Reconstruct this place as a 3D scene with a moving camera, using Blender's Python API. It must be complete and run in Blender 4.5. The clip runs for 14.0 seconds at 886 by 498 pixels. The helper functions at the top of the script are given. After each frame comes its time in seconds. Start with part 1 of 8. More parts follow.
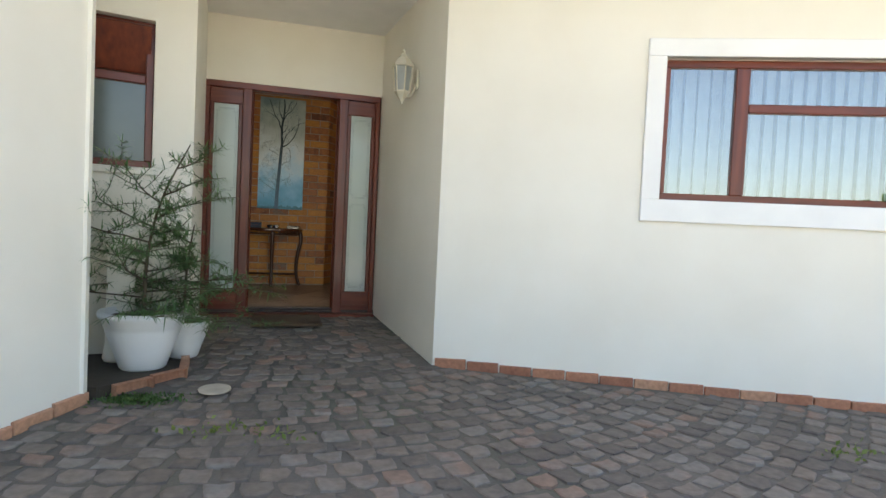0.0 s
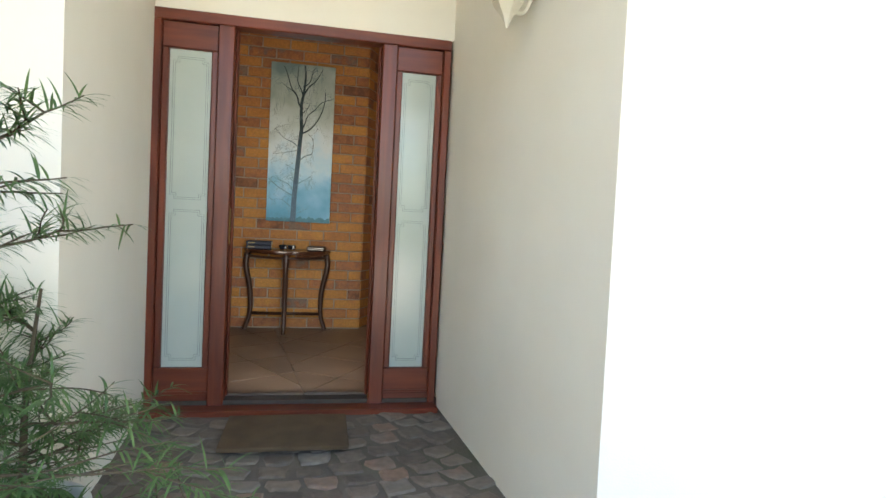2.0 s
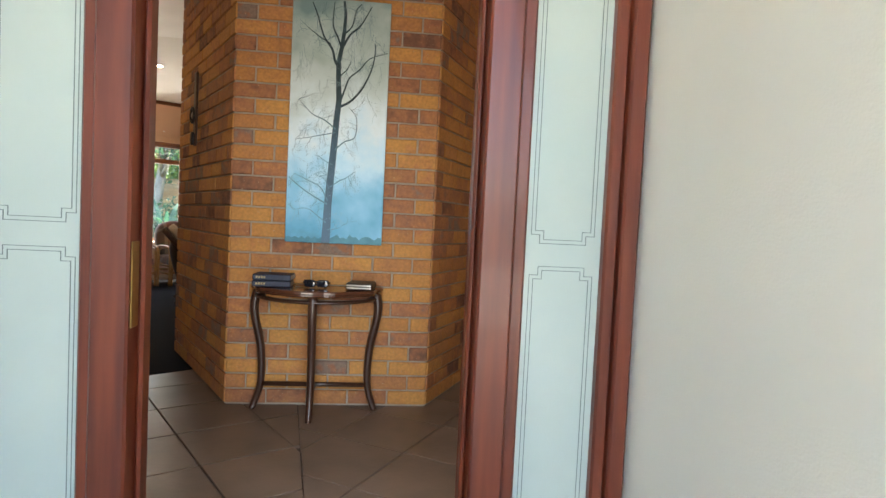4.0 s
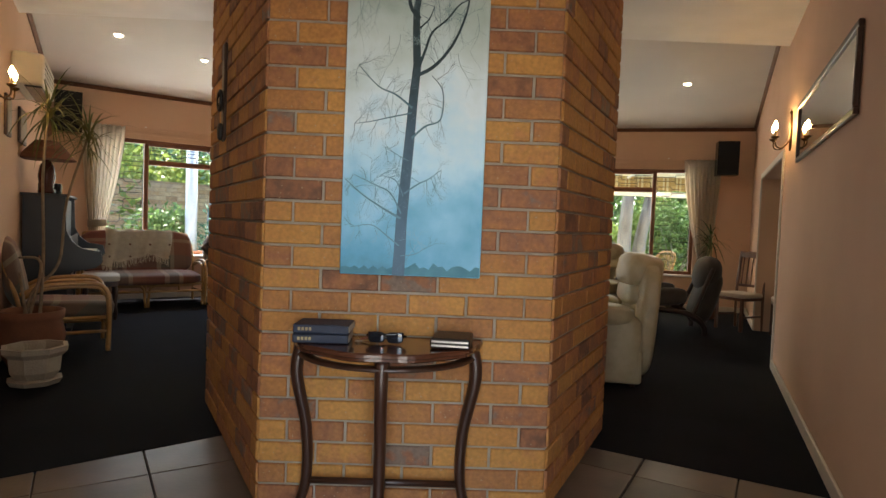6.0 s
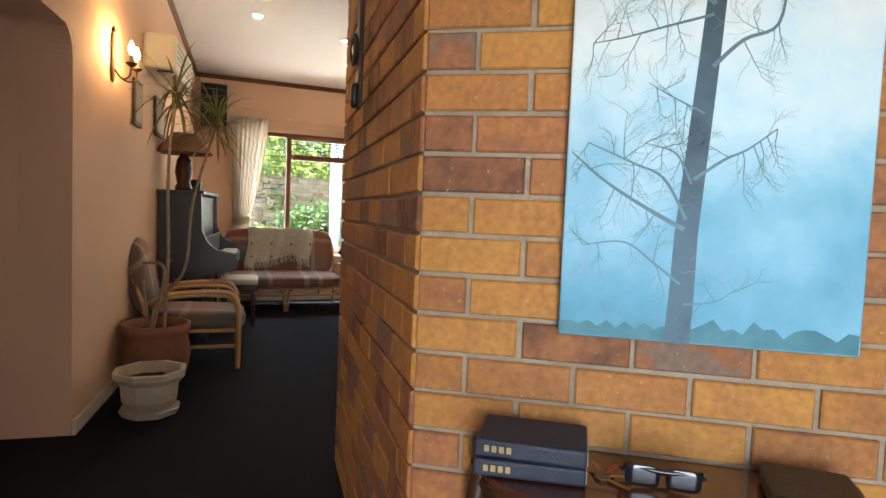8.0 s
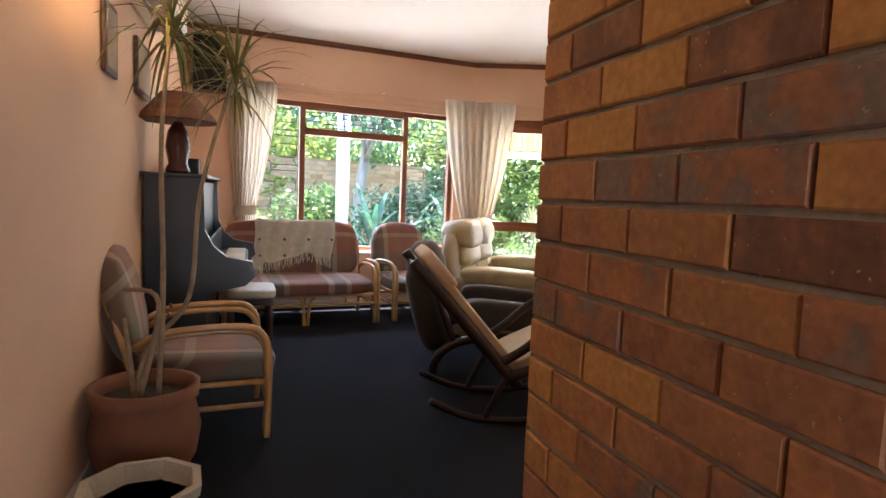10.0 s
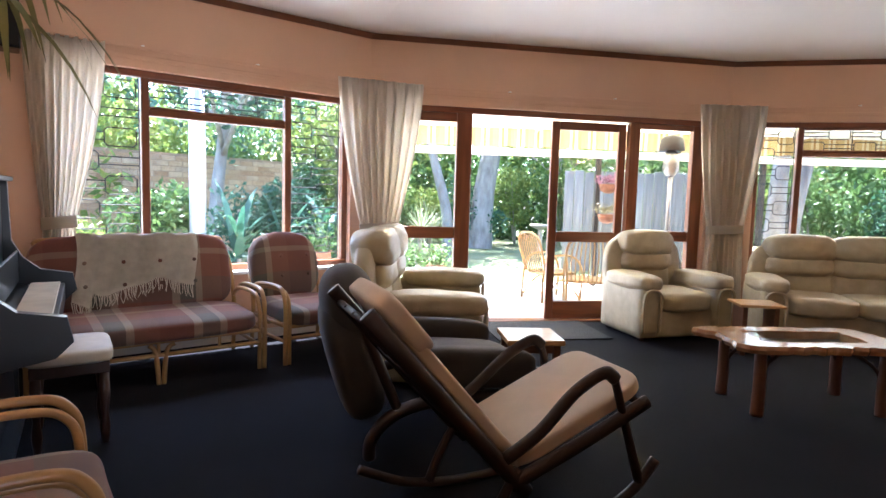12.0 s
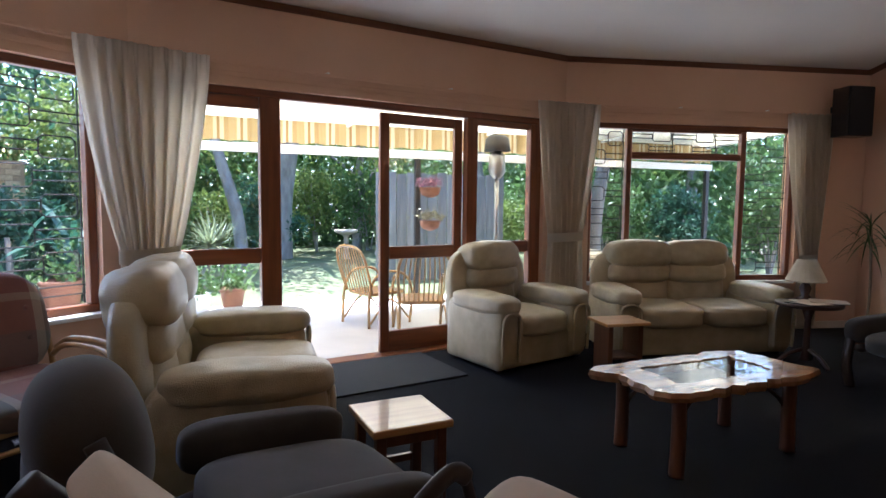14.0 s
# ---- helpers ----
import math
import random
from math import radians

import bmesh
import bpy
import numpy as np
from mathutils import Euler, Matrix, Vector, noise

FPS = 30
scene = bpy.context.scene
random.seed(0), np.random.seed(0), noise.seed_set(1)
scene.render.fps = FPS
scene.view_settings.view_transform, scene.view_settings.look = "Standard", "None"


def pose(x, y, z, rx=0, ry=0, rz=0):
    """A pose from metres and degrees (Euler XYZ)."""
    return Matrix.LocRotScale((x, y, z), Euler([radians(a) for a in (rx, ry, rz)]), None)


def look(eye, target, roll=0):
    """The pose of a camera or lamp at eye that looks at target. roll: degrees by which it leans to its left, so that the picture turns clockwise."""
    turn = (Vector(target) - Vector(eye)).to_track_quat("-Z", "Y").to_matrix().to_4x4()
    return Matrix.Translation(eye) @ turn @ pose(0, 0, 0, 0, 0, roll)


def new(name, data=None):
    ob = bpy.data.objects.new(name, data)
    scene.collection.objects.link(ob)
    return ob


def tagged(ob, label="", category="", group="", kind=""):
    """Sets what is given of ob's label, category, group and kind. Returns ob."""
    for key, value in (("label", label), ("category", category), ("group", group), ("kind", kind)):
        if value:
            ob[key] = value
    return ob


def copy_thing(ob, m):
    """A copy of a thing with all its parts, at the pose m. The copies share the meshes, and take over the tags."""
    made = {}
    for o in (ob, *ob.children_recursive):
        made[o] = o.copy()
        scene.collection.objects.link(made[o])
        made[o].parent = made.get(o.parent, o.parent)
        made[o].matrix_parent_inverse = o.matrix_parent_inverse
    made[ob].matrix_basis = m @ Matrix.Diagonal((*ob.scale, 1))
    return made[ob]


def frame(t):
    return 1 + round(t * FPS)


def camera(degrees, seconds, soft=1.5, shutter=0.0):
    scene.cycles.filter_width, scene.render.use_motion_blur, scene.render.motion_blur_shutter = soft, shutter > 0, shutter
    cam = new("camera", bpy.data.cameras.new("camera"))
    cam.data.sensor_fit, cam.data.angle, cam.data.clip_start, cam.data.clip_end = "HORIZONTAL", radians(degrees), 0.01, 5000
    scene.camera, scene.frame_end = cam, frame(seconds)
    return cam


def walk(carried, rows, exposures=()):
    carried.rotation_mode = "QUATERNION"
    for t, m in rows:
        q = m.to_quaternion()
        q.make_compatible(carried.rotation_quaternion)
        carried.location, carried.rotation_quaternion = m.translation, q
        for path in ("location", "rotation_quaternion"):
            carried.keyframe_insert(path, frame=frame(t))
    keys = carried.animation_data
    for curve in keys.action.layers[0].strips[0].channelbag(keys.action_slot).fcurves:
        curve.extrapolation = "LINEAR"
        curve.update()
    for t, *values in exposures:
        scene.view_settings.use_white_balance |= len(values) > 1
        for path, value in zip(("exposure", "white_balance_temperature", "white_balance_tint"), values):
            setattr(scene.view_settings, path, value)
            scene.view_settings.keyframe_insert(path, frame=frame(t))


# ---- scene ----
cam = camera(74.5, 14.0)
PATH = [
    (0, (0.316, -7.902, 0.854), (0.875, -5.983, 0.778), 2.7),
    (0.5, (0.433, -7.262, 0.879), (0.953, -5.332, 0.801), 2.7),
    (1, (0.49, -6.647, 0.92), (0.955, -4.703, 0.839), 2.8),
    (1.5, (0.555, -6.065, 0.986), (0.992, -4.115, 0.906), 3.0),
    (2, (0.568, -5.517, 1.029), (0.987, -3.563, 0.945), 2.9),
    (2.2, (0.552, -5.298, 1.033), (0.973, -3.344, 0.95), 2.9),
    (4.3, (0.648, -3.284, 1.149), (0.817, -1.293, 1.062), 2.5),
    (4.5, (0.633, -3.141, 1.154), (0.773, -1.147, 1.069), 2.4),
    (4.6, (0.619, -3.095, 1.144), (0.752, -1.101, 1.061), 2.5),
    (5, (0.557, -2.881, 1.179), (0.666, -0.885, 1.097), 2.3),
    (5.5, (0.498, -2.64, 1.18), (0.585, -0.643, 1.103), 2.3),
    (6, (0.47, -2.383, 1.194), (0.502, -0.385, 1.113), 2.2),
    (6.5, (0.418, -2.126, 1.191), (0.35, -0.129, 1.109), 2.2),
    (7, (0.344, -1.874, 1.23), (0.157, 0.116, 1.142), 2.2),
    (7.5, (0.245, -1.586, 1.225), (-0.081, 0.385, 1.13), 2.3),
    (8, (0.112, -1.284, 1.224), (-0.314, 0.667, 1.109), 2.3),
    (8.5, (-0.101, -1.006, 1.219), (-0.556, 0.936, 1.074), 2.2),
    (8.7, (-0.199, -0.899, 1.222), (-0.657, 1.042, 1.067), 2.2),
    (10.8, (-1.243, 0.442, 1.303), (-1.462, 2.421, 1.121), 2.3),
    (11, (-1.289, 0.547, 1.306), (-1.463, 2.531, 1.124), 2.2),
    (11.5, (-1.397, 0.851, 1.299), (-1.446, 2.842, 1.12), 1.8),
    (12, (-1.507, 1.141, 1.304), (-1.396, 3.13, 1.129), 1.6),
    (12.5, (-1.574, 1.472, 1.319), (-1.284, 3.444, 1.15), 1.4),
    (13, (-1.612, 1.785, 1.335), (-1.154, 3.725, 1.166), 1.1),
    (13.5, (-1.6, 2.115, 1.339), (-0.976, 4.008, 1.173), 0.9),
    (14, (-1.56, 2.419, 1.381), (-0.769, 4.249, 1.22), 0.6),
]
walk(cam, [(t, look(eye, target, roll)) for t, eye, target, roll in PATH],
     [(0.0, 1.9, 7300, 10), (1.0, 2.55, 7200, 10), (1.5, 2.75, 7200, 10), (2.2, 2.9, 7200, 10), (4.3, 3.55, 6600, 10), (5.0, 3.25, 6550, 10), (5.6, 3.1, 6600, 10), (6.5, 3.25, 6600, 10), (7.5, 3.6, 6500, 10), (8.7, 4.15, 6400, 10),
      (10.8, 3.95, 5650, 18), (11.5, 3.9, 5550, 18), (12.5, 3.6, 5350, 18), (14.0, 2.65, 5150, 17)])

# ---- light ----
world = bpy.data.worlds.new("sky")
scene.world = world
world.use_nodes = True
wn = world.node_tree.nodes
sky = wn.new("ShaderNodeTexSky")
sky.sky_type = "NISHITA"
sky.sun_disc = False
sky.sun_elevation = radians(74)
sky.sun_rotation = radians(-20)
world.node_tree.links.new(sky.outputs[0], wn["Background"].inputs[0])
wn["Background"].inputs[1].default_value = 0.15
sun = bpy.data.lights.new("sun", "SUN")
sun.energy, sun.angle, sun.color = 4.6, radians(0.5), (1.0, 0.95, 0.86)
sun_ob = new("sun", sun)
sun_ob.matrix_world = look((-1.25, 3.55, 13.2), (0, 0, 0))

WL, C1, C2, WR = (-4.542, 5.211), (-1.93, 7.0), (2.0, 7.515), (5.366, 6.585)
DL, DR = (-0.60, -2.05), (1.29, -2.05)
HEAD, CORN = 2.23, 2.875
APEX = (0.37, 1.3, 3.56)


# ---- helpers of this scene ----
def thing(name, label="", category="", m=None, group="", kind=""):
    ob = new(name)
    if m is not None:
        ob.matrix_world = m
    return tagged(ob, label, category, group, kind)


def mesh_of(bm, name, mat, smooth=False):
    me = bpy.data.meshes.new(name)
    bm.normal_update()
    bm.to_mesh(me)
    bm.free()
    if smooth:
        for p in me.polygons:
            p.use_smooth = True
    me.materials.append(mat)
    return me


def part(name, bm, mat, parent=None, label="", smooth=False):
    ob = new(name, mesh_of(bm, name, mat, smooth))
    if parent is not None:
        ob.parent = parent
    return tagged(ob, label)


def again(name, me, parent, m, label=""):
    """Another object on the same mesh."""
    ob = new(name, me)
    ob.parent = parent
    ob.matrix_local = m
    return tagged(ob, label)


def B():
    return bmesh.new()


def box(bm, x0, x1, y0, y1, z0, z1, bev=0.0, seg=1, m=None):
    r = bmesh.ops.create_cube(bm, size=1.0)
    vs = r["verts"]
    for v in vs:
        v.co = Vector(((x0 + x1) / 2 + v.co.x * (x1 - x0), (y0 + y1) / 2 + v.co.y * (y1 - y0), (z0 + z1) / 2 + v.co.z * (z1 - z0)))
    if bev > 0:
        es = list({e for v in vs for e in v.link_edges})
        r = bmesh.ops.bevel(bm, geom=es, offset=bev, segments=seg, profile=0.5, affect="EDGES")
        vs = list({v for f in r["faces"] for v in f.verts} | {v for v in vs if v.is_valid})
    if m is not None:
        bmesh.ops.transform(bm, matrix=m, verts=[v for v in vs if v.is_valid])
    return bm


def tbox(bm, c, size, m=None, bev=0.0, seg=1):
    return box(bm, c[0] - size[0] / 2, c[0] + size[0] / 2, c[1] - size[1] / 2, c[1] + size[1] / 2, c[2] - size[2] / 2, c[2] + size[2] / 2, bev, seg, m)


def curve_pts(ctrl, n=6):
    """A smooth line through the control points."""
    P = [Vector(p) for p in ctrl]
    out = []
    for i in range(len(P) - 1):
        a, b, c, d = P[max(i - 1, 0)], P[i], P[i + 1], P[min(i + 2, len(P) - 1)]
        for k in range(n):
            t = k / n
            out.append(0.5 * ((2 * b) + (c - a) * t + (2 * a - 5 * b + 4 * c - d) * t * t + (3 * b - a - 3 * c + d) * t ** 3))
    out.append(P[-1])
    return out


def tube(bm, ctrl, r, sides=8, n=6, smooth=True, flat=1.0):
    """A round (or flattened) bar along a smooth line; r is a number or one for each end."""
    P = curve_pts(ctrl, n) if smooth and len(ctrl) > 2 else [Vector(p) for p in ctrl]
    r0, r1 = (r, r) if not isinstance(r, (tuple, list)) else r
    up = Vector((0, 0, 1))
    rings = []
    last = None
    for i, p in enumerate(P):
        d = (P[min(i + 1, len(P) - 1)] - P[max(i - 1, 0)]).normalized()
        a = last - d * last.dot(d) if last is not None else d.cross(up if abs(d.z) < 0.9 else Vector((1, 0, 0)))
        a.normalize()
        last = a
        b = d.cross(a)
        k = r0 + (r1 - r0) * i / max(len(P) - 1, 1)
        rings.append([bm.verts.new(p + a * (k * math.cos(2 * math.pi * j / sides)) + b * (k * flat * math.sin(2 * math.pi * j / sides))) for j in range(sides)])
    for u, v in zip(rings, rings[1:]):
        for j in range(sides):
            bm.faces.new((u[j], u[(j + 1) % sides], v[(j + 1) % sides], v[j]))
    bm.faces.new(rings[0][::-1])
    bm.faces.new(rings[-1])
    return bm


def lathe(bm, prof, sides=24, m=None, squash=1.0):
    """A turned shape: profile of (radius, height)."""
    rings = []
    for r, z in prof:
        rings.append([bm.verts.new((r * math.cos(2 * math.pi * j / sides), r * squash * math.sin(2 * math.pi * j / sides), z)) for j in range(sides)])
    for u, v in zip(rings, rings[1:]):
        for j in range(sides):
            bm.faces.new((u[j], u[(j + 1) % sides], v[(j + 1) % sides], v[j]))
    bm.faces.new(rings[0][::-1])
    bm.faces.new(rings[-1])
    if m is not None:
        bmesh.ops.transform(bm, matrix=m, verts=[v for ring in rings for v in ring])
    return bm


def pillow(bm, c, size, e=0.45, n=10, m=None, wob=0.0, seed=0):
    """A stuffed block: a box with softly swollen faces. e small is boxy, 1 is an ellipsoid."""
    made = {}
    hx, hy, hz = (s / 2 for s in size)

    def vert(a, b, d):
        key = (round(a, 5), round(b, 5), round(d, 5))
        if key not in made:
            v = Vector((a, b, d))
            L = (abs(a) ** (2 / e) + abs(b) ** (2 / e) + abs(d) ** (2 / e)) ** (e / 2)
            v = v / max(L, 1e-6)
            q = Vector((v.x * hx, v.y * hy, v.z * hz))
            if wob:
                q += q.normalized() * wob * noise.noise(Vector((a * 1.7 + seed, b * 1.7, d * 1.7)))
            made[key] = bm.verts.new(q + Vector(c))
        return made[key]

    g = [-1 + 2 * i / n for i in range(n + 1)]
    g = [math.copysign(abs(x) ** 0.85, x) for x in g]
    for ax in range(3):
        for s in (-1, 1):
            for i in range(n):
                for j in range(n):
                    q = []
                    for (u, v) in ((g[i], g[j]), (g[i + 1], g[j]), (g[i + 1], g[j + 1]), (g[i], g[j + 1])):
                        q.append(vert(*((s, u, v) if ax == 0 else (u, s, v) if ax == 1 else (u, v, s))))
                    if (s > 0) == (ax == 1):
                        q.reverse()
                    bm.faces.new(q)
    if m is not None:
        bmesh.ops.transform(bm, matrix=m, verts=list(made.values()))
    return bm


def wall_frame(p, q):
    """The pose of a wall: origin at p, x along the wall to q, y to its left, z up."""
    return pose(p[0], p[1], 0, 0, 0, math.degrees(math.atan2(q[1] - p[1], q[0] - p[0])))


def span(p, q):
    return math.hypot(q[0] - p[0], q[1] - p[1])


def wall(name, p, q, z0, za, zb, thick, mat, holes=(), label="", parent=None):
    """A wall from p to q; thick > 0 builds to its left. holes: (s0, s1, z0, z1). The top runs from za to zb."""
    L = span(p, q)
    bm = B()
    xs = sorted({0.0, L, *[h[0] for h in holes], *[h[1] for h in holes]})
    zs = sorted({z0, *[h[2] for h in holes if h[2] > z0], *[h[3] for h in holes], min(za, zb) - 0.05, 99.0})

    def solid(i, j):
        if not (0 <= i < len(xs) - 1 and 0 <= j < len(zs) - 1):
            return False
        x, z = (xs[i] + xs[i + 1]) / 2, (zs[j] + min(zs[j + 1], 50)) / 2
        return not any(h[0] < x < h[1] and h[2] < z < h[3] for h in holes)

    made = {}

    def v(i, j, k):
        if (i, j, k) not in made:
            z = zs[j] if zs[j] < 90 else za + (zb - za) * xs[i] / L
            made[i, j, k] = bm.verts.new((xs[i], thick * k, z))
        return made[i, j, k]

    for i in range(len(xs) - 1):
        for j in range(len(zs) - 1):
            if not solid(i, j):
                continue
            bm.faces.new((v(i, j, 0), v(i + 1, j, 0), v(i + 1, j + 1, 0), v(i, j + 1, 0)))
            bm.faces.new((v(i, j, 1), v(i, j + 1, 1), v(i + 1, j + 1, 1), v(i + 1, j, 1)))
            for di, dj, e in ((-1, 0, (0, 0, 0, 1)), (1, 0, (1, 0, 1, 1)), (0, -1, (0, 0, 1, 0)), (0, 1, (0, 1, 1, 1))):
                if not solid(i + di, j + dj):
                    bm.faces.new((v(i + e[0], j + e[1], 0), v(i + e[2], j + e[3], 0), v(i + e[2], j + e[3], 1), v(i + e[0], j + e[1], 1)))
    bmesh.ops.recalc_face_normals(bm, faces=bm.faces)
    ob = part(name, bm, mat)
    ob.matrix_world = wall_frame(p, q)
    return tagged(ob, label, "wall", kind="structure")


def slab(name, pts, z0, z1, mat, label="", category="", kind="structure"):
    """A flat plate with the given outline; z1 may be a list of heights for the upper face."""
    bm = B()
    lo = [bm.verts.new((x, y, z0)) for x, y in pts]
    hi = [bm.verts.new((x, y, z1)) for x, y in pts]
    bm.faces.new(lo[::-1])
    bm.faces.new(hi)
    for i in range(len(pts)):
        j = (i + 1) % len(pts)
        bm.faces.new((lo[i], lo[j], hi[j], hi[i]))
    bmesh.ops.recalc_face_normals(bm, faces=bm.faces)
    return tagged(part(name, bm, mat), label, category, kind=kind)


# ---- materials ----
def mat_new(name):
    m = bpy.data.materials.new(name)
    m.use_nodes = True
    return m, m.node_tree, m.node_tree.nodes["Principled BSDF"]


def surf(name, col, col2=None, rough=0.6, scale=8.0, fine=90.0, bump=0.15, metal=0.0, vary=0.0, stretch=(1, 1, 1), spec=0.5, stain=None, stain_scale=1.2,
         coat=0.0, sheen=0.0, island=False, dist=0.01, world_space=False):
    """Two-scale noise colour with fine relief; vary: how far each object (or island) differs in value."""
    m, t, p = mat_new(name)
    N, K = t.nodes, t.links
    co = N.new("ShaderNodeTexCoord")
    mp = N.new("ShaderNodeMapping")
    mp.inputs["Scale"].default_value = stretch
    if world_space:
        geo = N.new("ShaderNodeNewGeometry")
        K.new(geo.outputs["Position"], mp.inputs[0])
    else:
        K.new(co.outputs["Object"], mp.inputs[0])
    n1 = N.new("ShaderNodeTexNoise")
    n1.inputs["Scale"].default_value = scale
    n1.inputs["Detail"].default_value = 5
    K.new(mp.outputs[0], n1.inputs["Vector"])
    n2 = N.new("ShaderNodeTexNoise")
    n2.inputs["Scale"].default_value = fine
    n2.inputs["Detail"].default_value = 3
    K.new(mp.outputs[0], n2.inputs["Vector"])
    ramp = N.new("ShaderNodeMix")
    ramp.data_type = "RGBA"
    c2 = col2 or tuple(c * 0.8 for c in col)
    ramp.inputs["A"].default_value = (*col, 1)
    ramp.inputs["B"].default_value = (*c2, 1)
    mr = N.new("ShaderNodeMapRange")
    mr.inputs["From Min"].default_value, mr.inputs["From Max"].default_value = 0.32, 0.68
    K.new(n1.outputs["Fac"], mr.inputs["Value"])
    K.new(mr.outputs[0], ramp.inputs["Factor"])
    out = ramp.outputs["Result"]
    if stain:
        n3 = N.new("ShaderNodeTexNoise")
        n3.inputs["Scale"].default_value = stain_scale
        n3.inputs["Detail"].default_value = 6
        K.new(mp.outputs[0], n3.inputs["Vector"])
        r3 = N.new("ShaderNodeMapRange")
        r3.inputs["From Min"].default_value, r3.inputs["From Max"].default_value = 0.52, 0.75
        r3.inputs["To Max"].default_value = 0.8
        K.new(n3.outputs["Fac"], r3.inputs["Value"])
        mx = N.new("ShaderNodeMix")
        mx.data_type = "RGBA"
        K.new(r3.outputs[0], mx.inputs["Factor"])
        K.new(out, mx.inputs["A"])
        mx.inputs["B"].default_value = (*stain, 1)
        out = mx.outputs["Result"]
    if vary:
        src = N.new("ShaderNodeNewGeometry").outputs["Random Per Island"] if island else N.new("ShaderNodeObjectInfo").outputs["Random"]
        mv = N.new("ShaderNodeMapRange")
        mv.inputs["To Min"].default_value, mv.inputs["To Max"].default_value = 1 - vary, 1 + vary
        K.new(src, mv.inputs["Value"])
        hs = N.new("ShaderNodeHueSaturation")
        K.new(mv.outputs[0], hs.inputs["Value"])
        K.new(out, hs.inputs["Color"])
        out = hs.outputs["Color"]
    K.new(out, p.inputs["Base Color"])
    p.inputs["Roughness"].default_value = rough
    p.inputs["Metallic"].default_value = metal
    p.inputs["Specular IOR Level"].default_value = spec
    p.inputs["Coat Weight"].default_value = coat
    p.inputs["Sheen Weight"].default_value = sheen
    if bump:
        bp = N.new("ShaderNodeBump")
        bp.inputs["Strength"].default_value = bump
        bp.inputs["Distance"].default_value = dist
        ad = N.new("ShaderNodeMath")
        ad.operation = "ADD"
        K.new(n1.outputs["Fac"], ad.inputs[0])
        K.new(n2.outputs["Fac"], ad.inputs[1])
        K.new(ad.outputs[0], bp.inputs["Height"])
        K.new(bp.outputs[0], p.inputs["Normal"])
    return m


def glass(name, tint=(1, 1, 1), rough=0.0, base=0.045):
    """Thin clear glass: gloss grows towards grazing views, the rest passes straight through."""
    m, t, p = mat_new(name)
    N, K = t.nodes, t.links
    N.remove(p)
    tr, gl, mx, lw = N.new("ShaderNodeBsdfTransparent"), N.new("ShaderNodeBsdfGlossy"), N.new("ShaderNodeMixShader"), N.new("ShaderNodeLayerWeight")
    tr.inputs[0].default_value = (*tint, 1)
    gl.inputs["Roughness"].default_value = rough
    lw.inputs["Blend"].default_value = 0.5
    pw, ma = N.new("ShaderNodeMath"), N.new("ShaderNodeMath")
    pw.operation, ma.operation = "POWER", "MULTIPLY_ADD"
    pw.inputs[1].default_value = 4.0
    ma.inputs[1].default_value, ma.inputs[2].default_value = 0.75, base
    K.new(lw.outputs["Facing"], pw.inputs[0])
    K.new(pw.outputs[0], ma.inputs[0])
    K.new(ma.outputs[0], mx.inputs[0])
    K.new(tr.outputs[0], mx.inputs[1])
    K.new(gl.outputs[0], mx.inputs[2])
    K.new(mx.outputs[0], N["Material Output"].inputs[0])
    return m


def glow(name, col, strength):
    m, t, p = mat_new(name)
    p.inputs["Base Color"].default_value = (0.9, 0.85, 0.8, 1)
    p.inputs["Emission Color"].default_value = (*col, 1)
    p.inputs["Emission Strength"].default_value = strength
    return m


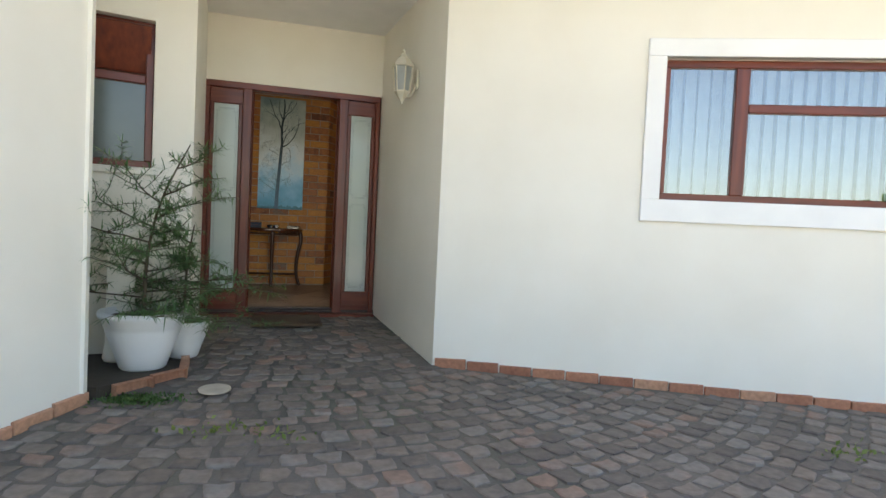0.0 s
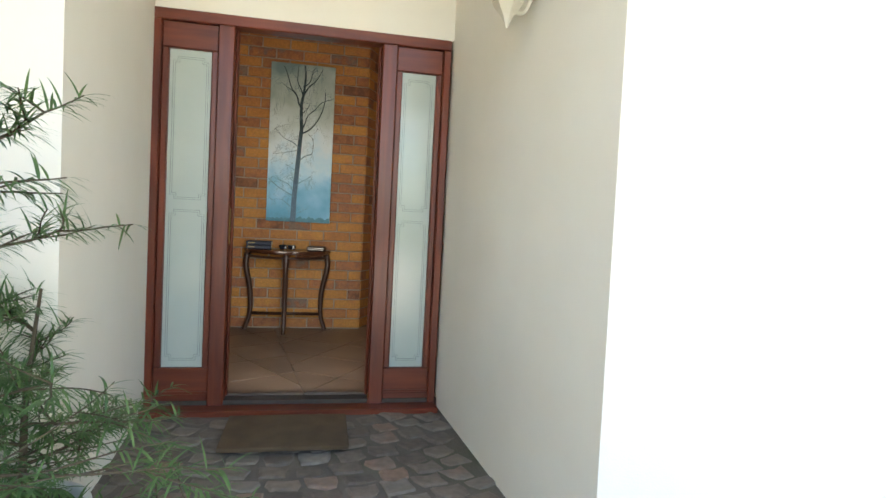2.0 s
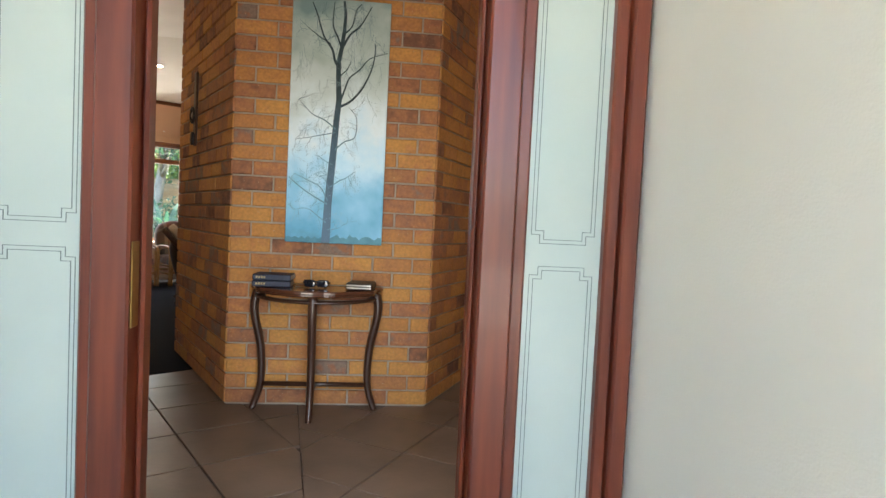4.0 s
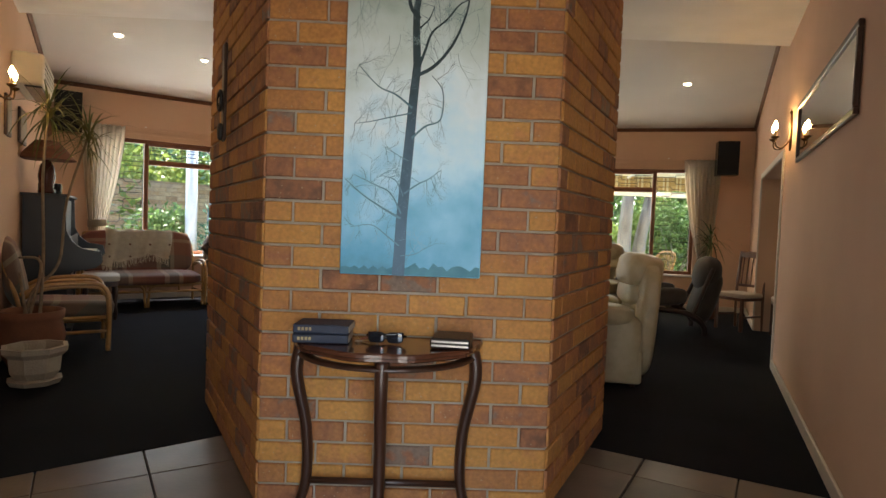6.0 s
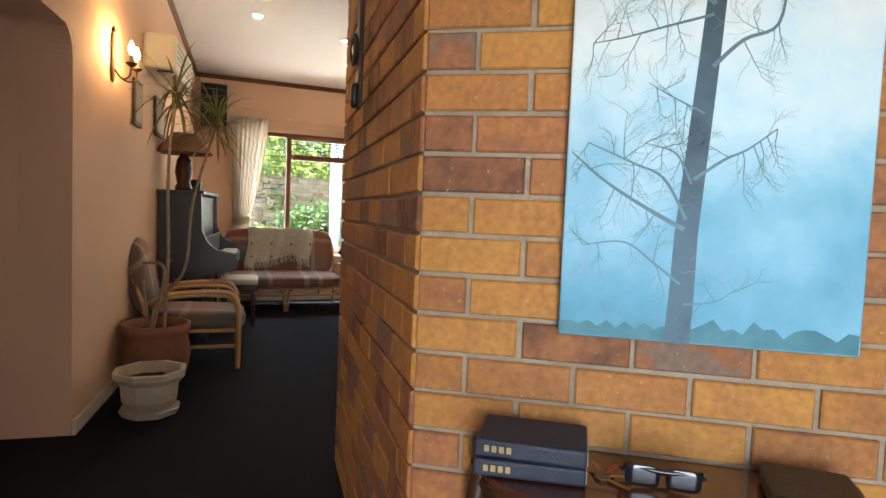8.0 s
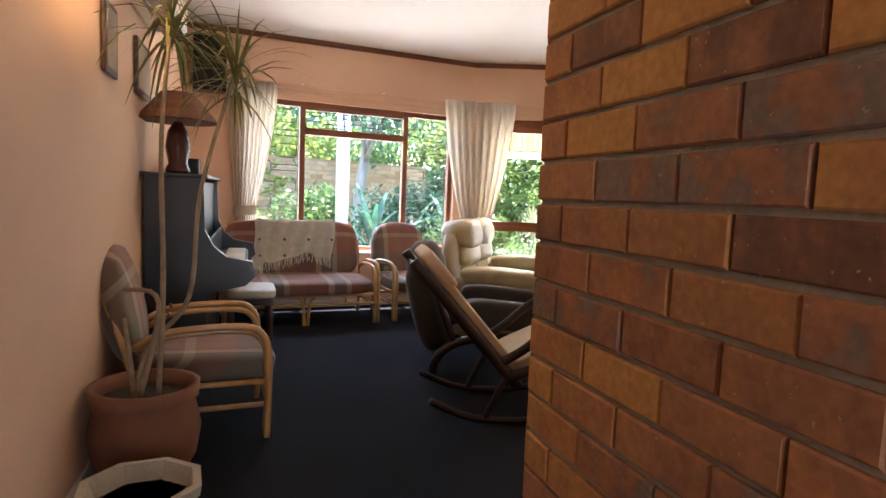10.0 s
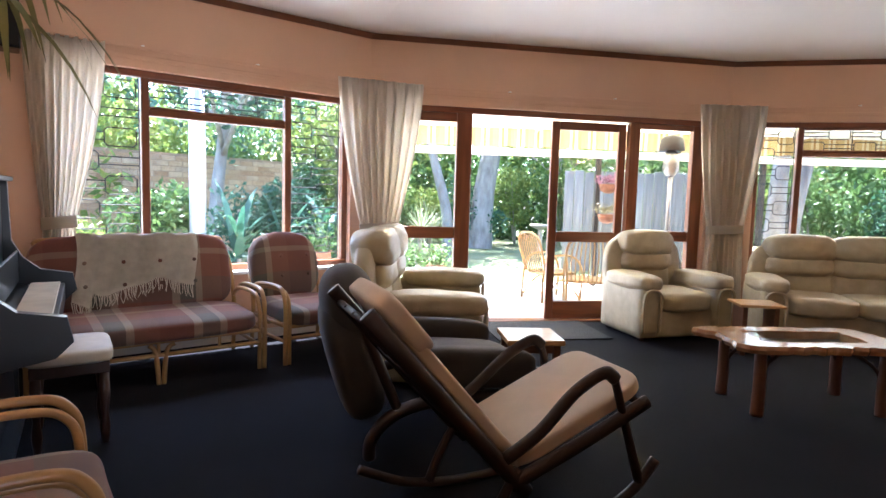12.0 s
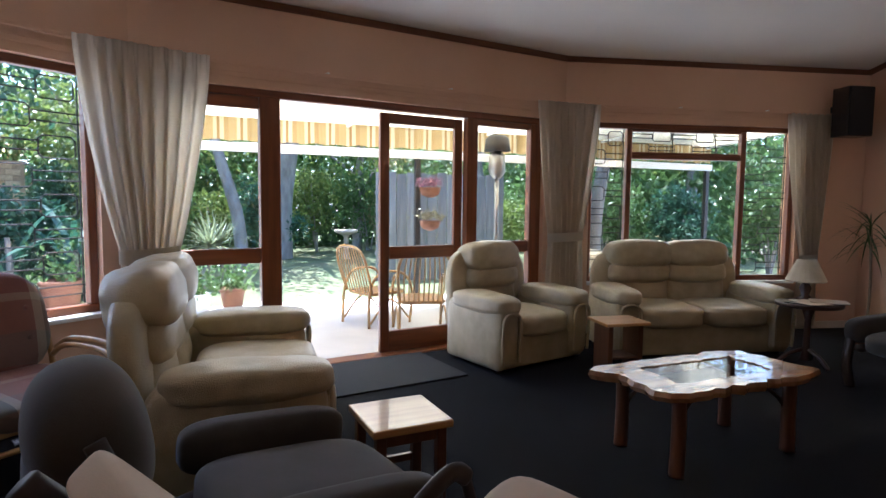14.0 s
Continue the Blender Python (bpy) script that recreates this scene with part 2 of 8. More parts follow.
def ramp_surf(name, stops, rough, src="object", scale=30.0, bump=0.3, stretch=(1, 1, 1), dist=0.004, spots=None):
    """Pieces whose colour runs over a ramp from piece to piece, with grain inside each piece."""
    m, t, p = mat_new(name)
    N, K = t.nodes, t.links
    rnd = N.new("ShaderNodeObjectInfo").outputs["Random"] if src == "object" else N.new("ShaderNodeNewGeometry").outputs["Random Per Island"]
    geo = N.new("ShaderNodeNewGeometry")
    mp = N.new("ShaderNodeMapping")
    mp.inputs["Scale"].default_value = stretch
    K.new(geo.outputs["Position"], mp.inputs[0])
    n1 = N.new("ShaderNodeTexNoise")
    n1.inputs["Scale"].default_value, n1.inputs["Detail"].default_value = scale, 6
    K.new(mp.outputs[0], n1.inputs["Vector"])
    n2 = N.new("ShaderNodeTexNoise")
    n2.inputs["Scale"].default_value, n2.inputs["Detail"].default_value = scale * 0.22, 3
    K.new(mp.outputs[0], n2.inputs["Vector"])
    a = N.new("ShaderNodeMath")
    a.operation = "MULTIPLY_ADD"
    a.inputs[1].default_value = 0.55
    K.new(n2.outputs["Fac"], a.inputs[0])
    s = N.new("ShaderNodeMath")
    s.operation = "SUBTRACT"
    s.inputs[1].default_value = 0.27
    K.new(rnd, s.inputs[0])
    K.new(s.outputs[0], a.inputs[2])
    cr = N.new("ShaderNodeValToRGB")
    el = cr.color_ramp.elements
    while len(el) < len(stops):
        el.new(0.5)
    for e, (pos, c) in zip(el, stops):
        e.position, e.color = pos, (*c, 1)
    K.new(a.outputs[0], cr.inputs[0])
    hs = N.new("ShaderNodeHueSaturation")
    mv = N.new("ShaderNodeMapRange")
    mv.inputs["From Min"].default_value, mv.inputs["From Max"].default_value = 0.3, 0.7
    mv.inputs["To Min"].default_value, mv.inputs["To Max"].default_value = 0.80, 1.14
    K.new(n1.outputs["Fac"], mv.inputs["Value"])
    K.new(mv.outputs[0], hs.inputs["Value"])
    K.new(cr.outputs[0], hs.inputs["Color"])
    out = hs.outputs["Color"]
    if spots:
        n3 = N.new("ShaderNodeTexNoise")
        n3.inputs["Scale"].default_value = scale * 1.7
        K.new(mp.outputs[0], n3.inputs["Vector"])
        r3 = N.new("ShaderNodeMapRange")
        r3.inputs["From Min"].default_value, r3.inputs["From Max"].default_value = 0.69, 0.76
        K.new(n3.outputs["Fac"], r3.inputs["Value"])
        mx = N.new("ShaderNodeMix")
        mx.data_type = "RGBA"
        K.new(r3.outputs[0], mx.inputs["Factor"])
        K.new(out, mx.inputs["A"])
        mx.inputs["B"].default_value = (*spots, 1)
        out = mx.outputs["Result"]
    K.new(out, p.inputs["Base Color"])
    p.inputs["Roughness"].default_value = rough
    bp = N.new("ShaderNodeBump")
    bp.inputs["Strength"].default_value, bp.inputs["Distance"].default_value = bump, dist
    K.new(n1.outputs["Fac"], bp.inputs["Height"])
    K.new(bp.outputs[0], p.inputs["Normal"])
    return m


def leaf_mat(name, c1, c2, trans=0.35):
    m, t, p = mat_new(name)
    N, K = t.nodes, t.links
    g = N.new("ShaderNodeNewGeometry")
    mx = N.new("ShaderNodeMix")
    mx.data_type = "RGBA"
    mx.inputs["A"].default_value, mx.inputs["B"].default_value = (*c1, 1), (*c2, 1)
    K.new(g.outputs["Random Per Island"], mx.inputs["Factor"])
    K.new(mx.outputs["Result"], p.inputs["Base Color"])
    p.inputs["Roughness"].default_value = 0.45
    tl, ms = N.new("ShaderNodeBsdfTranslucent"), N.new("ShaderNodeMixShader")
    K.new(mx.outputs["Result"], tl.inputs[0])
    ms.inputs[0].default_value = trans
    K.new(p.outputs[0], ms.inputs[1])
    K.new(tl.outputs[0], ms.inputs[2])
    K.new(ms.outputs[0], N["Material Output"].inputs[0])
    return m


def wood(name, c1, c2, rough=0.35, coat=0.3, along="z"):
    st = {"x": (2, 25, 25), "y": (25, 2, 25), "z": (25, 25, 2)}[along]
    return surf(name, c1, c2, rough=rough, scale=1.0, fine=6.0, bump=0.08, stretch=st, coat=coat, dist=0.003)


M_EXT = surf("white_plaster", (0.82, 0.79, 0.70), (0.77, 0.735, 0.64), rough=0.85, scale=1.5, fine=160, bump=0.25, dist=0.003, spec=0.2)
M_EXTW = surf("white_paint", (0.84, 0.84, 0.82), (0.78, 0.78, 0.76), rough=0.55, scale=3, fine=80, bump=0.05)
M_INT = surf("peach_plaster", (0.70, 0.47, 0.33), (0.64, 0.42, 0.29), rough=0.8, scale=1.2, fine=120, bump=0.15, dist=0.003, spec=0.25)
M_CEIL = surf("ceiling_paint", (0.78, 0.76, 0.72), (0.72, 0.70, 0.66), rough=0.85, scale=0.8, fine=60, bump=0.05, spec=0.2)
M_CARPET = surf("dark_carpet", (0.0085, 0.0088, 0.012), (0.005, 0.0053, 0.0075), rough=0.95, scale=2.0, fine=260, bump=0.9, dist=0.006, spec=0.15, world_space=True)
M_TILE = surf("floor_tile_glaze", (0.17, 0.125, 0.095), (0.105, 0.078, 0.06), rough=0.32, scale=3.0, fine=40, bump=0.06, vary=0.15, world_space=True)
M_GROUT = surf("grout", (0.07, 0.055, 0.045), rough=0.9)
M_MORTAR = surf("mortar", (0.44, 0.38, 0.30), (0.33, 0.285, 0.225), rough=0.95, scale=14, fine=160, bump=0.5)
M_DOOR = wood("mahogany", (0.19, 0.036, 0.013), (0.09, 0.015, 0.007), rough=0.4, coat=0.15)
M_DOORX = wood("mahogany_across", (0.19, 0.036, 0.013), (0.09, 0.015, 0.007), rough=0.4, coat=0.15, along="x")
M_WIN = wood("window_wood", (0.25, 0.085, 0.030), (0.15, 0.048, 0.018), rough=0.35, coat=0.3)
M_WINX = wood("window_wood_across", (0.25, 0.085, 0.030), (0.15, 0.048, 0.018), rough=0.35, coat=0.3, along="x")
M_CORN = wood("cornice_wood", (0.17, 0.066, 0.028), (0.11, 0.042, 0.018), rough=0.5, along="x")
M_GLASS = glass("clear_glass", (0.97, 0.98, 0.97))
M_WHITE = surf("white_skirting", (0.72, 0.64, 0.54), (0.66, 0.58, 0.48), rough=0.5, bump=0.05)
BRICK_STOPS = [(0.0, (0.17, 0.075, 0.04)), (0.12, (0.33, 0.135, 0.06)), (0.40, (0.47, 0.21, 0.058)), (0.66, (0.54, 0.265, 0.065)), (0.84, (0.42, 0.17, 0.065)), (0.95, (0.30, 0.13, 0.065)), (1.0, (0.22, 0.15, 0.11))]
M_BRICK = ramp_surf("face_brick", BRICK_STOPS, 0.75, "object", 60, 0.5, spots=(0.46, 0.33, 0.2))
M_BRICKJ = ramp_surf("face_brick_joined", BRICK_STOPS, 0.75, "island", 60, 0.5, spots=(0.46, 0.33, 0.2))

# ---- the large structure ----
def corner_z(p):
    """Height of the sloping ceiling over a point of the plan."""
    best = 99.0
    for a, b in ((WL, C1), (C1, C2), (C2, WR)):
        d = ((b[0] - a[0]) * (a[1] - p[1]) - (b[1] - a[1]) * (a[0] - p[0])) / span(a, b)
        best = min(best, d)
    return CORN + 0.13 * max(best, 0.0)


ARCH0, ARCH1 = 2.45, 3.71
Lz0, Lz1 = corner_z(DL), corner_z(WL)
Rz0, Rz1 = corner_z(DR), corner_z(WR)
LEN_L, LEN_R = span(DL, WL), span(DR, WR)

wall("wall_window_west", WL, C1, -0.3, CORN + 0.1, CORN + 0.1, 0.24, M_INT, [(0.55, 2.95, 0.62, HEAD)], "peach plastered wall with a wide timber window")
wall("wall_garden_door", C1, C2, -0.3, CORN + 0.1, CORN + 0.1, 0.24, M_INT, [(0.17, 3.70, -0.3, HEAD)], "peach plastered wall with the open garden door")
wall("wall_window_east", C2, WR, -0.3, CORN + 0.1, CORN + 0.1, 0.24, M_INT, [(0.28, 2.68, 0.55, HEAD)], "peach plastered wall with a timber window")
wall("wall_left", DL, WL, -0.3, Lz0 + 0.1, Lz1 + 0.1, 0.24, M_INT, [(ARCH0, ARCH1, 0.0, 2.08)], "peach plastered wall with a passage opening")
wall("wall_right", DR, WR, -0.3, Rz0 + 0.1, Rz1 + 0.1, -0.20, M_INT, [(5.45, 7.75, 0.0, 1.93)], "peach plastered wall with a wide opening to an alcove")

# passage behind the opening of the left wall
ux, uy = (WL[0] - DL[0]) / LEN_L, (WL[1] - DL[1]) / LEN_L
nx, ny = -uy, ux


def on_left(s, out):
    return (DL[0] + ux * s + nx * out, DL[1] + uy * s + ny * out)


wall("wall_passage_far", on_left(ARCH1, 0.24), on_left(ARCH1, 2.6), -0.1, 2.6, 2.6, -0.12, M_INT, (), "peach plastered passage wall")
wall("wall_passage_near", on_left(ARCH0, 0.24), on_left(ARCH0, 2.6), -0.1, 2.6, 2.6, 0.12, M_INT, (), "peach plastered passage wall")
wall("wall_passage_end", on_left(2.25, 2.6), on_left(3.95, 2.6), -0.1, 2.6, 2.6, 0.12, M_INT, (), "peach plastered passage end wall")
slab("ceiling_passage", [on_left(2.25, 0.24), on_left(3.95, 0.24), on_left(3.95, 2.7), on_left(2.25, 2.7)], 2.45, 2.55, M_CEIL, "white passage ceiling", "ceiling")

# alcove behind the opening of the right wall
rx_, ry_ = (WR[0] - DR[0]) / LEN_R, (WR[1] - DR[1]) / LEN_R
mx_, my_ = ry_, -rx_


def on_right(s, out):
    return (DR[0] + rx_ * s + mx_ * out, DR[1] + ry_ * s + my_ * out)


wall("wall_alcove_back", on_right(5.0, 2.4), on_right(9.2, 2.4), -0.1, 2.6, 2.6, -0.12, M_INT, (), "peach plastered alcove wall")
wall("wall_alcove_near", on_right(5.2, 0.2), on_right(5.2, 2.4), -0.1, 2.6, 2.6, -0.12, M_INT, (), "peach plastered alcove wall")
wall("wall_alcove_far", on_right(7.95, 0.2), on_right(7.95, 2.4), -0.1, 2.6, 2.6, 0.12, M_INT, (), "peach plastered alcove wall")
slab("ceiling_alcove", [on_right(5.0, 0.2), on_right(9.2, 0.2), on_right(9.2, 2.5), on_right(5.0, 2.5)], 2.45, 2.55, M_CEIL, "white alcove ceiling", "ceiling")

# ceiling, a shallow fan that rises from the window walls to the pillar
bm = B()
ring = [DL, DR, WR, C2, C1, WL]
zs_ = [Lz0, Rz0, Rz1, CORN, CORN, Lz1]
lo = [bm.verts.new((x, y, z)) for (x, y), z in zip(ring, zs_)]
hi = [bm.verts.new((x, y, z + 0.12)) for (x, y), z in zip(ring, zs_)]
a0, a1 = bm.verts.new(APEX), bm.verts.new((APEX[0], APEX[1], APEX[2] + 0.12))
for i in range(6):
    j = (i + 1) % 6
    bm.faces.new((lo[j], lo[i], a0))
    bm.faces.new((hi[i], hi[j], a1))
    bm.faces.new((lo[i], lo[j], hi[j], hi[i]))
tagged(part("ceiling", bm, M_CEIL), "white painted sloping board ceiling", "ceiling", kind="structure")



def fan_z(x, y):
    """Height of the fan ceiling's underside at a point of the plan."""
    for i in range(6):
        j = (i + 1) % 6
        a, b, c = Vector((*ring[i], zs_[i])), Vector((*ring[j], zs_[j])), Vector(APEX)
        d = (b.y - c.y) * (a.x - c.x) + (c.x - b.x) * (a.y - c.y)
        u = ((b.y - c.y) * (x - c.x) + (c.x - b.x) * (y - c.y)) / d
        v = ((c.y - a.y) * (x - c.x) + (a.x - c.x) * (y - c.y)) / d
        if u >= -1e-6 and v >= -1e-6 and u + v <= 1 + 1e-6:
            return a.z * u + b.z * v + c.z * (1 - u - v)
    return CORN


# timber cornice under the ceiling
for a, b, za, zb, side in ((WL, C1, CORN, CORN, -1), (C1, C2, CORN, CORN, -1), (C2, WR, CORN, CORN, -1), (DL, WL, Lz0, Lz1, -1), (DR, WR, Rz0, Rz1, 1)):
    L = span(a, b)
    bm = B()
    prof = [(0.002, -0.052), (0.014, -0.048), (0.03, -0.02), (0.036, -0.002), (0.002, -0.002)]
    e0 = [bm.verts.new((0, side * d, za + h)) for d, h in prof]
    e1 = [bm.verts.new((L, side * d, zb + h)) for d, h in prof]
    for i in range(5):
        j = (i + 1) % 5
        bm.faces.new((e0[i], e0[j], e1[j], e1[i]))
    bm.faces.new(e0)
    bm.faces.new(e1[::-1])
    bmesh.ops.recalc_face_normals(bm, faces=bm.faces)
    ob = tagged(part("trim", bm, M_CORN), "dark stained timber cornice under the ceiling", "cornice", kind="structure")
    ob.matrix_world = wall_frame(a, b)

# skirting
for a, b, s0, s1, side in ((DL, WL, ARCH1, LEN_L, -1), (DL, WL, 0.1, ARCH0, -1), (DR, WR, 0.1, 5.45, 1), (DR, WR, 7.75, LEN_R, 1), (WL, C1, 0, span(WL, C1), -1), (C2, WR, 0, span(C2, WR), -1)):
    bm = B()
    box(bm, s0, s1, min(side * 0.002, side * 0.018), max(side * 0.002, side * 0.018), 0.0, 0.085, 0.004)
    ob = tagged(part("baseboard", bm, M_WHITE), "cream painted timber skirting", "skirting", kind="structure")
    ob.matrix_world = wall_frame(a, b)
bm = B()
box(bm, 0.24, 2.5, -0.018, -0.002, 0.0, 0.085, 0.004)
ob = tagged(part("baseboard", bm, M_WHITE), "cream painted timber skirting", "skirting", kind="structure")
ob.matrix_world = wall_frame(on_left(ARCH1, 0.0), on_left(ARCH1, 2.6))
wall("wall_hall_return", (-0.64, -2.03), (-0.33, -2.03), -0.1, 3.7, 3.7, -0.09, M_INT, (), "short plastered return beside the front door")
# rounded shoulders of the passage opening
for s_, k in ((ARCH0, 1), (ARCH1, -1)):
    bm = B()
    outline = [(0.0, 0.0)] + [(k * (0.13 - 0.13 * math.cos(a)), -0.13 + 0.13 * math.sin(a)) for a in [math.pi / 2 * i / 8 for i in range(8, -1, -1)]]
    f0 = [bm.verts.new((s_ + x, 0.001, 2.08 + z)) for x, z in outline]
    f1 = [bm.verts.new((s_ + x, 0.239, 2.08 + z)) for x, z in outline]
    bm.faces.new(f0)
    bm.faces.new(f1[::-1])
    for i in range(len(outline)):
        j = (i + 1) % len(outline)
        bm.faces.new((f0[i], f0[j], f1[j], f1[i]))
    bmesh.ops.recalc_face_normals(bm, faces=bm.faces)
    tagged(part("trim", bm, M_INT), "rounded plaster shoulder of the passage opening", "arch", kind="structure").matrix_world = wall_frame(DL, WL)

# floors
slab("floor", [(-9, -1.9), (-0.2, -2.14), (1.1, -2.14), (9, -1.9), (9, 6.7), (5.4, 6.75), (C2[0], C2[1] + 0.2), (C1[0], C1[1] + 0.2), (-9, 5.2), (-4.6, 5.4)], -0.3, -0.012, M_GROUT, "concrete floor under tiles and carpet", "floor")
K0, K1, K2, K3 = (-1.85, -0.17), (-0.62, 0.80), (1.35, 0.79), (2.6, 0.095)
slab("carpet", [K0, K1, (0.37, 1.3), K2, K3, (9, 0.0), (8.9, 7.0), WR, C2, C1, WL, (-8, 5.0), (-8, -1.0)], -0.01, 0.004, M_CARPET, "dark navy fitted carpet, slightly worn", "carpet")

# many-sided brick pillar
HEX = [(-0.228, 0.0), (0.972, 0.0), (1.515, 1.04), (1.50, 1.19), (0.85, 2.05), (-0.25, 2.05), (-0.935, 1.475), (-0.955, 1.33)]
pillar = thing("brick_pillar", "many-sided face-brick pillar from floor to ceiling", "pillar", kind="structure")
bm = B()
cx, cy = 0.28, 1.03
inset = [(cx + (x - cx) * 0.992, cy + (y - cy) * 0.992) for x, y in HEX]
lo = [bm.verts.new((x, y, 0.0)) for x, y in inset]
hi = [bm.verts.new((x, y, 3.5)) for x, y in inset]
bm.faces.new(lo[::-1])
bm.faces.new(hi)
for i in range(len(HEX)):
    bm.faces.new((lo[i], lo[(i + 1) % len(HEX)], hi[(i + 1) % len(HEX)], hi[i]))
part("mortar_core", bm, M_MORTAR, pillar, "grey-brown mortar joints")

# ---- outside of the entrance ----
PR, FR = (1.446, -3.886), (9.5, -7.38)
PLc, BIG = (-0.25, -3.42), (-0.62, -4.40)
wall("wall_front_header", (-0.36, -2.14), (1.34, -2.14), 2.10, 2.9, 2.9, 0.12, M_EXT, (), "cream plastered wall over the front door")
wall("wall_porch_right", (1.285, -2.0), PR, -0.4, 2.95, 2.95, 0.20, M_EXT, (), "white plastered porch side wall")
fdx, fdy = (FR[0] - PR[0]) / span(PR, FR), (FR[1] - PR[1]) / span(PR, FR)
wall("wall_facade_right", PR, FR, -0.95, 2.95, 2.95, 0.22, M_EXT, [(1.50, 3.72, 1.11, 2.07)], "white plastered house front with a window")
wall("wall_porch_left", (-0.33, -2.0), PLc, -0.4, 2.95, 2.95, -0.20, M_EXT, (), "white plastered porch side wall")
wall("wall_window_front", PLc, (-2.2, -3.85), -0.4, 2.95, 2.95, -0.18, M_EXT, [(0.26, 1.15, 1.16, 2.16)], "white plastered wall with a small timber window")
wall("wall_front_left", BIG, (-2.6, -8.7), -0.9, 2.95, 2.95, -0.25, M_EXT, (), "white plastered projecting house wall")
wall("wall_front_left_end", BIG, (-2.2, -4.3), -0.5, 2.95, 2.95, 0.05, M_EXT, (), "white plastered end of the projecting wall")
slab("ceiling_porch", [(-3.0, -2.0), (1.5, -2.0), (1.75, -4.05), (-0.6, -4.5), (-3.0, -4.5)], 2.70, 2.78, M_EXTW, "white painted porch ceiling", "ceiling")
# front eaves, out of view, are lengthened to keep sun off the paving
slab("roof_front", [(-6, 3), (-3.0, -9.0), (-0.6, -5.7), (1.3, -5.2), (10.0, -8.9), (10.0, 3)], 2.96, 3.05, M_EXTW, "roof over front rooms, unseen eaves drawn out to shade paving", "roof")
# this overhang, also unseen, is sized to keep sun off the carpet
slab("roof_hall", [(-7.5, -2.3), (9.5, -2.3), (8.8, 6.5), (5.6, 6.95), (2.1, 8.2), (-2.1, 7.7), (-5.2, 5.8)], 3.7, 3.8, M_EXTW, "roof over the sitting room", "roof")
wall("wall_roof_back", (-0.5, -2.02), (1.4, -2.02), 2.1, 3.7, 3.7, -0.1, M_INT, (), "plastered wall over the front door, inside")

# ground, one sheet that falls gently from the door to the road and is level behind the house
M_GROUND = surf("dry_soil", (0.14, 0.115, 0.085), (0.09, 0.075, 0.05), rough=0.95, scale=2.5, fine=50, bump=0.6, world_space=True)
bm = B()


def ground_z(x, y):
    if y < -2.1:
        return -0.06 - 0.052 * min(-2.1 - y, 14.0) + (0.0 if x < 1.5 else -0.008 * min(x - 1.5, 10))
    return -0.06 if y < 9.0 else -0.06 - 0.01 * min(y - 9.0, 20)


gx = [-400, -150, -60, -30, -20, -14, -10, -7, -5, -3, -1.5, 0, 1.5, 3, 5, 7, 10, 14, 20, 30, 60, 150, 400]
gy = [-400, -150, -60, -30, -20, -16, -12, -9, -6, -4, -2.1, 0, 3, 6, 9, 11, 14, 18, 24, 30, 60, 150, 400]
gv = [[bm.verts.new((x, y, ground_z(x, y) - 0.075)) for x in gx] for y in gy]
for r0, r1 in zip(gv, gv[1:]):
    for i in range(len(gx) - 1):
        bm.faces.new((r0[i], r0[i + 1], r1[i + 1], r1[i]))
tagged(part("ground", bm, M_GROUND), "bare brown soil around the house", "ground", kind="structure")

# ---- joinery: windows, doors, curtains ----
M_IRON = surf("black_iron", (0.02, 0.02, 0.022), rough=0.5, bump=0.1, metal=0.3)
M_CURTAIN = surf("curtain_cloth", (0.82, 0.77, 0.67), (0.76, 0.71, 0.61), rough=0.9, scale=6, fine=300, bump=0.3, dist=0.002, sheen=0.2)



def add_translucent(m, col, fac):
    """Cloth that lets some light through."""
    t = m.node_tree
    tl, ms = t.nodes.new("ShaderNodeBsdfTranslucent"), t.nodes.new("ShaderNodeMixShader")
    tl.inputs[0].default_value = (*col, 1)
    ms.inputs[0].default_value = fac
    t.links.new(t.nodes["Principled BSDF"].outputs[0], ms.inputs[1])
    t.links.new(tl.outputs[0], ms.inputs[2])
    t.links.new(ms.outputs[0], t.nodes["Material Output"].inputs[0])


add_translucent(M_CURTAIN, (0.80, 0.73, 0.62), 0.55)
M_FROST = surf("frosted_glass", (0.50, 0.55, 0.49), (0.44, 0.50, 0.45), rough=0.12, scale=2, fine=200, bump=0.03, spec=0.6)
M_ETCH = surf("etched_line", (0.16, 0.19, 0.18), rough=0.6, bump=0)
M_BRASS = surf("brass", (0.45, 0.30, 0.10), rough=0.3, metal=0.9, bump=0.05)
M_SOLAR = glass("reflective_window_glass", (0.80, 0.84, 0.86), base=0.20)
M_OBSCURE = surf("obscured_glass_dark", (0.11, 0.13, 0.12), (0.08, 0.10, 0.095), rough=0.14, scale=2, fine=200, bump=0.03, spec=0.7)
M_BLIND = surf("blind_cloth", (0.72, 0.73, 0.74), (0.64, 0.65, 0.67), rough=0.8, bump=0.05)
# dark tone holds the shade of the rooms behind the front windows
M_ROOMSHADE = surf("room_shade_tone", (0.22, 0.19, 0.16), rough=0.9, bump=0.05)


def pane(parent, x0, x1, z0, z1, y, mat=None, label="clear glass pane"):
    bm = B()
    box(bm, x0, x1, y - 0.003, y + 0.003, z0, z1)
    ob = part("pane", bm, mat or M_GLASS, parent, label)
    if mat is None:
        ob.visible_shadow = False
    return ob


def member(parent, name, x0, x1, z0, z1, y0, y1, mat, label=""):
    bm = B()
    box(bm, x0, x1, y0, y1, z0, z1, 0.006, 1)
    return part(name, bm, mat, parent, label)


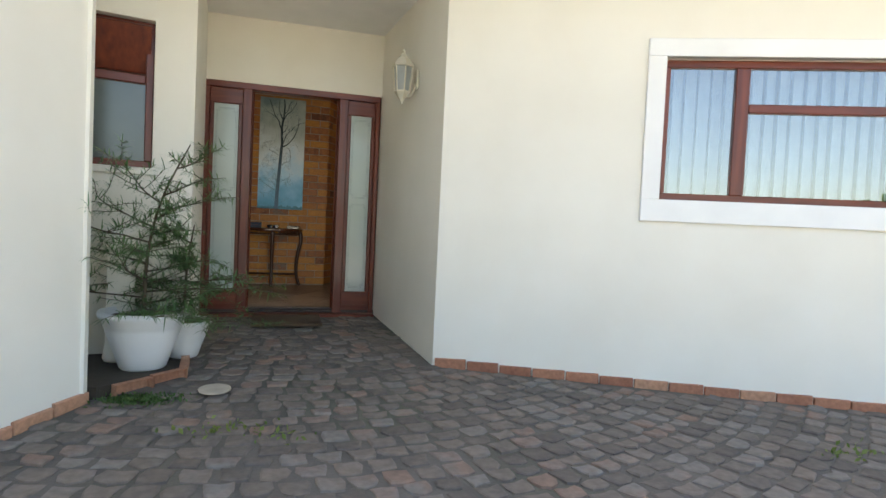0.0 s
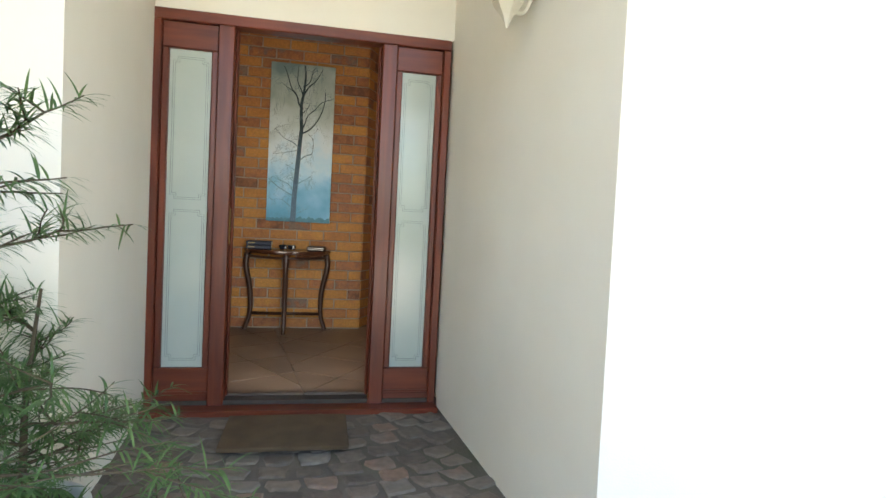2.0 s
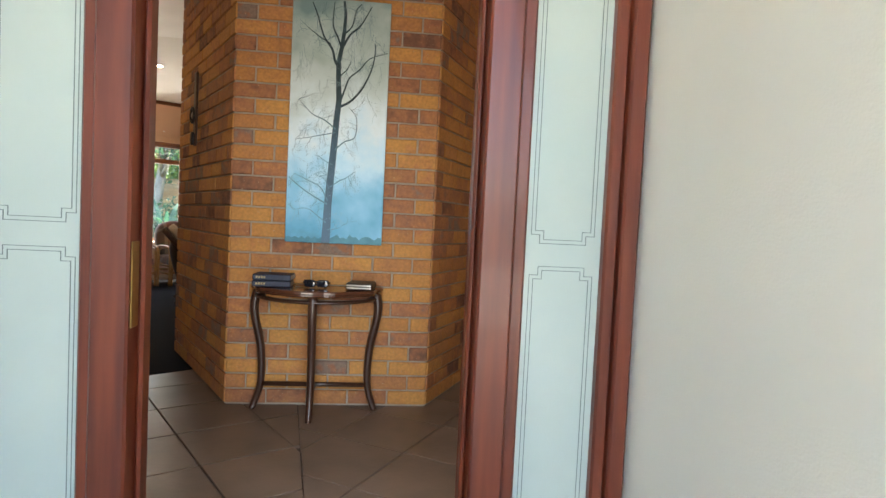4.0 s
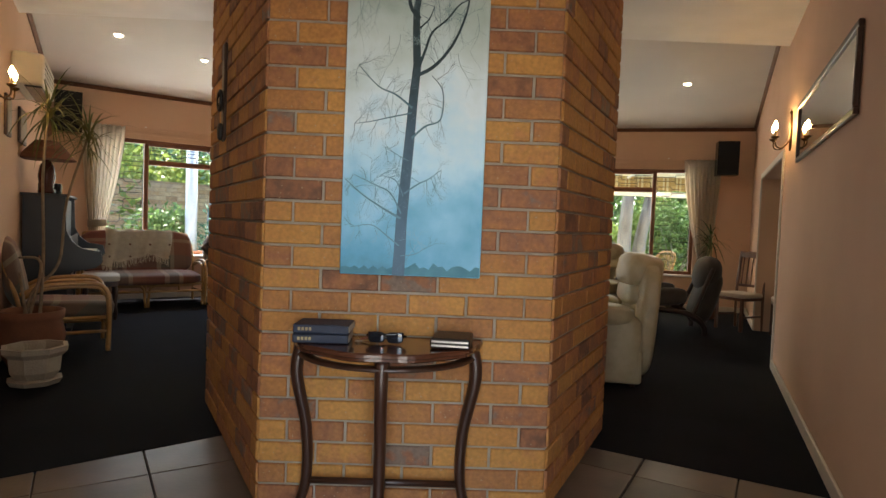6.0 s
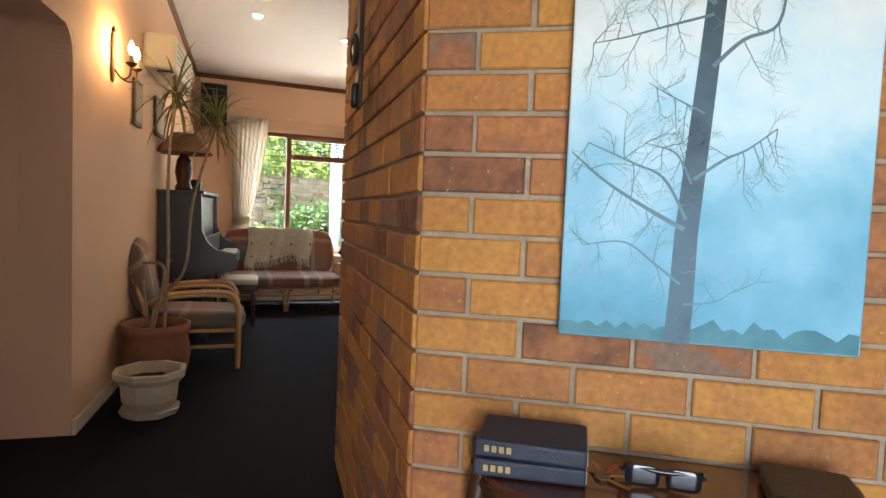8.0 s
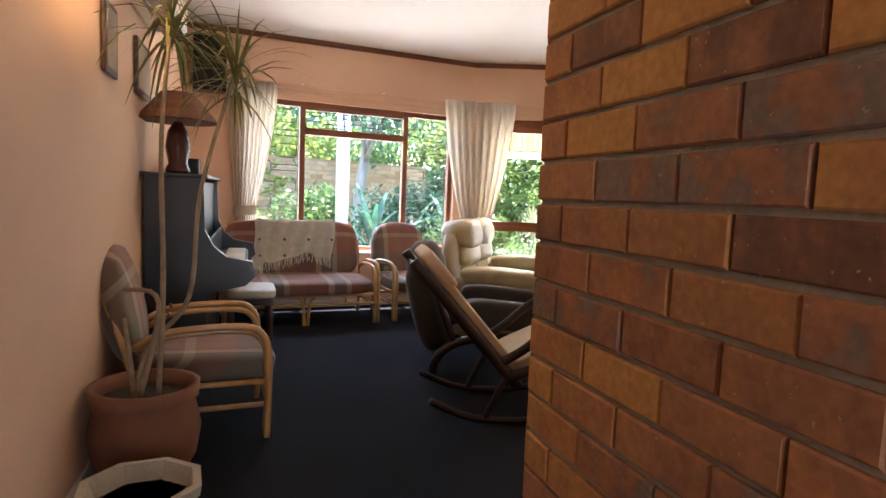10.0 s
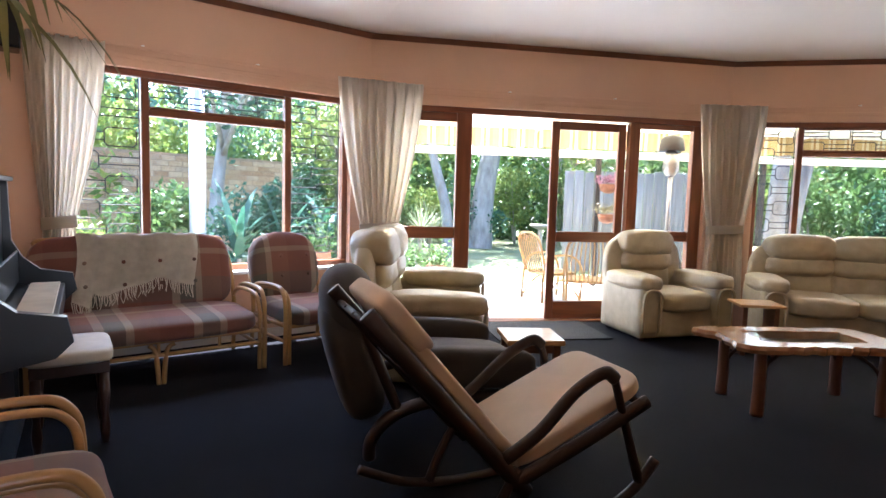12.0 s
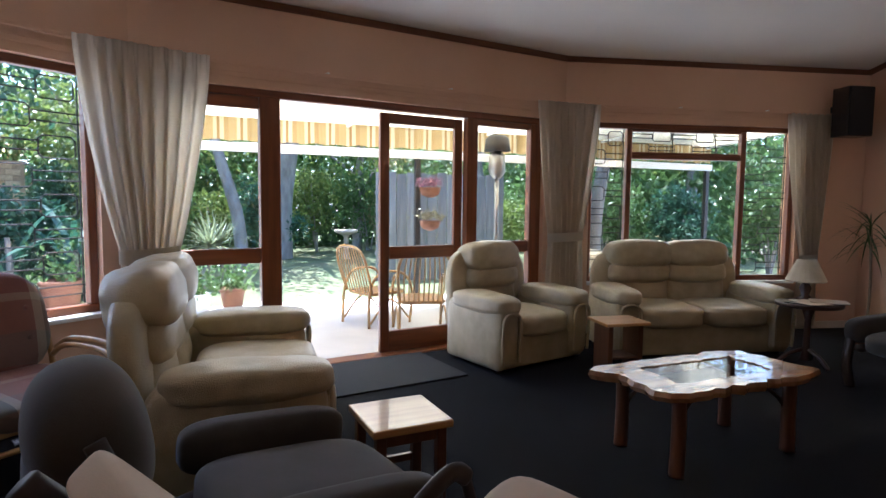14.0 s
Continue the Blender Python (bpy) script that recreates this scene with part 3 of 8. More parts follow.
def bars(parent, x0, x1, z0, z1, y, cols, rows):
    """Burglar bars: rods with overlapping rectangles."""
    bm = B()
    r = 0.0055
    w, h = (x1 - x0) / cols, (z1 - z0) / rows
    rng = random.Random(int(x0 * 100 + z0 * 10))
    for i in range(cols):
        for j in range(rows):
            ax, az = x0 + w * i, z0 + h * j
            if (i + j) % 2 == 0:
                a, b, c, d = ax + w * 0.08, ax + w * 0.92, az + h * 0.12, az + h * 0.88
                k = min(w, h) * 0.12
                pts = [(a + k, c), (b - k, c), (b, c + k), (b, d - k), (b - k, d), (a + k, d), (a, d - k), (a, c + k), (a + k, c)]
                tube(bm, [(u, y, v) for u, v in pts], r, 5, smooth=False)
            else:
                tube(bm, [(ax - w * 0.08, y, az + h * 0.35), (ax + w * 1.08, y, az + h * 0.35)], r, 5)
                tube(bm, [(ax - w * 0.08, y, az + h * 0.68), (ax + w * 1.08, y, az + h * 0.68)], r, 5)
    for i in range(cols + 1):
        if i % 2 == 0:
            tube(bm, [(x0 + w * i, y, z0), (x0 + w * i, y, z1)], r, 5)
    return part("burglar_bars", bm, M_IRON, parent, "black iron burglar bars in a block pattern")


def side_window(name, p, q, s0, s1, z0, z1, m1, m2, tz, label):
    w = tagged(thing(name, label, "window", wall_frame(p, q)), kind="structure")
    ya, yb = 0.06, 0.13
    f = 0.055
    member(w, "window_frame", s0, s1, z1 - f, z1, ya, yb, M_WINX)
    member(w, "window_frame", s0, s1, z0, z0 + f, ya, yb, M_WINX)
    member(w, "window_frame", s0, s0 + f, z0 + f, z1 - f, ya, yb, M_WIN)
    member(w, "window_frame", s1 - f, s1, z0 + f, z1 - f, ya, yb, M_WIN)
    member(w, "mullion", m1 - 0.03, m1 + 0.03, z0 + f, z1 - f, ya, yb, M_WIN)
    member(w, "mullion", m2 - 0.03, m2 + 0.03, z0 + f, z1 - f, ya, yb, M_WIN)
    member(w, "transom", m1 + 0.03, m2 - 0.03, tz - 0.025, tz + 0.025, ya, yb, M_WINX)
    member(w, "sash_frame", m1 + 0.03, m2 - 0.03, tz + 0.025, tz + 0.05, ya + 0.01, yb - 0.01, M_WINX)
    member(w, "sash_frame", m1 + 0.03, m2 - 0.03, z1 - f - 0.025, z1 - f, ya + 0.01, yb - 0.01, M_WINX)
    pane(w, s0 + f, m1 - 0.03, z0 + f, z1 - f, 0.10)
    pane(w, m2 + 0.03, s1 - f, z0 + f, z1 - f, 0.10)
    pane(w, m1 + 0.03, m2 - 0.03, z0 + f, tz - 0.025, 0.10)
    pane(w, m1 + 0.03, m2 - 0.03, tz + 0.05, z1 - f - 0.025, 0.10)
    bars(w, s0 + f, m1 - 0.03, z0 + f, z1 - f, 0.15, 2, 8)
    bars(w, m2 + 0.03, s1 - f, z0 + f, z1 - f, 0.15, 2, 8)
    bars(w, m1 + 0.03, m2 - 0.03, tz + 0.03, z1 - f, 0.15, 5, 2)
    bm = B()
    box(bm, s0, s1, -0.035, 0.06, z0 - 0.03, z0 + 0.002, 0.008, 2)
    part("window_sill", bm, M_EXTW, w, "cream painted inner sill")
    return w


side_window("window_1", WL, C1, 0.55, 2.95, 0.62, HEAD, 1.165, 2.345, 1.91, "wide varnished timber window with iron burglar bars")
side_window("window_2", C2, WR, 0.28, 2.68, 0.55, HEAD, 0.74, 2.06, 1.885, "varnished timber window with iron burglar bars")

# garden door: fixed panel, open doorway, slid leaf, side light
gd = tagged(thing("door_1", "varnished timber glazed garden door standing open", "door", wall_frame(C1, C2)), kind="structure")
ya, yb = 0.05, 0.13
member(gd, "door_frame", 0.17, 3.70, HEAD - 0.06, HEAD, ya, yb, M_WINX)
member(gd, "door_frame", 0.17, 0.255, 0, HEAD - 0.06, ya, yb, M_WIN)
member(gd, "door_frame", 3.56, 3.70, 0, HEAD - 0.06, ya, yb, M_WIN)
member(gd, "post", 0.885, 1.045, 0, HEAD - 0.06, ya, yb, M_WIN)
member(gd, "post", 2.80, 2.92, 0, HEAD - 0.06, ya, yb, M_WIN)
member(gd, "threshold", 0.17, 3.70, -0.02, 0.012, 0.03, 0.20, M_WINX, "worn timber threshold")
fx = part("fixed_panel", box(B(), 0.255, 0.885, 0.07, 0.11, HEAD - 0.15, HEAD - 0.06, 0.005), M_WINX, gd)
for z0, z1 in ((0.885, 1.005), (0.0, 0.14)):
    member(fx, "rail", 0.255, 0.885, z0, z1, 0.07, 0.11, M_WINX)
pane(fx, 0.255, 0.885, 1.005, HEAD - 0.15, 0.09)
pane(fx, 0.255, 0.885, 0.14, 0.885, 0.09)
lf = part("door_leaf", box(B(), 1.945, 2.035, 0.14, 0.185, 0.015, HEAD - 0.07, 0.005), M_WIN, gd, "slid-open glazed timber leaf")
member(lf, "stile", 2.715, 2.805, 0.015, HEAD - 0.07, 0.14, 0.185, M_WIN)
for z0, z1 in ((HEAD - 0.16, HEAD - 0.07), (0.86, 0.975), (0.015, 0.205)):
    member(lf, "rail", 2.035, 2.715, z0, z1, 0.14, 0.185, M_WINX)
pane(lf, 2.035, 2.715, 0.975, HEAD - 0.16, 0.162)
pane(lf, 2.035, 2.715, 0.205, 0.86, 0.162)
sl = part("side_light", box(B(), 2.92, 3.56, 0.07, 0.11, HEAD - 0.12, HEAD - 0.06, 0.005), M_WINX, gd)
member(sl, "rail", 2.92, 3.56, 0.885, 1.0, 0.07, 0.11, M_WINX)
member(sl, "rail", 2.92, 3.56, 0.0, 0.14, 0.07, 0.11, M_WINX)
pane(sl, 2.92, 3.56, 1.0, HEAD - 0.12, 0.09)
pane(sl, 2.92, 3.56, 0.14, 0.885, 0.09)

# curtain rails and pelmet boards
for p, q in ((WL, C1), (C1, C2), (C2, WR)):
    L = span(p, q)
    r = tagged(thing("curtain_rail", "slim painted curtain rail on the wall", "curtain rail", wall_frame(p, q)), group="curtain rails")
    bm = B()
    box(bm, 0.12, L - 0.12, -0.060, -0.048, 2.365, 2.385, 0.003)
    part("track", bm, M_INT, r)
    for k in range(4):
        bm = B()
        x = 0.25 + (L - 0.5) * k / 3
        box(bm, x - 0.01, x + 0.01, -0.052, 0.0, 2.385, 2.40, 0.002)
        part("bracket", bm, M_EXTW, r)
    bm = B()
    box(bm, 0.02, L - 0.02, -0.012, 0.0, HEAD + 0.06, HEAD + 0.10, 0.005)
    tagged(part("trim", bm, M_INT), "narrow plaster moulding over the opening", "moulding", kind="structure").matrix_world = wall_frame(p, q)


def curtain(p0, p1, z0, z1, tie_z, tie_at, tie_w, label, folds=9):
    """A gathered curtain between two plan points, drawn in at tie_z around tie_at (0 to 1 along the line)."""
    c = tagged(thing("curtain", label, "curtain"), group="curtains")
    bm = B()
    a, b = Vector((*p0, 0)), Vector((*p1, 0))
    d = b - a
    W = d.length
    d.normalize()
    nrm = Vector((-d.y, d.x, 0))
    nu, nv = folds * 10, 26
    rows = []
    for j in range(nv + 1):
        z = z1 + (z0 - z1) * j / nv
        if z > tie_z:
            k = ((z1 - z) / (z1 - tie_z)) ** 1.6
        else:
            k = 1 - 0.25 * (tie_z - z) / max(tie_z - z0, 0.01)
        w = W * (1 - k) + tie_w * k
        mid = 0.5 * (1 - k) + tie_at * k
        row = []
        for i in range(nu + 1):
            u = i / nu
            s = mid * W + (u - 0.5) * w
            amp = 0.046 + 0.014 * math.sin(i * 0.37) - 0.008 * k
            off = amp * (0.7 + 0.5 * noise.noise(Vector((u * 4 + W, 0.4, z * 0.5)))) * math.sin(u * folds * 2 * math.pi + 1.7 * noise.noise(Vector((u * 3.1, W * 5, z * 0.35))) + 0.5 * math.sin(z * 2.2 + u * 5)) + 0.01 * noise.noise(Vector((u * 6, z * 2, W)))
            if z1 - z < 0.10:
                off = off * 0.45 + 0.012 * math.sin(u * folds * 6 * math.pi)
            row.append(bm.verts.new(a + d * s + nrm * (off + 0.02 * k) + Vector((0, 0, z))))
        rows.append(row)
    for r0, r1 in zip(rows, rows[1:]):
        for i in range(nu):
            bm.faces.new((r0[i], r0[i + 1], r1[i + 1], r1[i]))
    bmesh.ops.solidify(bm, geom=bm.faces[:], thickness=0.004)
    part("drape", bm, M_CURTAIN, c, smooth=True)
    bm = B()
    mid = a + d * (tie_at * W)
    ring = []
    for i in range(20):
        t = 2 * math.pi * i / 20
        q = mid + d * ((tie_w / 2 + 0.012) * math.cos(t)) + nrm * (0.055 * math.sin(t) + 0.02)
        ring.append([bm.verts.new(q + Vector((0, 0, tie_z + h + 0.01 * math.cos(t)))) for h in (-0.045, 0.045)])
    for i in range(20):
        u, v = ring[i], ring[(i + 1) % 20]
        bm.faces.new((u[0], v[0], v[1], u[1]))
    bmesh.ops.solidify(bm, geom=bm.faces[:], thickness=0.006)
    part("tie_back", bm, M_CURTAIN, c, "matching cloth tie-back", smooth=True)
    return c


def at_wall(p, q, s, out):
    L = span(p, q)
    dx, dy = (q[0] - p[0]) / L, (q[1] - p[1]) / L
    return (p[0] + dx * s + dy * out, p[1] + dy * s - dx * out)


curtain(at_wall(WL, C1, 0.38, 0.06), at_wall(WL, C1, 0.88, 0.06), 0.05, 2.375, 1.05, 0.38, 0.2, "cream lined curtain drawn aside at the cane sofa")
curtain(at_wall(WL, C1, 2.76, 0.09), at_wall(C1, C2, 0.51, 0.09), 0.05, 2.40, 1.0, 0.5, 0.37, "cream lined curtain gathered in the corner by the garden door", 9)
curtain(at_wall(C1, C2, 3.52, 0.09), at_wall(C2, WR, 0.34, 0.09), 0.05, 2.385, 1.04, 0.5, 0.40, "cream lined curtain gathered behind the leather seats", 8)
curtain(at_wall(C2, WR, 2.48, 0.06), at_wall(C2, WR, 3.02, 0.06), 0.05, 2.375, 0.80, 0.66, 0.18, "cream lined curtain drawn aside at the far window", 8)

# ---- front door set ----
fd = tagged(thing("door_2", "mahogany front door set with frosted side lights, door open inwards", "door", pose(0, -2.1, 0)), kind="structure")
member(fd, "door_frame", -0.33, 1.285, 2.04, 2.10, -0.05, 0.05, M_DOORX)
for x0, x1 in ((-0.33, -0.285), (1.24, 1.285)):
    member(fd, "door_frame", x0, x1, -0.04, 2.04, -0.05, 0.05, M_DOOR)
for x0, x1 in ((0.0, 0.085), (0.885, 0.97)):
    member(fd, "post", x0, x1, -0.04, 2.04, -0.055, 0.055, M_DOOR)
    member(fd, "door_stop", x0 + (0.085 if x0 < 0.5 else -0.014), x1 + (0.014 if x0 < 0.5 else -0.085), 0, 2.04, 0.0, 0.05, M_DOOR)
for k, (x0, x1) in enumerate(((-0.285, 0.0), (0.97, 1.24))):
    sd = part("side_light", box(B(), x0, x1, -0.03, 0.03, 1.90, 2.04, 0.006), M_DOORX, fd)
    member(sd, "rail", x0, x1, -0.04, 0.17, -0.03, 0.03, M_DOORX)
    member(sd, "rail", x0, x1, 0.02, 0.04, -0.034, -0.028, M_DOORX)
    for u in (x0, x1 - 0.035):
        member(sd, "stile", u, u + 0.035, 0.17, 1.90, -0.03, 0.03, M_DOOR)
    a, b = x0 + 0.035, x1 - 0.035
    pane(sd, a, b, 0.17, 1.90, 0.0, M_FROST, "frosted glass with etched border lines")
    bm = B()
    for g0, g1 in ((0.19, 1.056), (1.078, 1.88)):
        for ins in (0.018, 0.028):
            l, r, lo_, hi_, nt, e = a + ins, b - ins, g0 + ins, g1 - ins, 0.022, 0.0008
            runs = [(l + nt, r - nt, lo_, lo_), (l + nt, r - nt, hi_, hi_), (l, l, lo_ + nt, hi_ - nt), (r, r, lo_ + nt, hi_ - nt)]
            for cx_, kx in ((l, 1), (r, -1)):
                for cz_, kz in ((lo_, 1), (hi_, -1)):
                    runs.append((cx_ + kx * nt, cx_ + kx * nt, min(cz_, cz_ + kz * nt), max(cz_, cz_ + kz * nt)))
                    runs.append((min(cx_, cx_ + kx * nt), max(cx_, cx_ + kx * nt), cz_ + kz * nt, cz_ + kz * nt))
            for x0_, x1_, z0_, z1_ in runs:
                box(bm, x0_ - e, x1_ + e, -0.0045, -0.0032, z0_ - e, z1_ + e)
    part("etched_lines", bm, M_ETCH, sd, "fine etched double border")
member(fd, "threshold", -0.33, 1.285, -0.10, -0.035, -0.16, 0.05, M_DOORX, "dark timber door sill")
bm = B()
R = pose(0.885, 0.03, 0, 0, 0, 55)
box(bm, 0.0, 0.80, -0.02, 0.022, 0.006, 2.035, 0.004, 1, R)
lf = part("door_leaf", bm, M_DOOR, fd, "solid mahogany leaf folded back into the hall")
for z in (0.35, 1.0, 1.55):
    bm = B()
    box(bm, 0.12, 0.68, -0.03, -0.02, z, z + 0.42, 0.008, 1, R)
    part("raised_panel", bm, M_DOOR, lf)
bm = B()
tube(bm, [(0.74, -0.02, 1.02), (0.74, -0.07, 1.02), (0.64, -0.075, 1.02)], 0.009, 8)
bmesh.ops.transform(bm, matrix=R, verts=bm.verts[:])
part("handle", bm, M_BRASS, lf, "brass lever handle", smooth=True)
bm = B()
box(bm, 0.0855, 0.089, -0.045, -0.005, 0.86, 1.06, 0.002)
part("strike_plate", bm, M_BRASS, fd, "worn brass strike plate")

# ---- front windows ----
fw = tagged(thing("window_3", "dark timber front window with white surround and vertical blinds", "window", wall_frame(PR, FR)), kind="structure")
s0, s1, z0, z1 = 1.50, 3.72, 1.11, 2.07
for x0, x1, a, b in ((s0 - 0.12, s1 + 0.12, z1, z1 + 0.12), (s0 - 0.12, s1 + 0.12, z0 - 0.15, z0), (s0 - 0.12, s0, z0, z1), (s1, s1 + 0.12, z0, z1)):
    bm = B()
    box(bm, x0, x1, -0.025, 0.03, a, b, 0.004)
    part("surround", bm, M_EXTW, fw, "raised white plaster band")
ya, yb = 0.07, 0.13
for x0, x1, a, b, mt in ((s0, s1, z1 - 0.05, z1, M_DOORX), (s0, s1, z0, z0 + 0.05, M_DOORX), (s0, s0 + 0.05, z0 + 0.05, z1 - 0.05, M_DOOR), (s1 - 0.05, s1, z0 + 0.05, z1 - 0.05, M_DOOR)):
    member(fw, "window_frame", x0, x1, a, b, ya, yb, mt)
member(fw, "mullion", 1.98, 2.07, z0 + 0.05, z1 - 0.05, ya, yb, M_DOOR)
member(fw, "mullion", 3.15, 3.24, z0 + 0.05, z1 - 0.05, ya, yb, M_DOOR)
member(fw, "transom", 2.07, 3.15, 1.72, 1.78, ya, yb, M_DOORX)
for a, b, c, d in ((s0 + 0.05, 1.98, z0 + 0.05, z1 - 0.05), (2.07, 3.15, z0 + 0.05, 1.72), (2.07, 3.15, 1.78, z1 - 0.05), (3.24, s1 - 0.05, z0 + 0.05, z1 - 0.05)):
    pane(fw, a, b, c, d, 0.10, M_SOLAR, "reflective glass pane").visible_shadow = False
vb = thing("vertical_blind", "white vertical blind hanging half open behind the front window", "blind", wall_frame(PR, FR))
part("head_rail", box(B(), s0 + 0.02, s1 - 0.02, 0.24, 0.29, 2.06, 2.10, 0.004), M_BLIND, vb)
bm0 = B()
box(bm0, -0.052, 0.052, -0.001, 0.001, -0.99, 0.0)
slat = mesh_of(bm0, "slat", M_BLIND)
for k in range(24):
    again("slat", slat, vb, pose(s0 + 0.06 + k * 0.09, 0.265, 2.06, 0, 0, 34 + 4 * math.sin(k * 1.7)))
# the room behind, its dimness put into one dark colour
wall("wall_front_room", (1.9, -3.0), (6.6, -5.0), -0.4, 2.95, 2.95, 0.1, M_ROOMSHADE, (), "plastered back wall of the front room, shade in its colour")
slab("floor_front_room", [(1.7, -3.85), (6.6, -6.0), (6.6, -4.9), (1.9, -2.9)], 0.0, 0.04, M_ROOMSHADE, "floor of the front room, shade in its colour", "floor")

lw = tagged(thing("window_4", "small dark timber window with an open top sash", "window", wall_frame(PLc, (-2.2, -3.85))), kind="structure")
s0, s1, z0, z1 = 0.26, 1.15, 1.16, 2.16
for x0, x1, a, b, mt in ((s0, s1, z1 - 0.05, z1, M_DOORX), (s0, s1, z0, z0 + 0.05, M_DOORX), (s0, s0 + 0.05, z0 + 0.05, z1 - 0.05, M_DOOR), (s1 - 0.05, s1, z0 + 0.05, z1 - 0.05, M_DOOR)):
    member(lw, "window_frame", x0, x1, a, b, -0.13, -0.07, mt)
member(lw, "transom", s0 + 0.05, s1 - 0.05, 1.74, 1.80, -0.13, -0.07, M_DOORX)
pane(lw, s0 + 0.05, s1 - 0.05, z0 + 0.05, 1.74, -0.10, M_OBSCURE, "obscured glass")
bm = B()
box(bm, s0 + 0.02, s1 - 0.02, -0.02, 0.02, -0.33, 0.0, 0.004, 1, pose(0, 0.0, 2.12, -28))
sash = part("top_sash", bm, M_DOOR, lw, "top sash tilted outwards")
part("window_sill", box(B(), s0 - 0.03, s1 + 0.03, -0.06, 0.03, z0 - 0.05, z0, 0.006), M_EXT, lw, "plastered sill")
# backing behind the small window, in the same shade-toned colour
wall("wall_front_room_left", (-0.5, -2.9), (-2.2, -3.2), -0.4, 2.95, 2.95, -0.05, M_ROOMSHADE, (), "plastered wall behind the small window, shade in its colour")

# ---- sitting room furniture ----
M_LEATHER = surf("cream_leather", (0.48, 0.40, 0.245), (0.38, 0.31, 0.185), rough=0.34, scale=9, fine=170, bump=0.42, dist=0.011, spec=0.5, coat=0.1)
M_CANE = surf("cane", (0.50, 0.30, 0.11), (0.36, 0.19, 0.06), rough=0.35, scale=6, fine=60, bump=0.1, coat=0.3)
M_CANEWRAP = surf("cane_binding", (0.42, 0.25, 0.10), rough=0.5, scale=60, bump=0.3)
M_VELOUR = surf("grey_velour", (0.050, 0.042, 0.037), (0.036, 0.030, 0.026), rough=0.92, scale=7, fine=250, bump=0.3, sheen=0.15, dist=0.003)
M_DARKWOOD = wood("dark_wood", (0.055, 0.022, 0.012), (0.03, 0.012, 0.007), rough=0.38, coat=0.15)
M_CHAIRWOOD = wood("chair_dark_wood", (0.030, 0.013, 0.008), (0.018, 0.008, 0.005), rough=0.5, coat=0.05)
M_TABLEWOOD = wood("console_wood", (0.11, 0.038, 0.018), (0.055, 0.018, 0.009), rough=0.22, coat=0.6, along="x")
M_CANVAS = surf("cream_canvas", (0.60, 0.50, 0.40), (0.54, 0.45, 0.36), rough=0.9, scale=8, fine=300, bump=0.3, dist=0.002)
M_PINE = wood("pine", (0.52, 0.29, 0.11), (0.40, 0.20, 0.07), rough=0.28, coat=0.5, along="x")
M_REDWOOD = wood("reddish_wood", (0.15, 0.058, 0.028), (0.085, 0.034, 0.017), rough=0.35, coat=0.3)
M_BLUEBLACK = surf("blue_black_lacquer", (0.012, 0.020, 0.032), (0.009, 0.014, 0.022), rough=0.35, scale=3, fine=60, bump=0.04, coat=0.3)
M_CREAMSEAT = surf("cream_vinyl", (0.60, 0.55, 0.45), rough=0.45, bump=0.1)
M_THROW = surf("white_throw", (0.70, 0.65, 0.55), (0.60, 0.55, 0.46), rough=0.95, scale=20, fine=160, bump=0.6, dist=0.004)


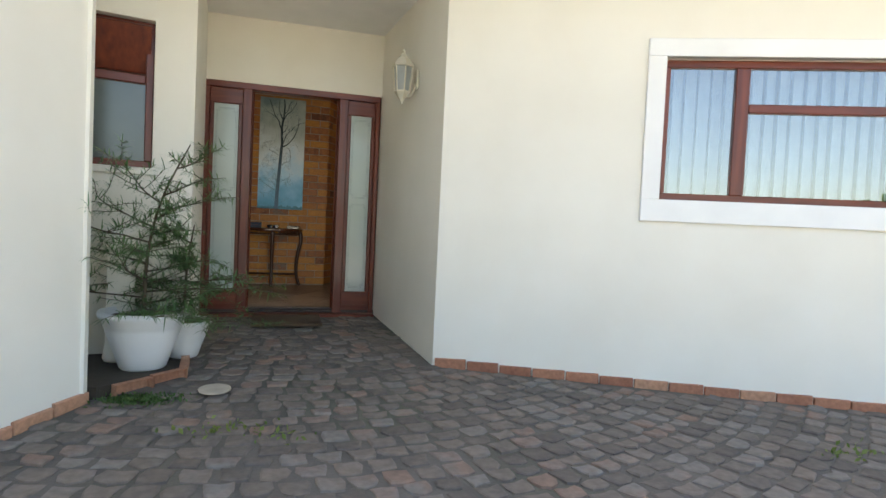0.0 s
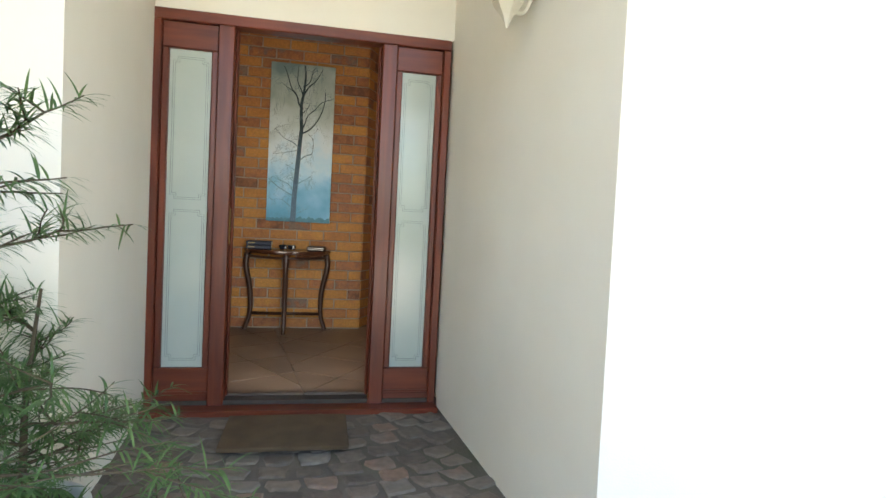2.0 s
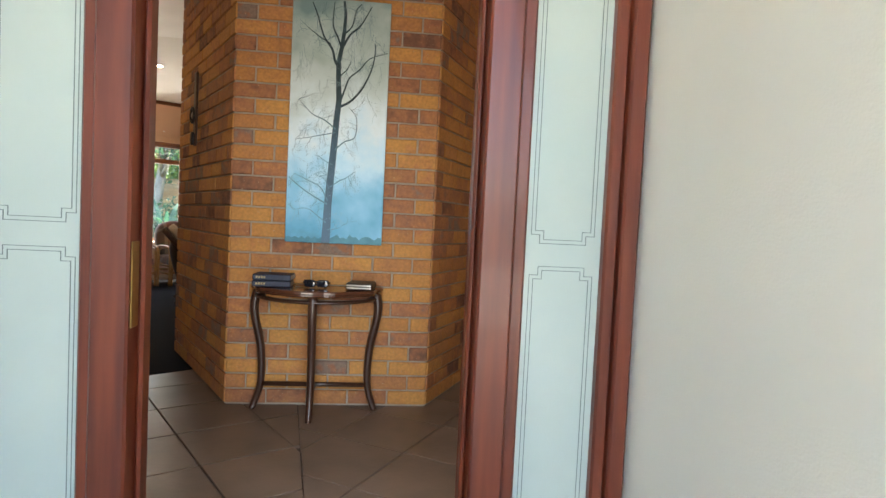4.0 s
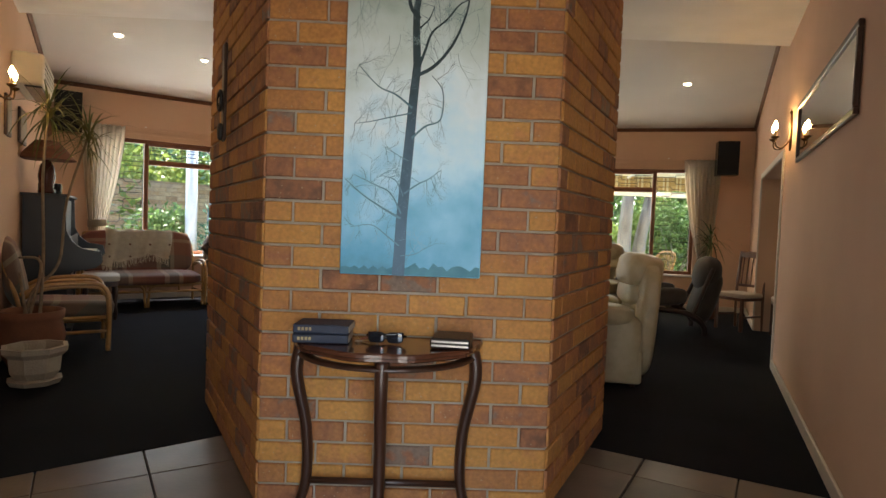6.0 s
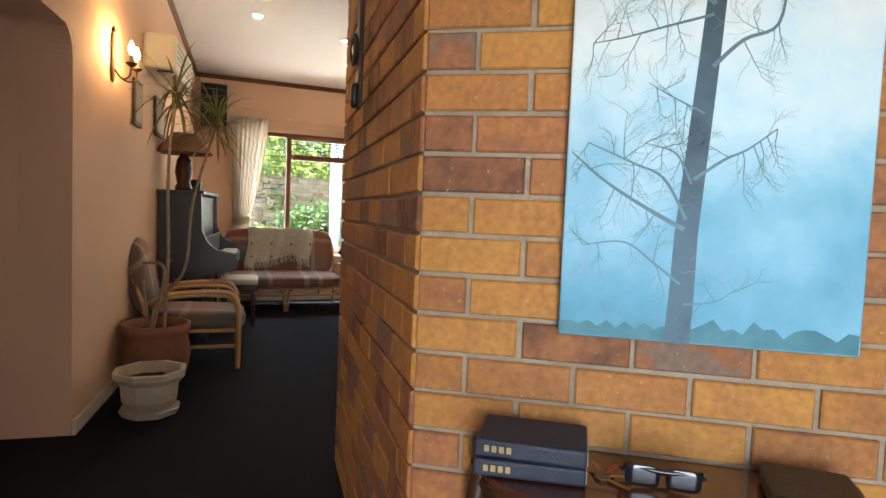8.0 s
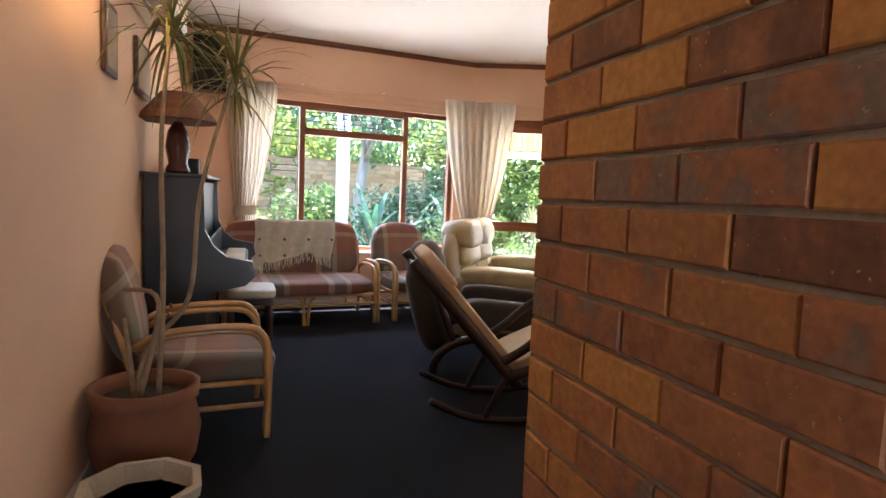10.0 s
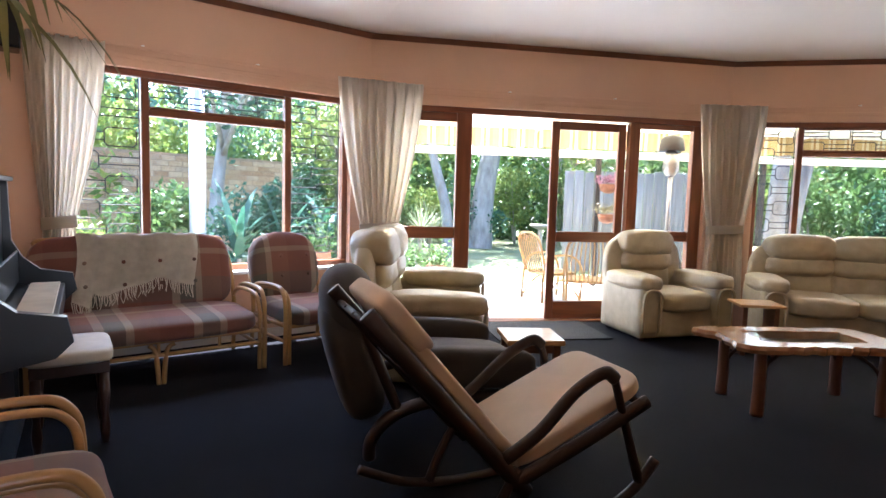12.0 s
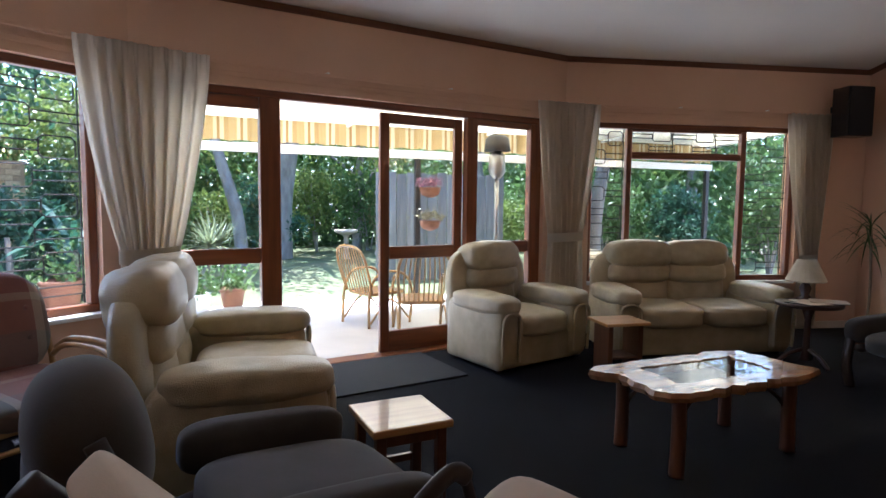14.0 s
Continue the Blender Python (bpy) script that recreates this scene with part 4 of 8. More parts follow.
def plaid():
    m, t, p = mat_new("plaid_cloth")
    N, K = t.nodes, t.links
    co = N.new("ShaderNodeTexCoord")
    sep = N.new("ShaderNodeSeparateXYZ")
    K.new(co.outputs["Object"], sep.inputs[0])

    def band(sock, freq, stops):
        a = N.new("ShaderNodeMath")
        a.operation = "MULTIPLY"
        a.inputs[1].default_value = freq
        K.new(sock, a.inputs[0])
        b = N.new("ShaderNodeMath")
        b.operation = "FRACT"
        K.new(a.outputs[0], b.inputs[0])
        r = N.new("ShaderNodeValToRGB")
        r.color_ramp.interpolation = "CONSTANT"
        el = r.color_ramp.elements
        while len(el) < len(stops):
            el.new(0.5)
        for e, (pos, c) in zip(el, stops):
            e.position, e.color = pos, (*c, 1)
        K.new(b.outputs[0], r.inputs[0])
        return r.outputs[0]

    red, grey, cream, rust = (0.165, 0.058, 0.042), (0.105, 0.10, 0.08), (0.34, 0.275, 0.20), (0.205, 0.088, 0.056)
    x = band(sep.outputs[0], 1.7, [(0.0, red), (0.36, cream), (0.46, grey), (0.66, cream), (0.74, rust)])
    ad = N.new("ShaderNodeMath")
    ad.operation = "ADD"
    K.new(sep.outputs[1], ad.inputs[0])
    K.new(sep.outputs[2], ad.inputs[1])
    z = band(ad.outputs[0], 1.5, [(0.0, grey), (0.3, rust), (0.62, cream), (0.7, red)])
    mx = N.new("ShaderNodeMix")
    mx.data_type = "RGBA"
    mx.inputs["Factor"].default_value = 0.42
    K.new(x, mx.inputs["A"])
    K.new(z, mx.inputs["B"])
    n = N.new("ShaderNodeTexNoise")
    n.inputs["Scale"].default_value = 260
    K.new(co.outputs["Object"], n.inputs["Vector"])
    hs = N.new("ShaderNodeHueSaturation")
    mr = N.new("ShaderNodeMapRange")
    mr.inputs["To Min"].default_value, mr.inputs["To Max"].default_value = 0.7, 1.25
    K.new(n.outputs["Fac"], mr.inputs["Value"])
    K.new(mr.outputs[0], hs.inputs["Value"])
    K.new(mx.outputs["Result"], hs.inputs["Color"])
    K.new(hs.outputs["Color"], p.inputs["Base Color"])
    bp = N.new("ShaderNodeBump")
    bp.inputs["Strength"].default_value, bp.inputs["Distance"].default_value = 0.3, 0.002
    K.new(n.outputs["Fac"], bp.inputs["Height"])
    K.new(bp.outputs[0], p.inputs["Normal"])
    p.inputs["Roughness"].default_value = 0.92
    p.inputs["Sheen Weight"].default_value = 0.2
    return m


M_PLAID = plaid()


def leather_seat(name, label, m, seats, width, group):
    """Overstuffed leather seat; its front is towards local -y."""
    t = tagged(thing(name, label, "sofa" if seats > 1 else "armchair", m), group=group)
    aw = 0.25
    iw = width - 2 * aw
    bm = B()
    box(bm, -width / 2 + 0.03, width / 2 - 0.03, -0.34, 0.36, 0.03, 0.30, 0.03, 3)
    part("base", bm, M_LEATHER, t, smooth=True)
    for k in range(seats):
        w = iw / seats
        x = -iw / 2 + w * (k + 0.5)
        bm = B()
        pillow(bm, (x, -0.09, 0.37), (w + 0.015, 0.66, 0.20), 0.42, 10, wob=0.012, seed=k * 3.1)
        part("seat_cushion", bm, M_LEATHER, t, smooth=True)
        bk = part("backrest", pillow(B(), (x, 0.30, 0.56), (w + 0.02, 0.22, 0.34), 0.5, 10, pose(0, 0.02, 0, -8), wob=0.014, seed=k + 5), M_LEATHER, t, smooth=True)
        part("lumbar_roll", pillow(B(), (x, 0.25, 0.735), (w + 0.04, 0.26, 0.22), 0.55, 10, pose(0, 0.03, 0, -8), wob=0.012, seed=k + 9), M_LEATHER, bk, smooth=True)
        part("head_roll", pillow(B(), (x, 0.21, 0.915), (w + 0.08, 0.33, 0.29), 0.66, 12, pose(0, 0.06, 0, -8), wob=0.016, seed=k + 13), M_LEATHER, bk, smooth=True)
    bm = B()
    pillow(bm, (0, 0.35, 0.53), (width - 0.16, 0.17, 0.92), 0.5, 12, pose(0, 0.02, 0, -4))
    part("back_shell", bm, M_LEATHER, t, smooth=True)
    for s in (-1, 1):
        x = s * (width / 2 - aw / 2)
        a = part("armrest", pillow(B(), (x, -0.02, 0.30), (aw - 0.02, 0.74, 0.54), 0.32, 10, wob=0.006, seed=s), M_LEATHER, t, smooth=True)
        part("arm_pad", pillow(B(), (x - s * 0.005, -0.06, 0.55), (aw + 0.04, 0.72, 0.17), 0.6, 12, wob=0.012, seed=s + 4), M_LEATHER, a, smooth=True)
        bm = B()
        tube(bm, [(x - 0.085, -0.395, 0.10), (x - 0.09, -0.405, 0.40), (x - 0.05, -0.41, 0.49), (x + 0.05, -0.41, 0.49), (x + 0.09, -0.405, 0.40), (x + 0.085, -0.395, 0.10)], 0.014, 6)
        part("piping", bm, M_LEATHER, a, "raised seam around the arm front", smooth=True)
    for sx in (-1, 1):
        for sy in (-0.28, 0.3):
            bm = B()
            lathe(bm, [(0.02, 0.0), (0.026, 0.01), (0.024, 0.035)], 10, pose(sx * (width / 2 - 0.1), sy, 0.003))
            part("foot", bm, M_DARKWOOD, t)
    return t


def face(x, y, deg):
    """A pose whose local -y looks along deg (0 is +x, 90 is +y)."""
    return pose(x, y, 0.004, 0, 0, deg + 90)


dirD = math.degrees(math.atan2(C2[1] - C1[1], C2[0] - C1[0]))
dir3 = math.degrees(math.atan2(WR[1] - C2[1], WR[0] - C2[0]))
dir1 = math.degrees(math.atan2(C1[1] - WL[1], C1[0] - WL[0]))
leather_seat("leather_armchair", "cream leather armchair beside the garden door", face(1.06, 6.84, -78), 1, 1.06, "cream leather suite")
p = at_wall(C2, WR, 0.97, 0.74)
leather_seat("leather_sofa", "two-seat cream leather sofa under the window", face(p[0], p[1], dir3 - 90), 2, 1.72, "cream leather suite")
leather_seat("leather_sofa", "two-seat cream leather sofa with its back to the cane chair", face(-1.33, 5.78, -6) @ Matrix.Scale(1.04, 4), 2, 1.56, "cream leather suite")
leather_seat("leather_armchair", "cream leather armchair beside the brick pillar", face(1.80, 2.50, 172), 1, 1.02, "cream leather suite")


def cane_seat(name, label, m, width, cushions, group, throw=False):
    t = tagged(thing(name, label, "sofa" if cushions > 1 else "armchair", m), group=group)
    w = width / 2
    for s in (-1, 1):
        sf = part("side_frame", tube(B(), [(s * w, -0.36, 0.0), (s * w, -0.365, 0.40), (s * w, -0.33, 0.54), (s * w, -0.22, 0.585), (s * w, 0.10, 0.57), (s * w, 0.26, 0.50)], 0.018, 8), M_CANE, t, smooth=True)
        part("side_frame", tube(B(), [(s * (w - 0.035), -0.355, 0.0), (s * (w - 0.035), -0.36, 0.38), (s * (w - 0.035), -0.32, 0.515), (s * (w - 0.035), -0.2, 0.555), (s * (w - 0.035), 0.1, 0.54), (s * (w - 0.035), 0.24, 0.47)], 0.016, 8), M_CANE, t, smooth=True)
        part("back_leg", tube(B(), [(s * (w - 0.02), 0.30, 0.0), (s * (w - 0.02), 0.26, 0.35), (s * (w - 0.03), 0.36, 0.72), (s * (w - 0.10), 0.40, 0.90)], 0.017, 8), M_CANE, t, smooth=True)
        part("side_rail", tube(B(), [(s * (w - 0.02), -0.36, 0.17), (s * (w - 0.02), 0.28, 0.17)], 0.014, 8), M_CANE, t, smooth=True)
        part("side_rail", tube(B(), [(s * (w - 0.02), -0.36, 0.29), (s * (w - 0.02), 0.27, 0.29)], 0.016, 8), M_CANE, t, smooth=True)
        for y in (-0.36, 0.27):
            bm = B()
            lathe(bm, [(0.022, 0), (0.024, 0.02), (0.022, 0.04)], 10, pose(s * (w - 0.018), y, 0.27))
            part("binding", bm, M_CANEWRAP, sf, "wrapped cane joint")
    for y in (-0.36, 0.27):
        for z in (0.29, 0.20):
            part("cross_rail", tube(B(), [(-w, y, z), (w, y, z)], 0.015, 8), M_CANE, t, smooth=True)
    n = 3 if cushions > 1 else 1
    for k in range(n):
        x = 0 if n == 1 else -w * 0.55 + w * 0.55 * k
        part("spindle", tube(B(), [(x, -0.36, 0.29), (x, -0.36, 0.20)], 0.012, 6), M_CANE, t, smooth=True)
    if cushions > 1:
        part("middle_leg", tube(B(), [(-0.06, -0.36, 0.27), (-0.02, -0.362, 0.22), (0.0, -0.362, 0.0)], 0.016, 8), M_CANE, t, smooth=True)
        part("middle_leg", tube(B(), [(0.10, -0.36, 0.27), (0.05, -0.362, 0.22), (0.03, -0.362, 0.0)], 0.016, 8), M_CANE, t, smooth=True)
    part("top_rail", tube(B(), [(-w + 0.10, 0.40, 0.88), (-w + 0.2, 0.42, 0.93), (w - 0.2, 0.42, 0.93), (w - 0.10, 0.40, 0.88)], 0.017, 8), M_CANE, t, smooth=True)
    for k in range(4 if cushions > 1 else 3):
        x = -w + 0.15 + (width - 0.3) * k / (3 if cushions > 1 else 2)
        part("back_spindle", tube(B(), [(x, 0.27, 0.30), (x, 0.34, 0.62), (x, 0.42, 0.92)], 0.011, 6), M_CANE, t, smooth=True)
    sc = part("seat_cushion", pillow(B(), (0, -0.06, 0.365), (width - 0.06, 0.68, 0.14), 0.35, 12, pose(0, 0, 0, 2), wob=0.008), M_PLAID, t, "plaid seat cushion in rust, grey and cream", smooth=True)
    bm = B()
    pillow(bm, (0, 0.24, 0.68), (width - 0.08 if cushions > 1 else width - 0.02, 0.17, 0.60), 0.40 if cushions > 1 else 0.72, 14, pose(0, -0.05, 0.05, -12), wob=0.014)
    bc = part("back_cushion", bm, M_PLAID, t, "buttoned plaid back cushion", smooth=True)
    for bx in ((-0.12, 0.12) if cushions == 1 else (-0.36, -0.12, 0.12, 0.36)):
        for bz in (0.62, 0.78):
            bm = B()
            lathe(bm, [(0.014, -0.006), (0.014, 0.004), (0.006, 0.008)], 8, pose(bx, 0.235 - (0.9 - bz) * 0.2 - 0.07, bz, 78))
            part("button", bm, M_PLAID, bc)
    return t


ang1 = dir1 - 90
p = (-3.20 + 0.36 * math.cos(radians(ang1 + 180)), 5.10 + 0.36 * math.sin(radians(ang1 + 180)))
sofa = cane_seat("cane_sofa", "cane-framed two-seat sofa with plaid cushions, under the window", face(p[0] + 0.03, p[1] - 0.05, ang1), 1.44, 2, "cane suite")
p = (-2.20 + 0.36 * math.cos(radians(ang1 + 180)), 5.72 + 0.36 * math.sin(radians(ang1 + 180)))
cane_seat("cane_armchair", "cane-framed armchair with a round-backed plaid cushion, beside the cane sofa", face(p[0], p[1], ang1 + 4), 0.66, 1, "cane suite")
cane_seat("cane_armchair", "cane-framed armchair with faded plaid cushions, along the wall", face(-2.78, 2.72, 33), 0.64, 1, "cane suite")

# throw over the sofa's back
th = thing("throw_blanket", "white fringed throw hung over the back of the cane sofa", "throw", sofa.matrix_world.copy())
bm = B()
rows = []
for j in range(15):
    v = j / 14
    row = []
    for i in range(31):
        u = i / 30
        x = -0.42 + 0.80 * u + 0.03 * math.sin(v * 4)
        drop = 0.36 + 0.06 * math.sin(u * 7) - 0.10 * abs(u - 0.6) + (0.12 if u < 0.16 else 0)
        s = v * (drop + 0.20)
        ripple = 0.014 * math.sin(u * 34 + v * 3) + 0.01 * noise.noise(Vector((u * 8, v * 6, 0)))
        if s < 0.14:
            y, z = 0.44 - s * 0.8, 0.975 - 0.02 * (1 - s / 0.14)
        else:
            k = s - 0.14
            y, z = 0.325 - k * 0.30, 0.972 - k * 0.95
        row.append(bm.verts.new((x, y - 0.025 + ripple - 0.02, z + 0.008 * math.sin(u * 20))))
    rows.append(row)
for a, b in zip(rows, rows[1:]):
    for i in range(30):
        bm.faces.new((a[i], a[i + 1], b[i + 1], b[i]))
ends = [v.co.copy() for v in rows[-1]]
bmesh.ops.solidify(bm, geom=bm.faces[:], thickness=0.006)
part("cloth", bm, M_THROW, th, smooth=True)
bm = B()
rng = random.Random(5)
for i in range(0, 30):
    for k in range(2):
        e = ends[i].lerp(ends[i + 1], k / 2)
        L = 0.07 + 0.03 * rng.random()
        tube(bm, [e, e + Vector((rng.uniform(-0.01, 0.01), -0.01, -L * 0.5)), e + Vector((rng.uniform(-0.02, 0.02), -0.012, -L))], (0.004, 0.002), 4, 2)
part("fringe", bm, M_THROW, th, "long twisted fringe")


def lounge_chair(label, m):
    """Upholstered easy chair in a bent dark frame, with a round headrest."""
    t = tagged(thing("easy_chair", label, "armchair", m), group="grey easy chairs")
    bk = part("backrest", pillow(B(), (0, 0.32, 0.58), (0.54, 0.25, 0.66), 0.6, 12, pose(0, 0.03, -0.02, -16)), M_VELOUR, t, smooth=True)
    part("headrest", pillow(B(), (0, 0.36, 0.80), (0.54, 0.30, 0.44), 0.85, 12, pose(0, 0.02, -0.005, -10)), M_VELOUR, bk, "round padded headrest", smooth=True)
    part("seat_cushion", pillow(B(), (0, -0.08, 0.38), (0.54, 0.66, 0.16), 0.45, 12, pose(0, 0, 0.02, 4)), M_VELOUR, t, smooth=True)
    for s in (-1, 1):
        part("arm_pad", pillow(B(), (s * 0.36, -0.06, 0.46), (0.13, 0.64, 0.20), 0.5, 10, pose(0, 0, 0, 4)), M_VELOUR, t, smooth=True)
        bm = B()
        tube(bm, [(s * 0.36, -0.36, 0.02), (s * 0.36, -0.40, 0.20), (s * 0.36, -0.37, 0.40), (s * 0.36, -0.32, 0.50)], (0.03, 0.026), 8, flat=1.4)
        part("front_leg", bm, M_CHAIRWOOD, t, "curved dark bentwood leg", smooth=True)
        bm = B()
        tube(bm, [(s * 0.36, 0.44, 0.025), (s * 0.36, 0.43, 0.12), (s * 0.36, 0.33, 0.23), (s * 0.36, 0.12, 0.29), (s * 0.36, -0.30, 0.30)], 0.032, 8, flat=1.3)
        part("rear_leg", bm, M_CHAIRWOOD, t, "curved dark bentwood leg", smooth=True)
        bm = B()
        tube(bm, [(s * 0.36, 0.30, 0.25), (s * 0.31, 0.40, 0.50), (s * 0.27, 0.52, 0.80)], 0.026, 8)
        part("back_post", bm, M_CHAIRWOOD, t, smooth=True)
    part("cross_bar", tube(B(), [(-0.36, 0.12, 0.28), (0.36, 0.12, 0.28)], 0.022, 8), M_CHAIRWOOD, t, smooth=True)
    return t


lounge_chair("grey velour easy chair with round headrest and curved dark legs", face(-1.33, 4.34, 12))
lounge_chair("grey velour easy chair beside the lamp table", face(3.30, 4.75, 168))

# rocking chair
rk = thing("rocking_chair", "dark wooden rocking chair with cream canvas sling cushions", "rocking chair", face(-1.05, 3.48, 19))
for s in (-1, 1):
    x = s * 0.27
    part("rocker", tube(B(), [(x, -0.50, 0.26), (x, -0.38, 0.14), (x, -0.15, 0.045), (x, 0.12, 0.022), (x, 0.38, 0.05), (x, 0.60, 0.14)], 0.021, 8), M_CHAIRWOOD, rk, smooth=True)
    part("front_leg", tube(B(), [(x, -0.42, 0.18), (x, -0.34, 0.42), (x, -0.27, 0.63)], (0.020, 0.016), 8), M_CHAIRWOOD, rk, smooth=True)
    part("rear_leg", tube(B(), [(x, 0.28, 0.04), (x, 0.22, 0.18), (x, 0.14, 0.32)], (0.022, 0.018), 8), M_CHAIRWOOD, rk, smooth=True)
    part("seat_rail", tube(B(), [(x, -0.44, 0.51), (x, -0.15, 0.385), (x, 0.17, 0.26)], 0.022, 8, flat=1.4), M_CHAIRWOOD, rk, smooth=True)
    part("back_post", tube(B(), [(x, 0.10, 0.22), (x, 0.38, 0.53), (x, 0.58, 0.76), (x, 0.72, 0.92)], 0.022, 8, flat=1.4), M_CHAIRWOOD, rk, smooth=True)
    part("armrest", tube(B(), [(x, -0.28, 0.615), (x, -0.22, 0.645), (x, -0.09, 0.58), (x * 1.03, 0.06, 0.45), (x, 0.20, 0.36)], 0.021, 8, flat=1.3), M_CHAIRWOOD, rk, "curved dark armrest", smooth=True)
for y, z in ((-0.42, 0.50), (0.12, 0.25), (0.36, 0.49), (0.52, 0.67), (0.69, 0.865)):
    part("cross_bar", tube(B(), [(-0.27, y, z), (0.27, y, z)], 0.014, 8), M_CHAIRWOOD, rk, smooth=True)
for k in range(3):
    x = -0.13 + 0.13 * k
    part("back_slat", tube(B(), [(x, 0.36, 0.48), (x, 0.52, 0.665), (x, 0.70, 0.875)], 0.018, 6, flat=0.4), M_CHAIRWOOD, rk, smooth=True)
part("seat_cushion", pillow(B(), (0, 0, 0), (0.50, 0.66, 0.075), 0.3, 12, pose(0, -0.155, 0.445, -24)), M_CANVAS, rk, "cream canvas seat pad", smooth=True)
bc = part("back_cushion", pillow(B(), (0, 0, 0), (0.48, 0.06, 0.86), 0.3, 12, pose(0, 0.36, 0.60, -41)), M_CANVAS, rk, "cream canvas back pad", smooth=True)
part("head_flap", pillow(B(), (0, 0, 0), (0.49, 0.085, 0.27), 0.32, 10, pose(0, 0.565, 0.86, -41)), M_CANVAS, bc, "folded canvas flap over the top", smooth=True)
for y, z in ((0.66, 0.86), (0.44, 0.60)):
    part("fixing", tube(B(), [(0.27, y + 0.02, z), (0.305, y + 0.02, z)], 0.011, 6), M_EXTW, rk, "pale strap end")

# small pine stool
st = thing("stool", "small pine-topped stool with dark legs on the carpet", "stool", pose(-0.715, 4.85, 0.004, 0, 0, 2))
part("top", box(B(), -0.185, 0.185, -0.185, 0.185, 0.395, 0.43, 0.008, 2), M_PINE, st)
for x in (-0.14, 0.14):
    for y in (-0.14, 0.14):
        part("leg", box(B(), x - 0.022, x + 0.022, y - 0.022, y + 0.022, 0, 0.395, 0.004), M_REDWOOD, st)
for y in (-0.14, 0.14):
    part("rail", box(B(), -0.118, 0.118, y - 0.012, y + 0.012, 0.13, 0.165, 0.003), M_REDWOOD, st)
    part("apron", box(B(), -0.118, 0.118, y - 0.012, y + 0.012, 0.34, 0.394, 0.003), M_REDWOOD, st)

# pine side table between armchair and sofa
sd = thing("side_table", "small pine side table between the leather seats", "side table", pose(1.56, 6.08, 0.004, 0, 0, -10))
part("top", box(B(), -0.19, 0.19, -0.16, 0.16, 0.43, 0.455, 0.006, 2), M_PINE, sd)
for x in (-0.13, 0.13):
    part("panel", box(B(), x - 0.02, x + 0.02, -0.12, 0.12, 0.0, 0.43, 0.004), M_REDWOOD, sd)
part("shelf", box(B(), -0.11, 0.11, -0.11, 0.11, 0.16, 0.18, 0.003), M_REDWOOD, sd)

# coffee table: live-edge slab with a glass inlay
ct = thing("coffee_table", "live-edge wooden coffee table with a glass inlay and log legs", "coffee table", pose(1.085, 4.78, 0.004, 0, 0, 0))
bm = B()
rng = random.Random(11)
outer, inner = [], []
N_ = 96
for i in range(N_):
    a = 2 * math.pi * i / N_
    c, s = math.cos(a), math.sin(a)
    k = (abs(c / 0.56) ** 6 + abs(s / 0.285) ** 6) ** (1 / 6)
    wob_ = 0.07 * noise.noise(Vector((c * 3.2, s * 3.2, 2.0))) + 0.07 * noise.noise(Vector((c * 9, s * 9, 5.0)))
    ox, oy = c / k, s / k
    tip = 0.11 * max(0.0, 1 - abs(a - 2.72) / 0.22) + 0.12 * max(0.0, 1 - abs(a - 5.85) / 0.25)
    outer.append((ox * (1 + wob_) + math.copysign(tip, c), oy * (1 + wob_ * 1.6)))
    k2 = max(abs(c) / 0.35, abs(s) / 0.155)
    inner.append((c / k2 * (1 + wob_), s / k2 * (1 + wob_ * 1.5)))
vo = [[bm.verts.new((x * sc_, y * sc_, z)) for x, y in outer] for z, sc_ in ((0.405, 0.975), (0.43, 1.0), (0.456, 0.985))]
vi = [[bm.verts.new((x, y, z)) for x, y in inner] for z in (0.405, 0.456)]
for i in range(N_):
    j = (i + 1) % N_
    bm.faces.new((vo[0][i], vo[0][j], vo[1][j], vo[1][i]))
    bm.faces.new((vo[1][i], vo[1][j], vo[2][j], vo[2][i]))
    bm.faces.new((vo[2][i], vo[2][j], vi[1][j], vi[1][i]))
    bm.faces.new((vi[1][i], vi[1][j], vi[0][j], vi[0][i]))
    bm.faces.new((vi[0][i], vi[0][j], vo[0][j], vo[0][i]))
bmesh.ops.recalc_face_normals(bm, faces=bm.faces)
M_SLAB = surf("burl_slab", (0.46, 0.25, 0.11), (0.27, 0.12, 0.05), rough=0.22, scale=5, fine=40, bump=0.12, coat=0.7, stretch=(1, 4, 1))
top = part("tabletop", bm, M_SLAB, ct, "polished live-edge timber slab")
bm = B()
vs = [bm.verts.new((x * 0.99, y * 0.99, 0.450)) for x, y in inner]
bm.faces.new(vs)
bmesh.ops.solidify(bm, geom=bm.faces[:], thickness=0.006)
part("glass_inlay", bm, M_GLASS, top, "clear glass inlay")
bm = B()
vs = [bm.verts.new((x * 1.04, y * 1.04, 0.404)) for x, y in inner]
bm.faces.new(vs)
bmesh.ops.solidify(bm, geom=bm.faces[:], thickness=0.012)
part("display_tray", bm, M_DARKWOOD, top, "dark display tray under the glass")
for x in (-0.41, 0.41):
    for y in (-0.21, 0.21):
        bm = B()
        tube(bm, [(x, y, 0.0), (x * 0.99, y, 0.2), (x, y, 0.405)], (0.04, 0.036), 9)
        part("leg", bm, M_REDWOOD, ct, "round reddish log leg", smooth=True)
        bm = B()
        tube(bm, [(x, y, 0.20), (x * 0.85, y * 0.85, 0.31), (x * 0.55, y * 0.7, 0.395)], 0.012, 6)
        part("brace", bm, M_DARKWOOD, ct, "bent dark branch brace", smooth=True)

